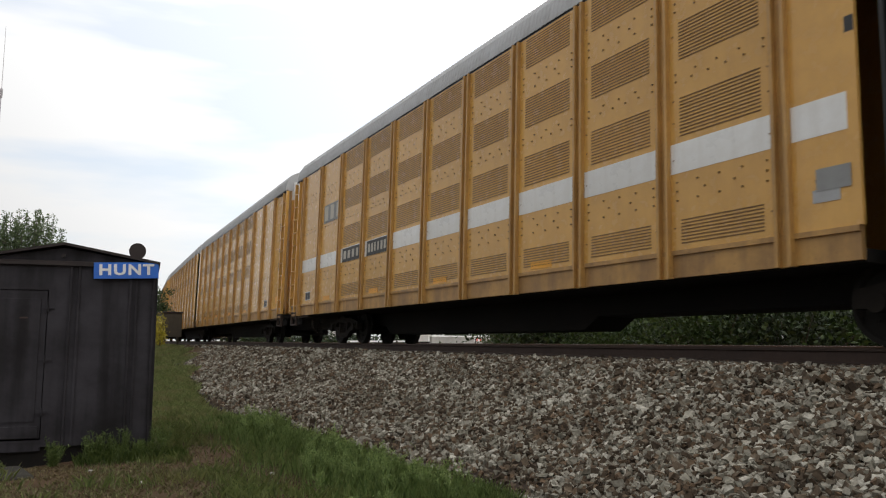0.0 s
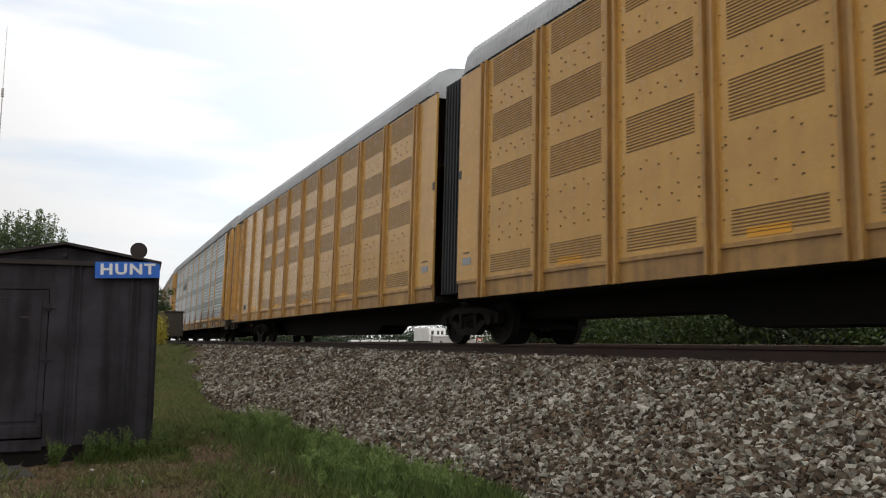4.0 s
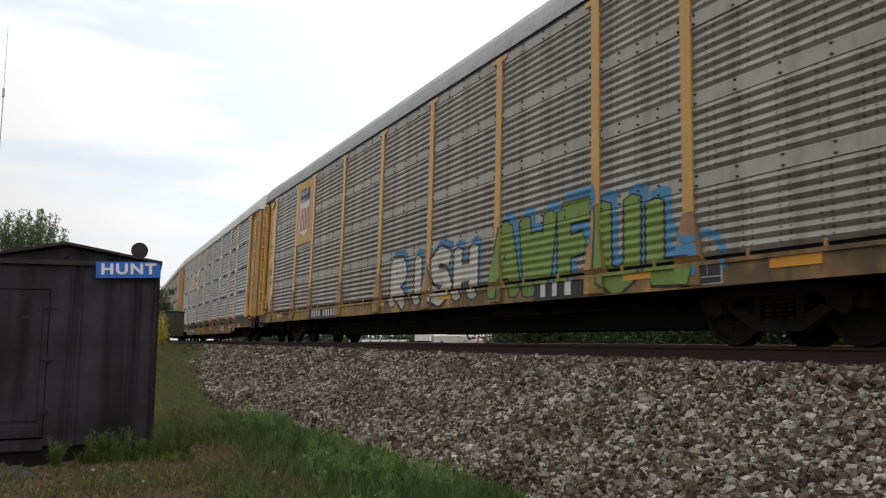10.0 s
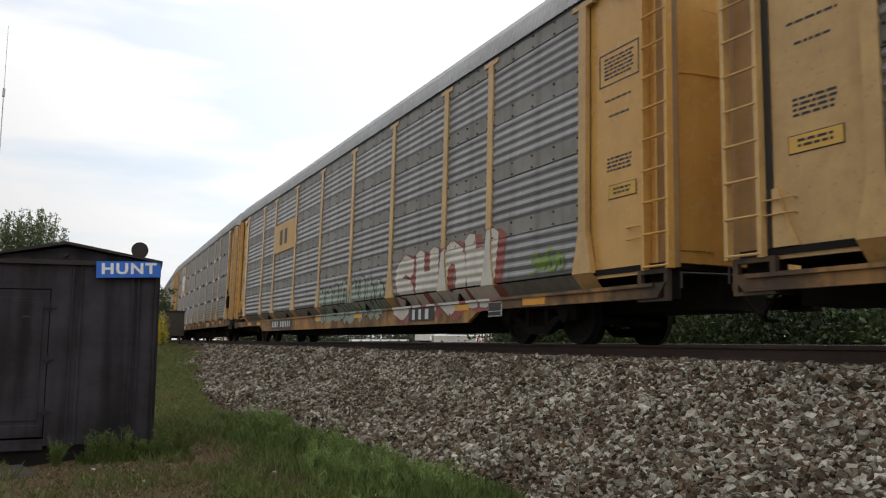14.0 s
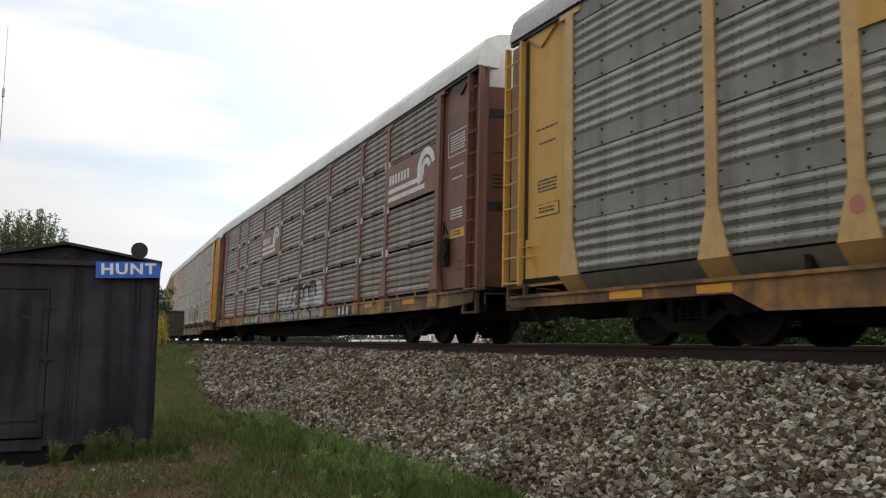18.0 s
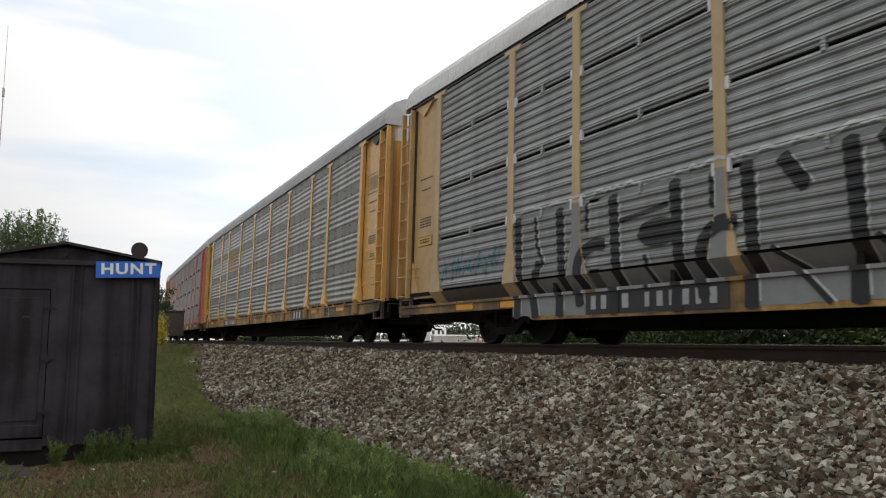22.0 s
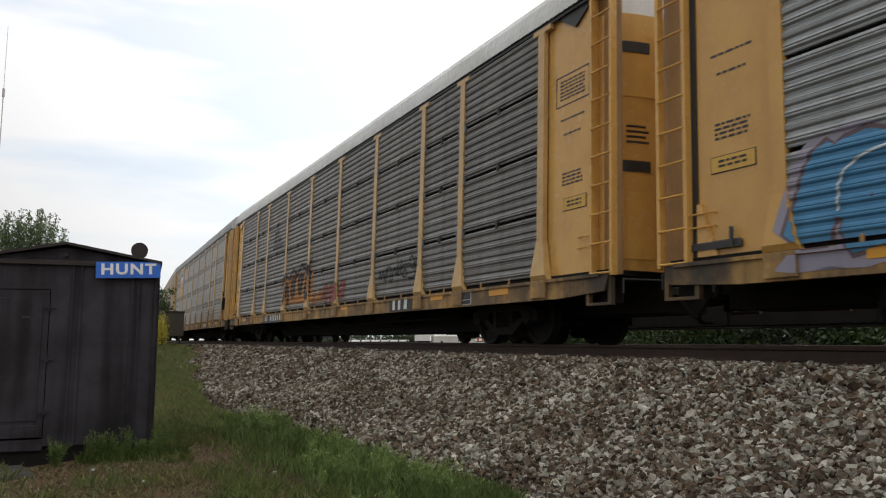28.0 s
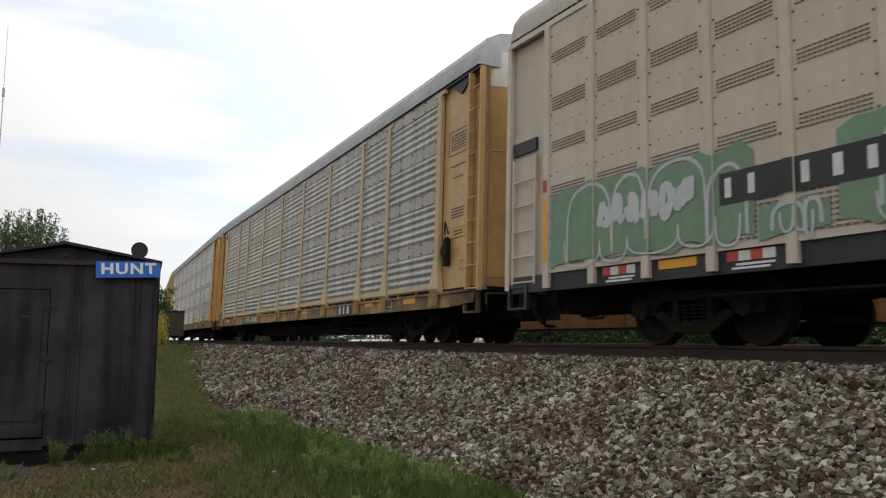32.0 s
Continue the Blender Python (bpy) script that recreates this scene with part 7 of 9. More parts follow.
def x14(car, sf, posts):
    x0, x1 = BAY_X[6] + PAD, BAY_X[7] - PAD
    lay(car, sf, [rect(x0, x1, ROW_Z[2] + 0.04, ROW_Z[3] - 0.02)], WHITE, "emblem_field", "white field painted on the ribs")
    lay(car, sf, bars(x0 + 0.3, x1 - 0.3, ROW_Z[2] + 0.55, ROW_Z[2] + 0.8, 6, 0.8, 0.15) + [rect(x0 + 0.2, x1 - 0.3, ROW_Z[2] + 0.38, ROW_Z[2] + 0.46, 0.05)], REDSPRAY, "emblem_print", "faded red bars", 0.006)
    rnd = random.Random(34)
    x = -8.9
    while x < 8.6:
        w = rnd.uniform(1.4, 2.6)
        patch(car, sf, x, min(x + w, 9.1), 0.42, 2.2, GREYSPRAY, int(x * 7) + 90, posts, 0.04, "grey block of a long sprayed lettering")
        x += w + rnd.uniform(0.05, 0.35)
    strokes(car, sf, [[(-8.9 + k * 0.09, 2.2 + rnd.uniform(0, 0.1)) for k in range(200)]], 0.045, CHROME, posts, "ragged pale upper edge of the lettering", 0.003)
    black, thin, white = [], [], []
    x = -8.75
    while x < 8.8:
        w = rnd.uniform(0.9, 1.35)
        kind = rnd.randrange(4)
        black.append([(x, 0.45), (x + 0.02, 1.1), (x - 0.04, 2.12)])
        if kind == 0:
            black.append([(x + w * 0.45, 0.45), (x + w * 0.35, 1.0), (x + w * 0.5, 1.3)])
            thin.append([(x + w * 0.4, 2.1), (x + w * 0.45, 1.6), (x + w * 0.6, 1.3)])
        elif kind == 1:
            black.append(soften([(x + w * 0.4, 0.6), (x + w * 0.3, 1.25), (x + w * 0.6, 1.5), (x + w * 0.8, 1.45)]))
            thin.append([(x + w * 0.5, 2.12), (x + w * 0.5, 1.7)])
        elif kind == 2:
            thin += [[(x + w * 0.1, 1.75), (x + w * 0.85, 1.85)], [(x + w * 0.5, 1.2), (x + w * 0.6, 0.45)]]
        else:
            black.append([(x + w * 0.35, 2.1), (x + w * 0.55, 1.75)])
            thin.append(soften([(x + w * 0.2, 1.1), (x + w * 0.5, 0.8), (x + w * 0.75, 0.45)]))
        white += [[(p + 0.12, q) for p, q in black[-1]], [(p + 0.07, q) for p, q in thin[-1]], [(x + 0.12, 0.5), (x + 0.1, 2.0)]]
        x += w
    strokes(car, sf, white, 0.03, CHROME, posts, "pale edges beside the black strokes", 0.005)
    strokes(car, sf, thin, 0.07, DARKSPRAY, posts, "thin black strokes of a long sprayed lettering", 0.012)
    strokes(car, sf, black, 0.19, DARKSPRAY, posts, "black strokes of a long sprayed lettering", 0.016)
    for cx in (-5.4, 3.8):
        coat(car, sf, stack([[(cx + 0.38 * math.cos(a * 0.45), 1.5 + 0.2 * math.sin(a * 0.45)) for a in range(14)]], 0.02, 0), DARKSPRAY, "graffiti_block", "black patch in the lettering", posts)
    scribble(car, sf, 9.3, 11.6, 1.3, 2.0, PALE_BLUE, 60, 6, 0.03)
    scribble(car, sf, -11.6, -9.4, 1.2, 1.9, TEAL, 35, 5, 0.03)


def x15(car, sf, posts):
    x0 = BAY_X[2] + 0.45
    polys = []
    for k, gk in enumerate((1, 2, 0)):
        polys += ribbon(glyph(gk, x0 + k * 0.6, 3.58, 0.5, 0.6, random.Random(k)), 0.12)
    lay(car, sf, polys + [rect(x0 - 0.05, x0 + 1.75, 3.36, 3.47)], AMBER, "emblem_shape", "amber painted emblem")


def x16(car, sf, posts):
    x0, x1, z0, z1, put = bay_plate(car, 2, SALMON, "faded red plate with plain pale bars")
    put(bars(x0 + 0.3, x1 - 0.3, z0 + 0.55, z0 + 0.8, 5, 0.8, 0.05) + bars(x0 + 0.3, x1 - 0.5, z0 + 0.2, z0 + 0.42, 5, 0.8, 0.05, 4), CREAM, "emblem_print")
    for x in (-11.97, 11.97):
        part("round_badge", Geo().tube((x, -SIDE - 0.05, 1.5), (x, -SIDE + 0.03, 1.5), 0.14, 18), MINT, car, "round pale green badge")


def x18(car, sf, posts):
    x0, x1 = BAY_X[2] + PAD, BAY_X[3] - PAD
    lay(car, sf, [rect(x0, x1, ROW_Z[2] + 0.04, ROW_Z[3] - 0.02)], WHITE, "emblem_field", "white field painted on the ribs")
    c = x0 + 0.85
    lay(car, sf, bars(c + 0.1, c + 0.8, ROW_Z[2] + 0.66, ROW_Z[2] + 0.9, 2, 0.95, 0.1) + bars(c, c + 1.15, ROW_Z[2] + 0.42, ROW_Z[2] + 0.58, 7, 0.9, 0.03) + bars(c, c + 1.4, ROW_Z[2] + 0.18, ROW_Z[2] + 0.34, 8, 0.9, 0.03), BLACK, "emblem_print", "black plain bars", 0.006)
    lay(car, sf, [rect(x0, c - 0.05, ROW_Z[2] + 0.55 + k * 0.11, ROW_Z[2] + 0.6 + k * 0.11) for k in range(4)], BLACK, "emblem_line", "", 0.006)
    patch(car, sf, -11.95, -8.7, 0.76, 1.06, LILAC, 56, posts, 0.08)
    graffiti(car, sf, -11.85, -6.1, 1.05, 2.3, 4, SKYBLUE, PURPLE_BROWN, 37, None, 0.42, "blue graffiti with a brown edge", posts=posts, cast=(LILAC, -0.1, 0.06), slim=1.2)
    for x in posts[1:3]:
        coat(car, sf, stack([[(x - 0.2, 0.76), (x + 0.2, 0.76), (x + 0.12, 1.6), (x, 2.3), (x - 0.12, 1.6)]], 0.03, 0), CHROME, "graffiti_spike", "pale spike sprayed on a post", posts)
    strokes(car, sf, arches(-11.5, -6.3, 1.3, 2.2, 4, 57), 0.03, CHROME, posts, lift=0.04)
    patch(car, sf, -3.4, 2.8, 1.15, 2.2, LILAC, 38, posts, 0.5)
    graffiti(car, sf, -3.6, 2.6, 1.05, 2.35, 6, PINK, DARKSPRAY, 38, None, 0.2, "pink and green graffiti", posts=posts, slim=1.7)
    for k in range(7):
        a = -3.9 + k * 0.95
        strokes(car, sf, [soften([(a, 0.82), (a + 0.35, 0.8), (a + 0.7, 1.05), (a + 0.5, 1.45), (a + 0.9, 1.9)])], 0.13, (LEAFY, MINT, LILAC)[k % 3], posts, "green sweeping stroke", 0.035)
    for x in (posts[4], posts[5]):
        coat(car, sf, stack([[(x - 0.2, 0.95), (x, 0.78), (x + 0.2, 0.95), (x + 0.14, 1.6), (x, 2.4), (x - 0.14, 1.6)]], 0.045, 0), MINT, "graffiti_spike", "pale green spike sprayed on a post", posts)


def x19(car, sf, posts):
    x0, x1 = BAY_X[2] + PAD, BAY_X[3] - PAD
    lay(car, sf, [rect(x0, x1, ROW_Z[2] + 0.04, ROW_Z[3] - 0.02)], FAINT, "emblem_field", "greyed field painted on the ribs")
    c = x0 + 0.85
    lay(car, sf, bars(c + 0.1, c + 0.8, ROW_Z[2] + 0.66, ROW_Z[2] + 0.9, 2, 0.95, 0.1) + bars(c, c + 1.15, ROW_Z[2] + 0.42, ROW_Z[2] + 0.58, 7, 0.9, 0.03) + bars(c, c + 1.4, ROW_Z[2] + 0.18, ROW_Z[2] + 0.34, 8, 0.9, 0.03), BLACK, "emblem_print", "black plain bars", 0.006)
    graffiti(car, sf, -4.4, -1.0, 1.28, 2.25, 4, DARKSPRAY, TANGERINE, 40, TANGERINE, 0.26, "black letters over orange", 0.05, posts=posts, slim=1.25)
    strokes(car, sf, [[(-4.5, 1.95), (-4.15, 2.35), (-3.6, 2.12), (-3.1, 2.45), (-2.6, 2.2), (-2.1, 2.55), (-1.6, 2.3), (-1.0, 2.6)]], 0.11, DARKSPRAY, posts, "black upper edge", 0.03)
    graffiti(car, sf, 0.2, 2.2, 1.15, 1.7, 4, REDSPRAY, DARKSPRAY, 41, None, 0.28, "red graffiti", posts=posts)
    graffiti(car, sf, -1.0, 0.1, 1.15, 1.6, 3, TANGERINE, DARKSPRAY, 42, None, 0.25, "orange graffiti", posts=posts)
    scribble(car, sf, 4.7, 7.0, 1.4, 2.0, DARKSPRAY, 43, 5, 0.05)


def x20(car, sf, posts):
    shield_plate(car, True)
    for words, z in (("We will", 4.62), ("deliver", 3.86)):
        me = text_mesh(words, 0.52, BLACK, 0.0, 0.012, 1.0)
        drape(me, sf, BLACK, car, "lettering", "dark painted words", (-10.45, z))
    scribble(car, sf, -1.3, 1.4, 1.3, 2.3, CHROME, 44, 4, 0.02)


def x21(car):
    flat = ((), lambda z: -SIDE - 0.0015)
    pillars = [-1.139 * 11 + k * 1.139 for k in range(23)]
    band = ((), lambda z: -SIDE - 0.0155, "flat")
    coat(car, band, stack([rect(-8.95, -5.85, 1.67, 2.06)], 0.008, 0), BLACK, "number_band", "black band with plain white bars", pillars)
    coat(car, band, stack(bars(-8.88, -8.2, 1.75, 1.99, 2, 0.42) + bars(-7.84, -5.95, 1.75, 1.99, 5, 0.48, 0, 3), 0.012, 0), LETTER_WHITE, "number_block", "", pillars)
    posts = pillars
    rails = ((), lambda z: -SIDE - 0.0155, "flat")
    for a, b, z1, n, seed in ((-12.4, -8.45, 2.45, 4, 45), (-7.4, -4.5, 2.4, 3, 47), (-8.4, -7.5, 1.62, 2, 49)):
        patch(car, rails, a, b, 1.15, z1, MINT, seed, posts, 0.15, "mint green field of paint")
        strokes(car, rails, arches(a + 0.1, b - 0.1, 1.2, z1 - 0.05, n, seed), 0.05, CHROME, posts, "pale edges of the mint field", 0.004)
        strokes(car, rails, [[(x, 2.6 - z * 0.85) for x, z in lp] for lp in arches(a + 0.2, b - 0.2, 1.2, 1.7, n + 1, seed + 4)], 0.03, CHROME, posts, "thin pale strokes", 0.006)
    graffiti(car, rails, -11.25, -9.35, 1.66, 2.12, 6, CHROME, MINT, 46, None, 0.4, "pale sprayed tag", posts=posts)
    graffiti(car, rails, -4.4, -2.15, 1.17, 1.95, 4, DARKSPRAY, CHROME, 48, None, 0.42, "black rounded graffiti with a pale edge", posts=posts)
    strokes(car, rails, arches(-4.3, -2.3, 1.25, 1.85, 5, 48), 0.03, FAINT, posts, lift=0.03)
    big = soften([(-1.5, 1.12), (-2.0, 1.3), (-2.1, 1.8), (-1.9, 2.3), (-1.3, 2.55), (-0.5, 2.6), (-0.05, 2.45), (0.15, 2.75), (0.55, 2.72), (0.75, 2.15), (1.05, 2.3), (1.45, 2.25), (1.52, 1.8), (1.3, 1.35), (0.8, 1.12), (-0.1, 1.15), (-0.8, 1.1), (-1.5, 1.12)], 2)
    coat(car, rails, stack([big], 0.004, 0), SILVER_PALE, "graffiti_fill", "large pale rounded graffiti", posts)
    strokes(car, rails, [big], 0.13, DARKSPRAY, posts, "thick black outline of the rounded graffiti", 0.006)
    inner = [(-0.85 + 0.75 * math.cos(a * 0.2618), 1.78 + 0.62 * math.sin(a * 0.2618)) for a in range(25)]
    strokes(car, rails, [inner], 0.045, DARKSPRAY, posts, "black inner ring", 0.012)
    strokes(car, rails, [soften([(-1.55, 1.2), (-1.6, 1.6), (-1.25, 1.75), (-1.15, 1.5), (-0.95, 1.5)]), soften([(-0.1, 1.2), (0.05, 1.45), (0.15, 1.7), (-0.1, 1.72)])], 0.05, DARKSPRAY, posts, "black inner lines", 0.016)
    coat(car, rails, stack([[(-1.2, 1.62), (-0.85, 1.66), (-1.05, 1.42)], [(0.0, 1.75), (0.3, 1.75), (0.12, 1.2), (-0.05, 1.15)]], 0.02, 0), DARKSPRAY, "graffiti_block", "black wedges in the rounded graffiti", posts)
    scribble(car, flat, 1.6, 2.7, 1.75, 2.15, CHROME, 50, 4, 0.06)
    scribble(car, flat, 1.65, 2.9, 1.2, 1.55, CHROME, 58, 5, 0.045)
    for grow, mat, lift in ((0.13, DARKSPRAY, 0.0), (0.06, LILAC, 0.006)):
        me = text_mesh("DARK", 1.55, mat, 0.0, grow, 1.36)
        me.transform(Matrix.Translation((5.35, 0, 1.66)) @ Matrix(((1, 0, 0.16, 0), (0, 1, 0, -lift), (0.04, 0, 1, 0), (0, 0, 0, 1))))
        coat(car, rails, me, mat, "graffiti_lettering", "lilac block letters outlined in black" if lift else "black outline of letters", posts)
    scribble(car, flat, 8.3, 9.0, 1.9, 2.2, DARKSPRAY, 51, 4, 0.03)
    scribble(car, flat, 9.6, 10.3, 2.15, 2.45, CHROME, 52, 4, 0.04)
    scribble(car, flat, 9.2, 9.9, 1.5, 2.0, FAINT, 53, 3, 0.05)
    part("tool_board", Geo().soft_box(11.15, 12.35, -SIDE - 0.09, -SIDE - 0.045, 1.75, 2.05, 0.01).soft_box(11.15, 11.5, -SIDE - 0.09, -SIDE - 0.045, 2.051, 2.2, 0.01), BLACK, car, "black board with chalk marks")
    lay(car, ((), lambda z: -SIDE - 0.093), bars(11.2, 11.9, 1.83, 1.96, 5, 0.7, 0, 54), CHROME, "number_block")
    part("hand_brake", Geo().soft_box(12.02, 12.4, -SIDE - 0.16, -SIDE - 0.1, 1.75, 2.3, 0.03), STEEL, car, "dark hand brake box")
    part("brown_strip", Geo().box(11.55, 12.2, -SIDE - 0.05, -SIDE - 0.042, 2.26, 2.34), YELLOW_OLD, car)
    part("data_panel", Geo().box(10.5, 10.9, -SIDE - 0.012, -SIDE - 0.006, 2.0, 2.32), LETTER_WHITE, car)
    part("data_field", Geo().box(10.54, 10.69, -SIDE - 0.018, -SIDE - 0.012, 2.04, 2.28).box(10.72, 10.86, -SIDE - 0.018, -SIDE - 0.012, 2.04, 2.28), BLACK, car)


EXTRA = {0: extra_bttx, 1: extra_nokl, 3: x3, 4: x4, 5: x5, 6: x6, 7: x7, 8: x8, 9: x9, 10: x10, 11: x11, 12: x12, 13: x13, 14: x14, 15: x15, 16: x16,
         18: x18, 19: x19, 20: x20, 21: x21}


BASE = dict(post=YELLOW, sheet=ZINC, sill=YELLOW_SILL, end=YELLOW, roof=ROOF, low=False, style="wave")


def spec(seed, label, **kw):
    d = dict(BASE, seed=seed, label=label)
    d.update(kw)
    return d


UNIT = 22.35
AM_LABEL = "yellow articulated closed railcar with louvred flat steel sides"
articulated(AM_LABEL, -1.5 * UNIT + 1.05, True, 1, stripe=True)
articulated("yellow articulated closed railcar with a worn white stripe", -0.5 * UNIT, False, 2, EXTRA.get(0), stripe=True, lead=1.09, short=1.05)
articulated(AM_LABEL, 0.5 * UNIT, True, 3)
articulated("yellow articulated closed railcar with dark numerals and scribbled tags", 1.5 * UNIT, False, 4, EXTRA.get(1))
articulated(AM_LABEL, 2.5 * UNIT, True, 5)
articulated(AM_LABEL, 3.5 * UNIT, False, 6)

PLAIN = "closed automobile railcar with ribbed grey metal sides and yellow posts"
CARS = (
    spec(13, "silver-sided closed railcar with bright yellow posts and end doors", stained=True, sheet=ZINC, style="band", flat=STRIP_GREY, strip=True),
    spec(14, "grey ribbed closed railcar with a red plate and yellow posts", sheet=ZINC_GREEN, strip=True, ladder=(0.74, 0.17)),
    spec(15, "grimy dark ribbed closed railcar with a yellow shield plate", stained=True, brake=True, sheet=ZINC_SOOT, style="gap", roof=ROOF_WHITE, post=YELLOW_OLD, slots=True),
    spec(16, "weathered grey closed railcar with green and yellow graffiti", stained=True, brake=True, flat=STRIP_PALE, sheet=ZINC_MID, style="fine"),
    spec(17, "blue-grey ribbed closed railcar with a white plate and yellow posts", sheet=ZINC_BLUE, style="gap", roof=ROOF_WHITE, low=True, ledge=STRIP_GREY, end=YELLOW_OLD, clip=WHITE, slots=True, sill=SILL_BROWN),
    spec(18, "grimy brown-grey closed railcar with a maroon plate and silver graffiti", flat=STRIP_DARK, sheet=ZINC_DARK, post=YELLOW_OLD, end=YELLOW_OLD, sill=SILL_BROWN, low=True, roof=ROOF_WHITE),
    spec(19, "dark grey closed railcar with red, white and green graffiti", flat=STRIP_MID, sheet=ZINC_GREY, sill=SILL_BROWN, low=True, post=YELLOW_OLD),
    spec(20, "grimy dark closed railcar with a yellow shield plate", brake=True, style="gap", sheet=ZINC_DARK, post=YELLOW_OLD, end=YELLOW_OLD, clip=WHITE, slots=True, sill=SILL_BROWN),
    spec(21, "weathered grey closed railcar with a yellow plate and bright yellow ends", flat=STRIP_MID, sheet=ZINC_OLIVE, low=True, post=YELLOW_OLD, end=BRIGHT, sill=SILL_BROWN),
    spec(22, "oxide brown closed railcar with two emblem plates and silver graffiti", brake=True, sheet=ZINC_MUD, style="gap", post=BROWN, end=BROWN, roof=ROOF_WHITE, clip=ROOF_WHITE, slots=True),
    spec(23, "pale grey ribbed closed railcar with amber posts and silver graffiti", sheet=ZINC_PALE, painted_sill=True, hanger=ZINC_PALE, style="gap", low=True, roof=ROOF_WHITE, clip=ROOF_WHITE, ledge=YELLOW_SILL, slots=True),
    spec(24, "dark grey ribbed railcar with a white plate and tall silver graffiti", brake=True, painted_sill=True, hanger=ZINC_COOL, sheet=ZINC_COOL, style="gap", low=True, roof=ROOF_WHITE, clip=ROOF_WHITE, post=CREAM_POST, end=YELLOW_OLD, slots=True),
    spec(25, "weathered grey closed railcar with yellow emblem bars and yellow posts", flat=STRIP_MID, sheet=ZINC_LICHEN),
    spec(26, "grimy ribbed closed railcar with faded red posts and end doors", rings=True, sheet=ZINC_CHAR, style="gap", post=SALMON, end=SALMON, clip=ROOF_WHITE, slots=True, number=(-8.0, -4.6)),
    spec(27, "grimy ribbed railcar with faded red posts and dirty red sill", rings=True, sheet=ZINC_ROSY, style="gap", post=SALMON, end=SALMON, sill=SALMON_OLD, roof=ROOF_WHITE, slots=True),
    spec(28, "grey ribbed closed railcar with a white plate and blue graffiti", hanger=ROOF_WHITE, sheet=ZINC_COOL, style="gap", roof=ROOF_WHITE, clip=ROOF_WHITE, slots=True),
    spec(29, "dark grey ribbed closed railcar with orange and black graffiti", sheet=ZINC_CHAR, style="gap", roof=ROOF_WHITE, post=YELLOW_OLD, number=(-7.5, -4.4), slots=True),
    spec(30, "grimy grey closed railcar with a flag-coloured shield plate", stained=True, brake=True, sheet=ZINC_MID, post=YELLOW_OLD, end=YELLOW_OLD, number=(-7.5, -4.5)),
    None,
    spec(32, PLAIN, sheet=ZINC_TAN, flat=STRIP_PALE, post=CREAM_POST, end=YELLOW_OLD, brake=True, strip=True),
    spec(33, PLAIN, sheet=ZINC, style="band", flat=STRIP_GREY),
    spec(34, PLAIN, sheet=ZINC_MID),
)
for k, sp in enumerate(CARS):
    centre = 4 * UNIT + 14.2 + 28.4 * k
    if sp is None:
        beige_car(centre, EXTRA.get(21))
    else:
        sp["extra"] = EXTRA.get(k + 3)
        autorack(sp, centre)


# ---- a second train on the far track, seen only beneath the first ----
COUNTER = []
DARK_ENGINE = shade("dark_engine_paint", (0.03, 0.03, 0.034), 0.5, 0, (0.015, 0.013, 0.012), 0.6, 0.4, 5, 0.05)
# tan yellow dimmed: the shade beneath the near train is put into the colour
WELL_PAINT = shade("shaded_tan_well_paint", (0.28, 0.15, 0.055), 0.65, 0, (0.16, 0.08, 0.04), 0.6, 0.5, 4, 0.08)


def engine(back):
    t = thing("locomotive", "dark locomotive on the far track", "locomotive", "vehicles of the far train")
    part("frame", Geo().soft_box(-10.6, 10.6, -1.5, 1.5, 1.1, 1.5, 0.05), DARK_ENGINE, t)
    part("fuel_tank", Geo().prism([(-1.35, 0.45), (-1.0, 0.30), (1.0, 0.30), (1.35, 0.45), (1.35, 1.099), (-1.35, 1.099)], -3.2, 3.2), DARK_ENGINE, t)
    part("hood", Geo().soft_box(-9.6, 5.2, -0.95, 0.95, 1.501, 4.4, 0.08), DARK_ENGINE, t)
    part("cab", Geo().soft_box(5.21, 8.0, -1.5, 1.5, 1.501, 4.6, 0.1), DARK_ENGINE, t)
    part("nose", Geo().soft_box(8.01, 9.9, -0.9, 0.9, 1.501, 3.2, 0.1), DARK_ENGINE, t)
    for sgn in (-1, 1):
        part("pilot", Geo().prism([(sgn * 10.3, 0.2), (sgn * 10.6, 0.2), (sgn * 10.6, 1.099), (sgn * 10.3, 1.099)], -1.45, 1.45, "y"), DARK_ENGINE, t)
        add_truck(t, sgn * 6.1, "_back")
        add_truck(t, sgn * 8.0, "_back")
    COUNTER.append((t, back, 7.0))


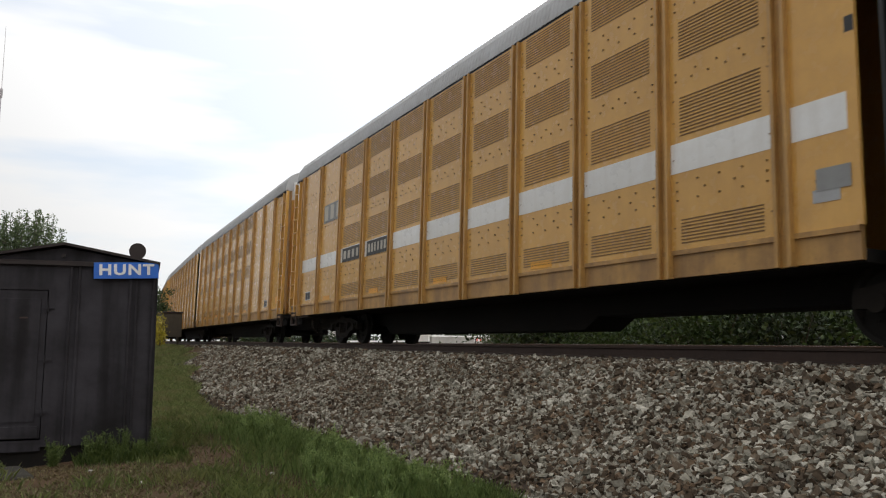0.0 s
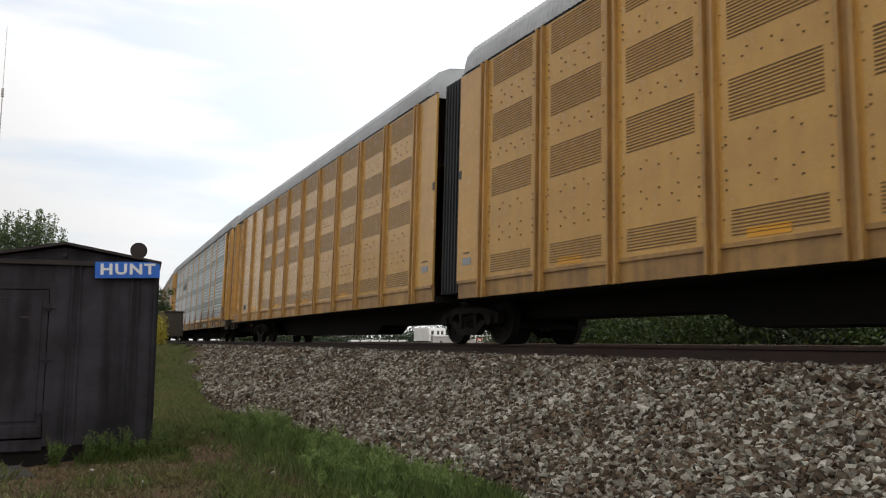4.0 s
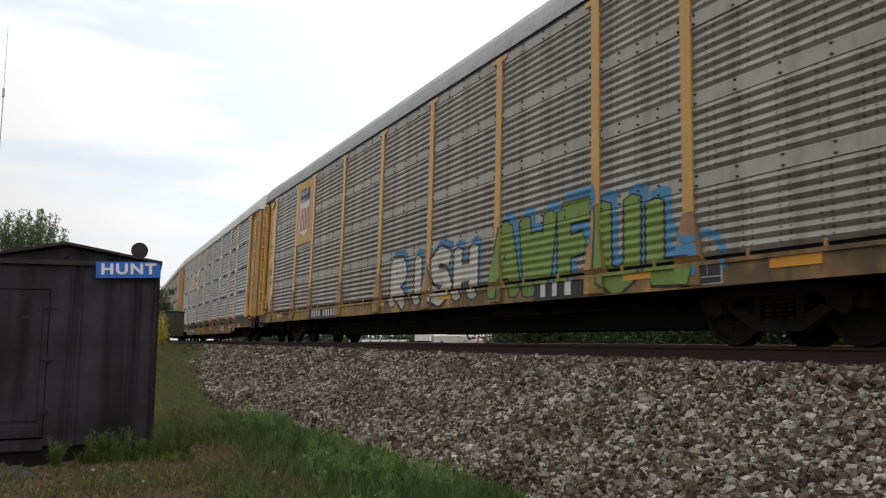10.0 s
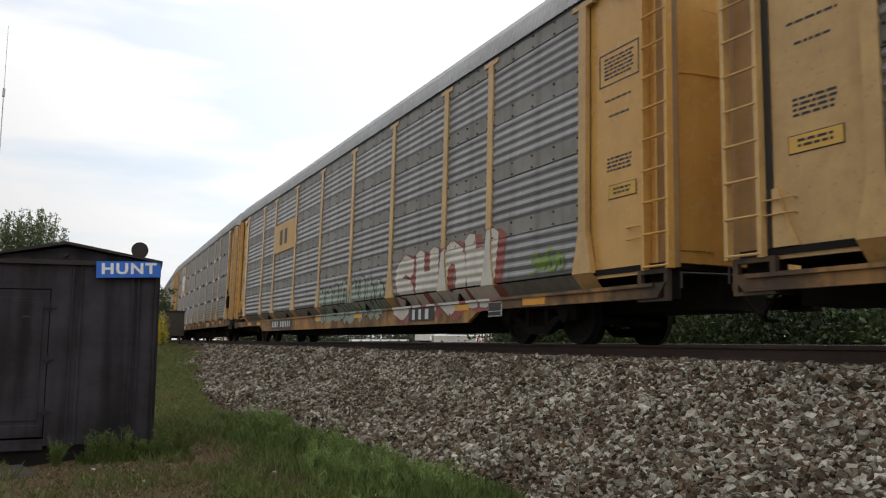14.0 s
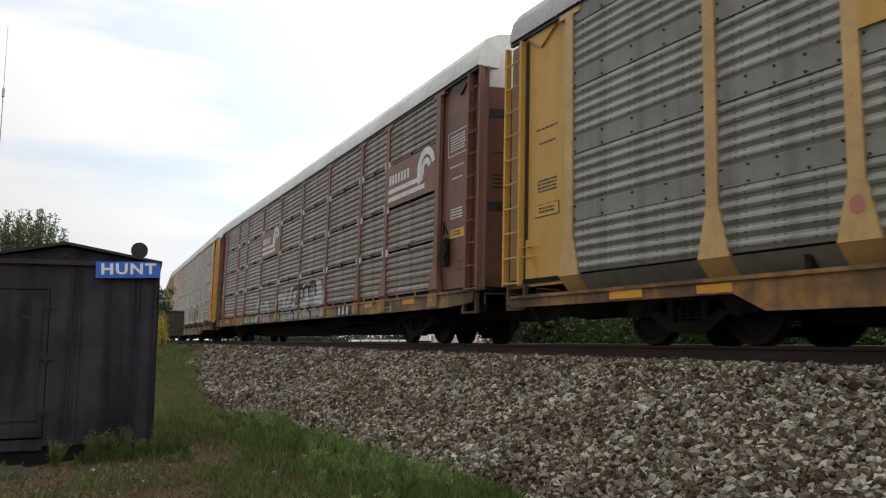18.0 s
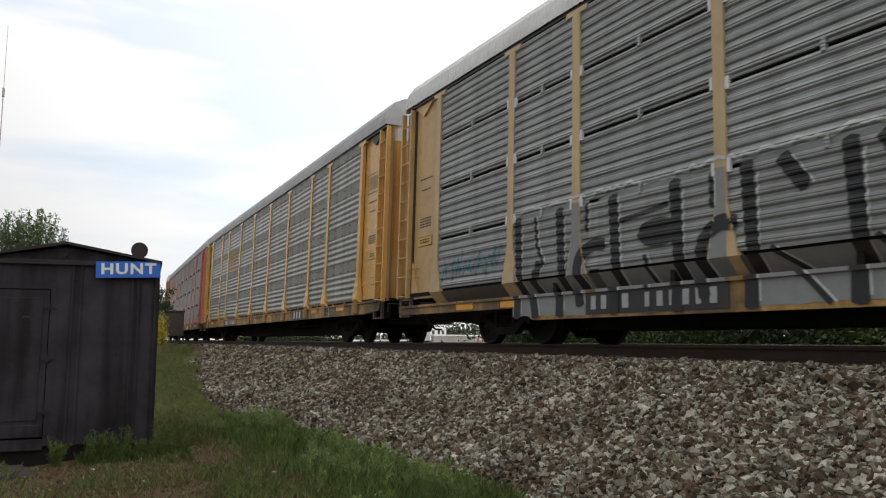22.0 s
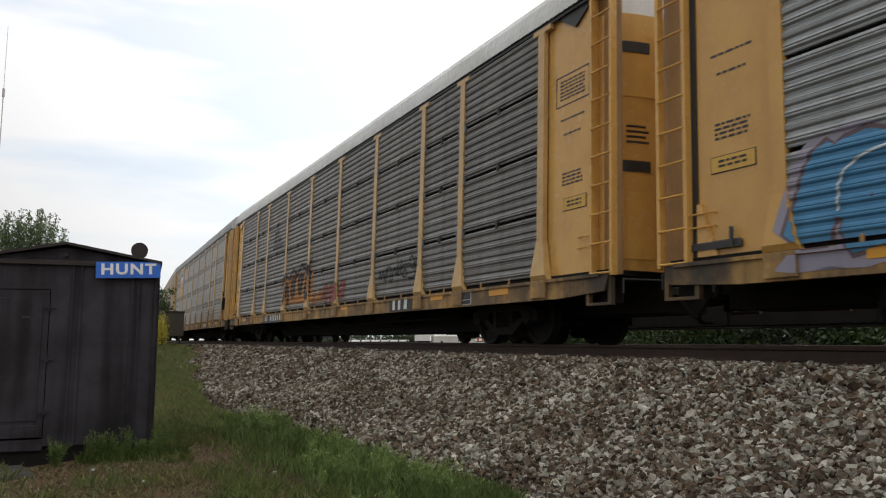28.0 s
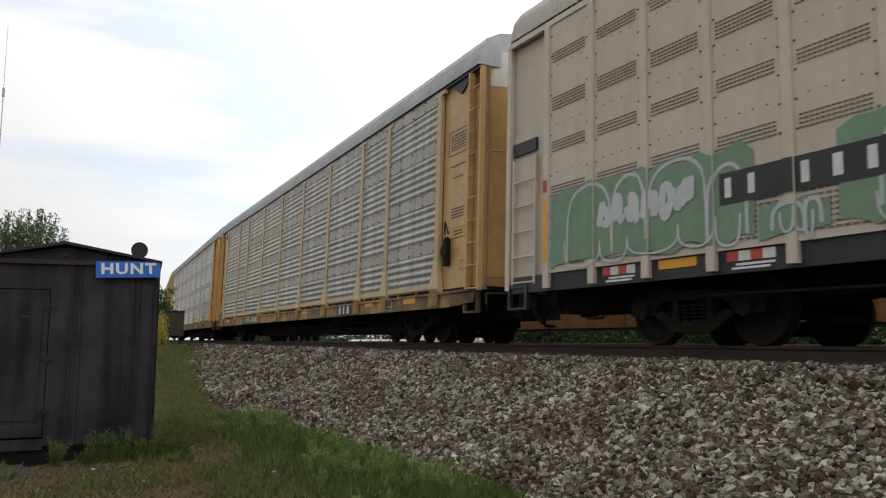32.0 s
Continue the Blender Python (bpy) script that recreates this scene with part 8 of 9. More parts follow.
def well_car(back, seed, paint):
    t = thing("well_car", "dark well car on the far track" if paint is DARK_ENGINE else "tan yellow well car on the far track", "railcar", "vehicles of the far train")
    for sgn in (-1, 1):
        y0, y1 = sorted((sgn * 1.35, sgn * 1.5))
        part("side_sill", Geo().prism([(-8.0, 0.38), (8.0, 0.38), (8.6, 1.0), (10.4, 1.05), (10.4, 1.2), (-10.4, 1.2), (-10.4, 1.05), (-8.6, 1.0)], y0, y1, "y"), paint, t)
        part("end_platform", Geo().box(min(sgn * 8.5, sgn * 10.5), max(sgn * 8.5, sgn * 10.5), -1.34, 1.34, 0.98, 1.14), STEEL, t)
        for k in range(6):
            part("side_rib", Geo().box(-7.6 + k * 3.0, -7.5 + k * 3.0, y0 - 0.04 if sgn < 0 else y1 + 0.001, y0 - 0.001 if sgn < 0 else y1 + 0.04, 0.4, 1.19), paint, t)
        
        add_truck(t, sgn * 9.3, "_back")
    part("floor_beam", Geo().box(-8, 8, -1.34, -1.0, 0.36, 0.5).box(-8, 8, 1.0, 1.34, 0.36, 0.5).box(-3.2, -2.8, -0.99, 0.99, 0.36, 0.5).box(2.8, 3.2, -0.99, 0.99, 0.36, 0.5), STEEL, t)
    part("number_plate", Geo().box(3.2, 7.4, -1.512, -1.502, 0.72, 1.02), BLACK, t)
    g = Geo()
    rnd = random.Random(seed)
    for k in range(10):
        if k != 4:
            x = 3.5 + k * 0.37
            g.box(x, x + 0.1, -1.518, -1.513, 0.78, 0.96)
            g.box(x + 0.1, x + 0.26, -1.518, -1.513, 0.9, 0.96)
    part("number_block", g, LETTER_WHITE, t)
    COUNTER.append((t, back, 9.3))


for k in range(3):
    engine(11.2 + k * 22.2)
for k in range(7):
    well_car(11.4 + 66.6 + k * 22.0, 400 + k, DARK_ENGINE if k < 3 else WELL_PAINT)


# ---- plants, distance ----
def leaf_cloud(points, size, seed, droop=0.3, slim=0.45):
    """Small folded leaves at the points, as vertex and face lists."""
    rng = np.random.RandomState(seed)
    P = np.asarray(points)
    n = len(P)
    a = rng.normal(size=(n, 3))
    a[:, 2] -= droop
    a /= np.linalg.norm(a, axis=1)[:, None]
    b = np.cross(a, rng.normal(size=(n, 3)))
    b /= np.linalg.norm(b, axis=1)[:, None]
    c = np.cross(a, b)
    L = size * rng.uniform(0.6, 1.4, (n, 1))
    v = np.stack([P, P + a * L * 0.5 + b * L * slim * 0.5 + c * L * 0.08, P + a * L, P + a * L * 0.5 - b * L * slim * 0.5 + c * L * 0.08], 1)
    return v.reshape(-1, 3), (np.arange(n) * 4)[:, None] + np.array([0, 1, 2, 3])


def quads_mesh(name, v, f, mat):
    me = bpy.data.meshes.new(name)
    me.vertices.add(len(v))
    me.vertices.foreach_set("co", np.asarray(v, dtype=np.float64).reshape(-1))
    f = np.asarray(f)
    k = f.shape[1]
    me.loops.add(f.size)
    me.loops.foreach_set("vertex_index", f.reshape(-1))
    me.polygons.add(len(f))
    me.polygons.foreach_set("loop_start", np.arange(0, f.size, k))
    me.polygons.foreach_set("loop_total", np.full(len(f), k))
    me.update(calc_edges=True)
    me.materials.append(mat)
    return me


def tree(name, x, y, z, height, spread, leaves, seed, mat, label, size=0.16, trunk=0.16):
    rnd = random.Random(seed)
    t = thing(name, label, "tree", at=pose(x, y, z))
    g = Geo()
    tips = []

    def limb(p, w, length, r, depth):
        q = p + w * length
        g.tube(p, q, r, 7 if depth < 2 else 5, r * 0.62)
        if depth == 4 or r < 0.012:
            tips.append((q, length))
            return
        if depth > 1:
            tips.append((p.lerp(q, 0.6), length * 0.8))
        for _ in range(3 if depth else 5):
            side = Vector((rnd.gauss(0, 1), rnd.gauss(0, 1), rnd.gauss(0.25, 0.5))).normalized()
            limb(q if rnd.random() < 0.6 else p.lerp(q, rnd.uniform(0.55, 0.95)), (w * 0.75 + side * spread).normalized(), length * rnd.uniform(0.55, 0.8), r * 0.58, depth + 1)

    limb(Vector((0, 0, -0.1)), Vector((0, 0, 1)), height * 0.33, trunk, 0)
    part("trunk", g, BARK, t)
    rng = np.random.RandomState(seed)
    pts = []
    each = max(1, leaves // max(len(tips), 1))
    for q, ln in tips:
        pts.append(np.array(q) + rng.normal(size=(each, 3)) * np.array((0.45, 0.45, 0.38)) * max(ln, 0.35))
    v, f = leaf_cloud(np.concatenate(pts), size, seed)
    part("crown", quads_mesh("crown", v, f, mat), None, t)
    return t


def upright_tree(x, y, z):
    """A vase-shaped tree: many thin upright limbs, each in loose sprays of leaves."""
    rng = np.random.RandomState(11)
    t = thing("tree", "small leafy tree with thin upright branches behind the shed", "tree", at=pose(x, y, z))
    g = Geo().tube((0, 0, -0.1), (0, 0, 2.2), 0.16, 8, 0.12)
    pts = []
    for k in range(21):
        out, turn = 1.5 * math.sqrt((k + 0.4) / 21), k * 2.4
        side = np.array((math.cos(turn), math.sin(turn), 0.0))
        tip = side * out + np.array((0, 0, 7.75 - 0.30 * out ** 2 - abs(rng.normal(0, 0.35))))
        foot = np.array((0.0, 0.0, rng.uniform(1.6, 2.2)))
        bow = side * out * 0.85 + np.array((0, 0, 5.0 - 0.25 * out))
        for a, b, r0, r1 in ((foot, bow, 0.05, 0.03), (bow, tip, 0.03, 0.008)):
            g.tube(a, b, r0, 5, r1)
        for q in np.linspace(0.0, 1.0, 20):
            c = bow * (1 - q) + tip * q + rng.normal(size=3) * 0.05
            pts.append(c + rng.normal(size=(int(30 - 20 * q), 3)) * np.array((0.14, 0.14, 0.12)) * (1.2 - 0.85 * q))
        for j in range(5):
            q = rng.uniform(-0.2, 0.6)
            c = bow * (1 - q) + tip * q
            end = c + side * rng.uniform(0.05, 0.35) + rng.normal(size=3) * np.array((0.2, 0.2, 0.1)) + np.array((0, 0, 0.4))
            g.tube(c, end, 0.012, 4, 0.005)
            pts.append((c + end) / 2 + rng.normal(size=(16, 3)) * 0.10)
            pts.append(end + rng.normal(size=(16, 3)) * np.array((0.07, 0.07, 0.13)))
    for k in range(9):
        turn = k * 0.7
        end = np.array((2.1 * math.cos(turn), 2.1 * math.sin(turn), 4.7 + 0.35 * (k % 3)))
        g.tube((0, 0, 2.1), end, 0.035, 5, 0.008)
        for q in np.linspace(0.6, 1.0, 7):
            pts.append(end * q + np.array((0, 0, 2.1 * (1 - q))) + rng.normal(size=(22, 3)) * 0.16)
    part("trunk", g, BARK, t)
    v, f = leaf_cloud(np.concatenate(pts), 0.12, 11, 0.2, 0.5)
    part("crown", quads_mesh("crown", v, f, LEAF_TREE), None, t)
    return t


def shrub(x, y, z, w, h, leaves, seed, mat, label="leafy green shrub beyond the tracks", group="shrubs beyond the tracks", size=0.13):
    rng = np.random.RandomState(seed)
    t = thing("shrub", label, "shrub", group, at=pose(x, y, z))
    g = Geo()
    cl = []
    for k in range(9):
        tip = Vector((rng.normal() * w * 0.33, rng.normal() * w * 0.3, h * rng.uniform(0.45, 1.0)))
        g.tube((tip.x * 0.15, tip.y * 0.15, -0.15), tip, 0.025, 5, 0.008)
        for q in (0.45, 0.7, 1.0):
            cl.append((np.array(tip) * q, w * rng.uniform(0.13, 0.24)))
    part("stem", g, BARK, t)
    pts = [c + rng.normal(size=(leaves // len(cl), 3)) * np.array((r, r, r * 0.8)) for c, r in cl]
    P = np.concatenate(pts)
    P[:, 2] = np.abs(P[:, 2])
    v, f = leaf_cloud(P, size, seed, 0.4, 0.55)
    part("foliage", quads_mesh("foliage", v, f, mat), None, t)
    return t


upright_tree(-41, -0.45, -1.2)
tree("tree", -62, 4.2, -0.6, 3.9, 0.7, 6000, 16, LEAF_DARK, "low leafy tree beside the line", 0.2, 0.12)
rs = random.Random(21)
for i in range(22):
    shrub(-33 + i * 1.75 + rs.uniform(-0.5, 0.5), 20.5 + rs.uniform(-1.5, 2.5), -0.75, rs.uniform(2.6, 3.8), rs.uniform(2.2, 3.6), 4600, 40 + i, LEAF_DARK if i % 3 else LEAF, size=0.16)
for i in range(13):
    shrub(-38 + i * 3.6 + rs.uniform(-0.8, 0.8), 26 + rs.uniform(-1.0, 2.0), -0.75, rs.uniform(4.4, 5.2), rs.uniform(2.6, 4.2), 3000, 140 + i, LEAF_DARK, size=0.27)
for i in range(9):
    th = radians(13.5 + 1.5 * i)
    shrub(-100 * math.cos(th), 100 * math.sin(th), -0.65, 4.2, rs.uniform(0.95, 1.35), 1500, 170 + i, LEAF_DARK, "dark green shrub in the distance", "distant shrubs", 0.3)
for i in range(10):
    shrub(-34 + i * 4.2 + rs.uniform(-0.8, 0.8), 31 + rs.uniform(-1.0, 1.0), -0.75, 5.4, rs.uniform(3.2, 4.4), 3000, 190 + i, LEAF_DARK, size=0.34)
for i in range(7):
    shrub(-70 - i * 9 + rs.uniform(-2, 2), 62 + rs.uniform(-3, 3), -0.7, 6.5, rs.uniform(2.0, 3.2), 2200, 70 + i, LEAF_DARK, "dark green shrub in the distance", "distant shrubs", 0.35)
for i, (x, y, h) in enumerate(((-50.0, 6.55, 3.3), (-52.0, 7.0, 3.6), (-49.5, 6.9, 2.5))):
    shrub(x, y, -0.25, 1.1, h, 2400, 90 + i, LEAF, "leafy green shrub beside the trackside box", "trackside shrubs", 0.14)
shrub(-44, 6.15, -0.35, 0.8, 1.75, 1500, 97, BLOSSOM, "shrub in yellow blossom beside the trackside box", "trackside shrubs", 0.09)


def trackside_box():
    t = thing("trackside_cabinet", "brown metal trackside cabinet on short legs", "cabinet", at=pose(-46.0, 6.9, -0.3, 0, 0, 8))
    part("body", Geo().soft_box(-0.45, 0.45, -0.55, 0.55, 0.62, 1.95, 0.02), CABINET, t)
    part("cap", Geo().soft_box(-0.5, 0.5, -0.6, 0.6, 1.951, 2.04, 0.03), SHED_ROOF, t)
    part("door", Geo().soft_box(0.452, 0.47, -0.5, 0.5, 0.68, 1.88, 0.005), CABINET, t)
    for y in (-0.45, 0.45):
        part("leg", Geo().box(-0.06, 0.06, y - 0.05, y + 0.05, -0.1, 0.619), CABINET, t)


CABINET = shade("brown_cabinet_paint", (0.075, 0.062, 0.045), 0.6, 0, (0.045, 0.038, 0.027), 0.5, 0.4, 5, 0.05)
trackside_box()


def mast():
    t = thing("radio_mast", "thin grey radio mast behind the shed", "mast", at=pose(-30.2, -1.45, -1.4))
    part("pole", Geo().tube((0, 0, 0), (0, 0, 10.2), 0.022, 8, 0.016), MAST, t)
    part("whip", Geo().tube((0, 0, 10.2), (0.04, 0, 12.6), 0.01, 6, 0.006), MAST, t)
    part("bracket", Geo().box(-0.05, 0.05, -0.04, 0.04, 10.0, 10.3), MAST, t)


mast()


def lot():
    """Far beyond the line: a white trailer, a long low wall, a guard rail and a barrier."""
    t = thing("white_trailer", "white site trailer with small dark windows", "trailer", at=pose(-81, 41.5, -0.45, 0, 0, 30))
    part("body", Geo().soft_box(-1.1, 1.1, -1.8, 1.8, 0.45, 2.0, 0.06), WHITE, t)
    for y in (-1.1, 0.1, 1.0):
        part("window", Geo().box(1.101, 1.12, y - 0.25, y + 0.25, 1.2, 1.65), BLACK, t)
    part("wheel", Geo().tube((0.9, -0.2, 0.28), (1.05, -0.2, 0.28), 0.28, 14), RUBBER, t)
    for y in (-1.5, 1.2):
        part("skid", Geo().box(-0.8, 0.8, y, y + 0.3, -0.1, 0.449), STEEL, t)
    w = thing("low_wall", "long low white-capped concrete wall", "wall", at=pose(-76, 43.5, -0.5, 0, 0, 26.5))
    part("wall", Geo().box(-0.15, 0.15, -6.5, 5.5, -0.3, 1.0), CONCRETE, w)
    part("capping", Geo().box(-0.22, 0.22, -6.6, 5.6, 1.0, 1.16), WHITE, w)
    r = thing("guard_rail", "white painted guard rail on posts", "guard rail", at=pose(-84, 37.5, -0.5, 0, 0, 26))
    part("beam", Geo().box(-0.05, 0.05, -7, 3.6, 0.42, 0.62), WHITE, r)
    for k in range(7):
        part("post", Geo().box(0.051, 0.15, -6.9 + k * 1.7, -6.8 + k * 1.7, -0.2, 0.6), WHEEL, r)
    b = thing("barrier", "red and white striped barrier", "barrier", at=pose(-66, 39.5, -0.5, 0, 0, 28))
    for k in range(6):
        part("board", Geo().box(-0.04, 0.04, -1.0 + k * 0.34, -1.0 + k * 0.34 + 0.335, 0.5 + 0.05 * (k % 2), 0.85), RED_INK if k % 2 else WHITE, b)
    part("stand", Geo().box(0.041, 0.1, -0.9, -0.8, -0.1, 0.8).box(0.041, 0.1, 0.8, 0.9, -0.1, 0.8), WHEEL, b)


lot()


def sward(name, spots, n, h, mat, seed, width=0.012, lean=0.5, label="", cat="grass"):
    """Grass blades rooted over the turf: narrow bent triangles, as one mesh."""
    rng = np.random.RandomState(seed)
    P = spots(rng, n)
    z = np.array([bank_height(a, b)[0] for a, b in P]) - 0.02
    k = len(P)
    ang = rng.uniform(0, 2 * np.pi, k)
    H = h * rng.uniform(0.4, 1.25, k)
    d = np.stack([np.cos(ang), np.sin(ang)], 1)
    s = np.stack([-d[:, 1], d[:, 0]], 1) * width * rng.uniform(0.7, 1.3, (k, 1))
    ln = (lean * rng.uniform(0.1, 1.0, k) * H)[:, None]
    root = np.column_stack([P, z])
    mid = np.column_stack([P + d * ln * 0.3, z + H * 0.6])
    tip = np.column_stack([P + d * ln, z + H])
    s3 = np.column_stack([s, np.zeros(k)])
    v = np.stack([root - s3, root + s3, mid + s3 * 0.8, tip, mid - s3 * 0.8], 1).reshape(-1, 3)
    f = (np.arange(k) * 5)[:, None] + np.array([0, 1, 2, 3, 4])
    return tagged(new(name, quads_mesh(name, v, f, mat)), label, cat, kind="stuff")


BARE = ((-11.0, 2.4, 0.55), (-9.7, 2.2, 0.5), (-8.0, 1.2, 0.5), (-9.4, 0.2, 0.4))


def worn(x, y, rng):
    """False where the turf is trodden to bare soil."""
    keep = np.ones(len(x), bool)
    for a, b, r in BARE:
        keep &= np.hypot((x - a) / 1.5, y - b) > r * rng.uniform(0.0, 1.2, len(x))
    return keep


def turf(rng, n):
    x = -5.2 - rng.exponential(6.0, n * 2)
    y = rng.uniform(-4.5, 5.2, n * 2)
    lat = LINE_Y + BEND * x * x / 2 - y
    patch = np.array([noise.noise((a * 0.9, b * 0.9, 2)) for a, b in zip(x, y)])
    keep = (lat > toe_at(x) + 0.05) & (x > -60) & worn(x, y, rng) & (patch > rng.uniform(-0.45, 0.4, n * 2)) & ~((x < -11.0) & (x > -14.4) & (y < 1.75) & (y > -1.0))
    return np.column_stack([x, y])[keep][:n]


def edge(rng, n):
    """Tall weeds along the foot of the stone bank and round the shed."""
    x = -5.4 - 9.0 * rng.beta(1.2, 1.5, n)
    toe = LINE_Y + BEND * x * x / 2 - toe_at(x)
    wob = np.array([noise.noise((a * 0.9, 0, 8)) for a in x])
    y = toe - np.abs(rng.normal(0, 0.45, n)) + 0.3 * wob
    clump = np.array([noise.noise((a * 2.2, b * 2.2, 4)) for a, b in zip(x, y)])
    return np.column_stack([x, y])[clump > rng.uniform(-0.5, 0.35, n)]


def by_shed(rng, n):
    x = rng.normal(-10.85, 0.2, n)
    y = rng.uniform(0.55, 1.9, n)
    keep = x > -11.1 - 0.0
    return np.column_stack([x, y])[keep]


def fringe(rng, n):
    """Loose tufts where turf and stones meet."""
    x = -8.5 - rng.exponential(8.0, n)
    y = LINE_Y + BEND * x * x / 2 - (toe_at(x) + 0.15) + rng.normal(0, 0.3, n)
    clump = np.array([noise.noise((a * 1.6, b * 1.6, 14)) for a, b in zip(x, y)])
    return np.column_stack([x, y])[(clump > rng.uniform(-0.1, 0.5, n)) & (x > -48)]


def verge(rng, n):
    x = rng.uniform(-60, -13, n)
    near = 1.1 * np.clip((-x - 20) / 14, 0, 1) * (1 + 0.4 * np.sin(x * 1.3))
    y = LINE_Y + BEND * x * x / 2 - (toe_at(x) + 0.25) + near - np.abs(rng.normal(0, 0.8, n))
    clump = np.array([noise.noise((a * 0.8, b * 1.6, 31)) for a, b in zip(x, y)])
    return np.column_stack([x, y])[clump > rng.uniform(-0.55, 0.3, n)]


def near_turf(rng, n):
    x, y = rng.uniform(-6, 8, n), rng.uniform(-6, 3.6, n)
    patch = np.array([noise.noise((a * 0.9, b * 0.9, 2)) for a, b in zip(x, y)])
    return np.column_stack([x, y])[patch > rng.uniform(-0.8, 0.2, n)]


sward("near_turf", near_turf, 30000, 0.06, GRASS, 37, 0.006, 1.2, "short uneven green turf on worn soil")
sward("turf", turf, 95000, 0.055, GRASS, 31, 0.0055, 1.2, "short uneven green turf on worn soil")
sward("dry_turf", turf, 60000, 0.045, DRY, 32, 0.005, 1.5, "dry straw-coloured grass among the turf")
sward("tall_weeds", edge, 32000, 0.22, WEED, 33, 0.0028, 0.45, "tall green weeds at the foot of the stone bank")
sward("shed_weeds", by_shed, 1500, 0.15, LEAF_LIGHT, 34, 0.004, 0.6, "tall green weeds along the shed's wall")
def tufts(rng, n):
    """Longer clumps between the shed and the stones and over the near turf."""
    x = np.where(rng.rand(n) < 0.55, rng.uniform(-15, -6, n), rng.uniform(-36, -12, n))
    y = np.where(x > -15, rng.uniform(-1.5, 4.0, n), LINE_Y + BEND * x * x / 2 - toe_at(x) - 0.15 - np.abs(rng.normal(0, 1.0, n)))
    clump = np.array([noise.noise((a * 1.3, b * 1.3, 21)) for a, b in zip(x, y)])
    lat = LINE_Y + BEND * x * x / 2 - y
    share = np.where(y > 1.7, -0.18, 0.2)
    return np.column_stack([x, y])[(clump - share > rng.uniform(-0.1, 0.45, n)) & (lat > toe_at(x) + 0.1) & worn(x, y, rng) & ~((x < -11.0) & (x > -14.4) & (y < 1.8))]


sward("tufts", tufts, 75000, 0.14, FRESH, 38, 0.0035, 0.9, "loose clumps of fresh green grass")
sward("fringe_grass", fringe, 9000, 0.09, GRASS, 36, 0.004, 0.9, "thin tufts of grass at the edge of the stones")
sward("verge_grass", verge, 60000, 0.17, VERGE, 35, 0.006, 0.9, "rough grass on the verge along the line")


def weed_plant(x, y, h, seed, mat=WEED):
    rng = np.random.RandomState(seed)
    z = bank_height(x, y)[0]
    t = thing("weed_plant", "leafy green weed with upright stems", "weed", "leafy weeds by the bank", at=pose(x, y, z, 0, 0, rng.uniform(0, 360)))
    g = Geo()
    pts = []
    for k in range(5):
        tip = Vector((rng.normal() * 0.07, rng.normal() * 0.07, h * rng.uniform(0.6, 1.0)))
        g.tube((0, 0, -0.03), tip, 0.004, 5, 0.002)
        for q in np.linspace(0.12, 1.0, 26):
            pts.append(np.array(tip) * q + rng.normal(size=3) * 0.008)
            pts.append(np.array(tip) * q + rng.normal(size=3) * 0.012)
    part("stem", g, mat, t)
    v, f = leaf_cloud(np.array(pts), 0.046, seed, -0.6, 0.17)
    part("foliage", quads_mesh("foliage", v, f, mat), None, t)
    return t


rs = random.Random(8)
for i in range(120):
    x = -6.2 - 7.8 * rs.random() ** 1.15
    weed_plant(x, LINE_Y + BEND * x * x / 2 - float(toe_at(x)) + 0.1 - abs(rs.gauss(0, 0.5)), rs.uniform(0.16, 0.38), 200 + i)
for i in range(22):
    weed_plant(-10.95 + rs.uniform(-0.05, 0.3), (0.28, 0.33)[i % 2] if i < 4 else 0.7 + (i - 4) * 0.055, rs.uniform(0.2, 0.48), 300 + i, LEAF_LIGHT)
for i in range(9):
    x, y = rs.uniform(-10, -7), rs.uniform(0.5, 3.4)
    tagged(part("loose_stone", Geo().soft_box(-0.026, 0.022, -0.02, 0.02, -0.012, 0.02, 0.008), CONCRETE, None, at=pose(x, y, bank_height(x, y)[0] + 0.01, rs.uniform(-20, 20), rs.uniform(-20, 20), rs.uniform(0, 180))), "pale loose stone on the turf", "stone", "loose stones on the turf")


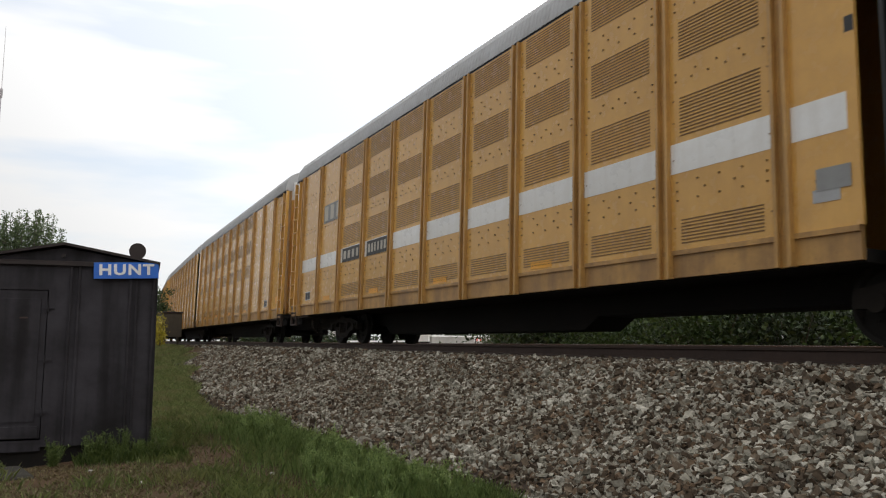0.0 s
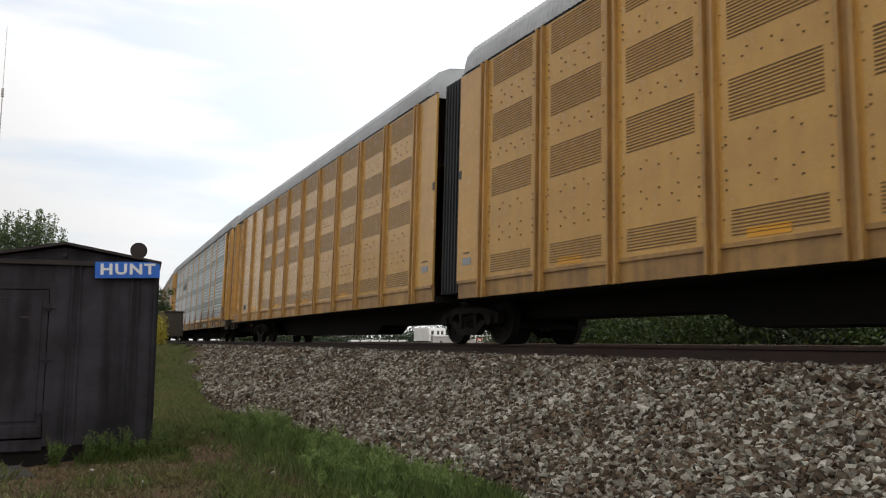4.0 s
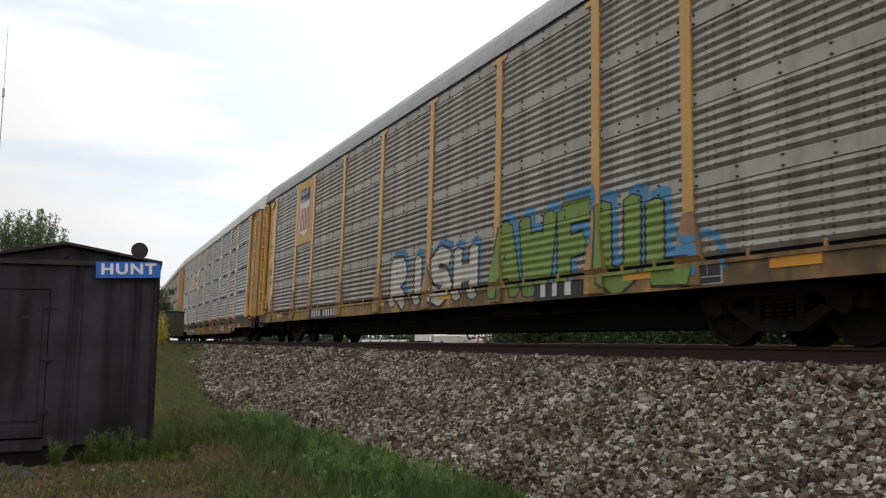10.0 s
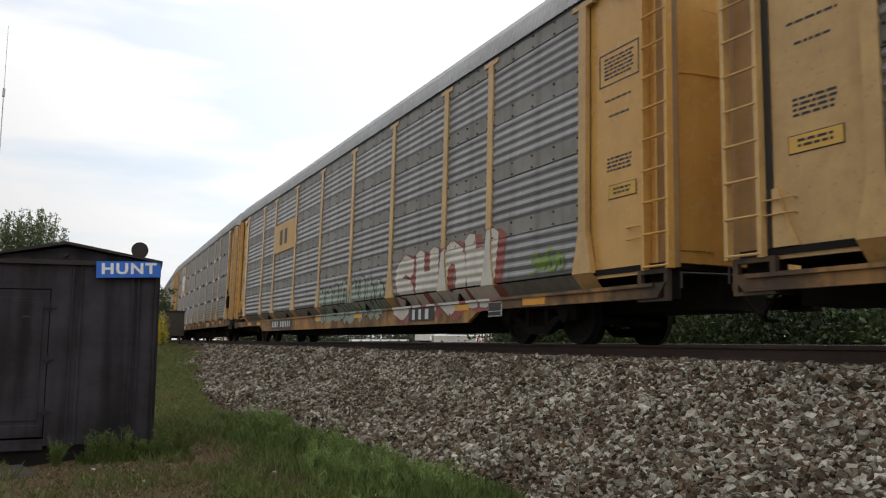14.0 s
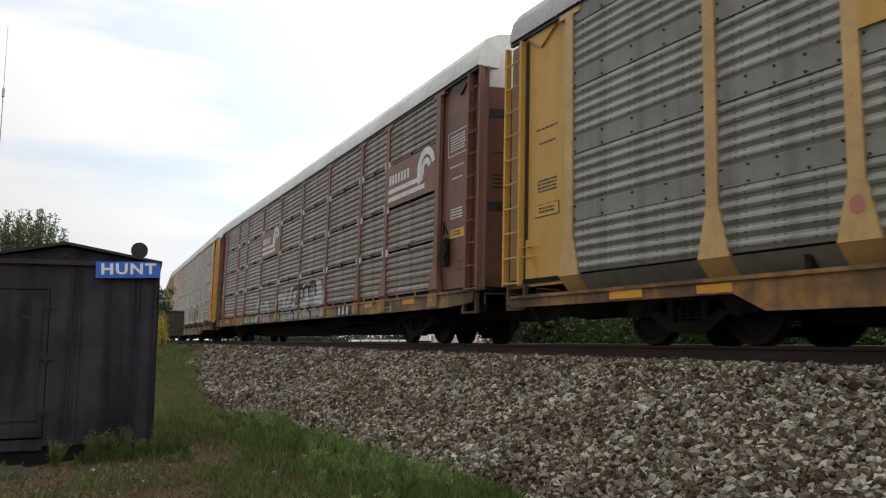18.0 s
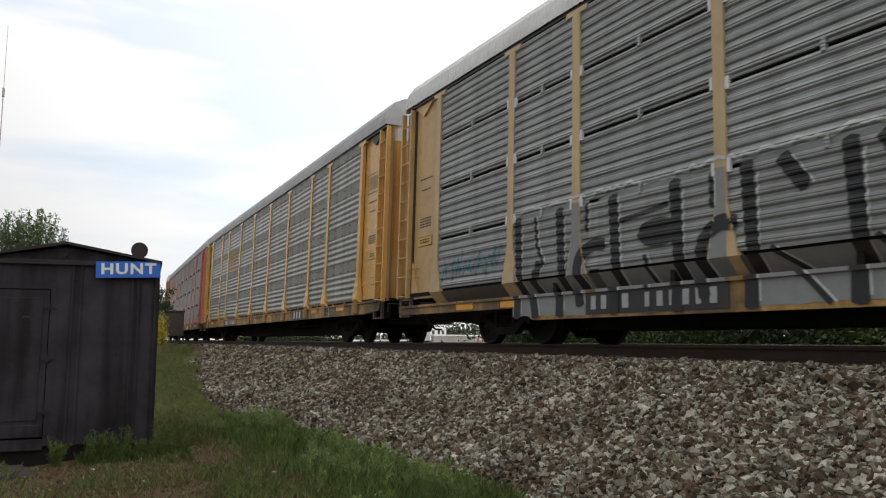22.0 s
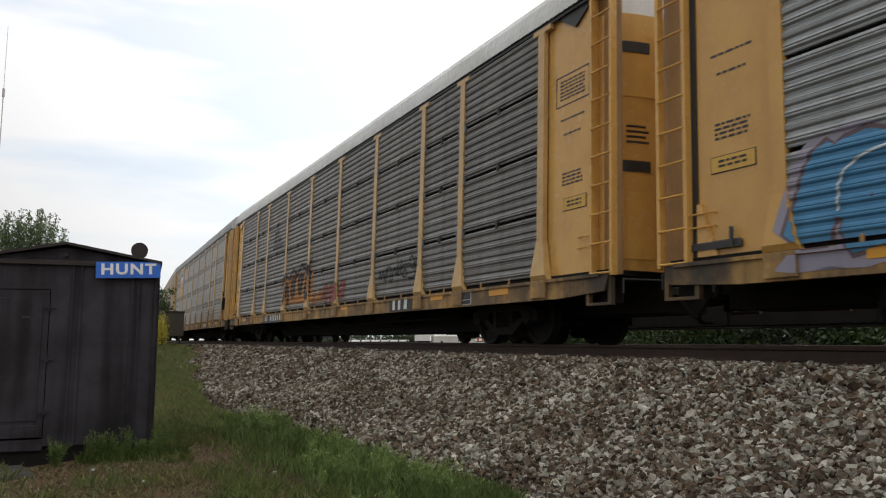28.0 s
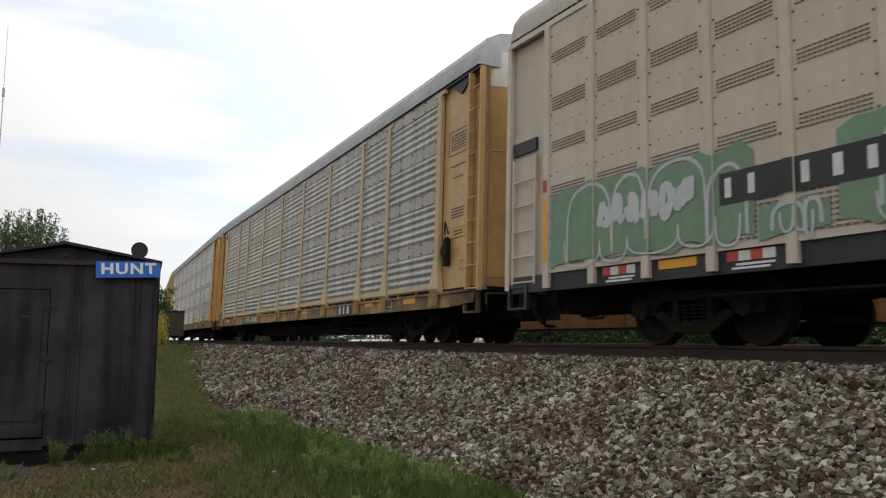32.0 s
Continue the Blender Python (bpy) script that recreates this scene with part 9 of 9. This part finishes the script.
# ---- the train runs ----
RUN = ((0, 0.1), (1, 19.54), (2, 38.8), (3, 58.83), (4, 78.9), (5, 99.05), (6, 119.22), (7, 138.93), (8, 158.72), (9, 178.62), (10, 198.27), (11, 218.13), (12, 238.1), (13, 258.15),
       (14, 278.48), (15, 298.5), (16, 318.55), (17, 338.65), (18, 358.71), (19, 378.76), (20, 398.84), (21, 418.98), (22, 439.29), (23, 459.46), (24, 479.87), (25, 500.17),
       (26, 520.55), (27, 540.95), (28, 561.37), (29, 581.72), (30, 602.12), (31, 622.63), (32, 642.75))
START = -25.47


def travelled(t):
    """Metres run at t seconds, smooth through the rows."""
    i = min(int(t), 31)
    u = [r[1] for r in RUN]
    m = [(u[min(k + 1, 32)] - u[max(k - 1, 0)]) / (min(k + 1, 32) - max(k - 1, 0)) for k in (i, i + 1)]
    f = t - i
    return (2 * f ** 3 - 3 * f ** 2 + 1) * u[i] + (f ** 3 - 2 * f ** 2 + f) * m[0] + (3 * f ** 2 - 2 * f ** 3) * u[i + 1] + (f ** 3 - f ** 2) * m[1]


def counter_pose(s, half):
    """A pose on the far track, which is level across."""
    a, b = flat_second(s - half, 0, 0), flat_second(s + half, 0, 0)
    return Matrix.Translation((a + b) / 2) @ Matrix.Rotation(math.atan2(b.y - a.y, b.x - a.x), 4, "Z")


def motions():
    for car, back, half in COUNTER:
        walk(car, [(t, counter_pose(-19 - 18.0 * (t - 23) + back, half)) for t in range(0, 33, 2)])
    for car, centre, half in RIDERS:
        walk(car, [(t, ride(START + u - centre, half)) for t, u in RUN])
    for key, dx, roll in (("lead", 0.89, travelled), ("trail", -0.89, travelled), ("lead_back", 0.89, lambda t: -18.0 * t), ("trail_back", -0.89, lambda t: -18.0 * t)):
        first = AXLES[key][0]
        walk(first, [(k / 30, Matrix.Translation((dx, 0, 0.46)) @ Matrix.Rotation(roll(k / 30) / 0.46, 4, "Y")) for k in range(961)])
        for ax in AXLES[key][1:]:
            ax.rotation_mode = "QUATERNION"
            run = ax.animation_data_create()
            run.action = first.animation_data.action
            run.action_slot = first.animation_data.action_slot


motions()
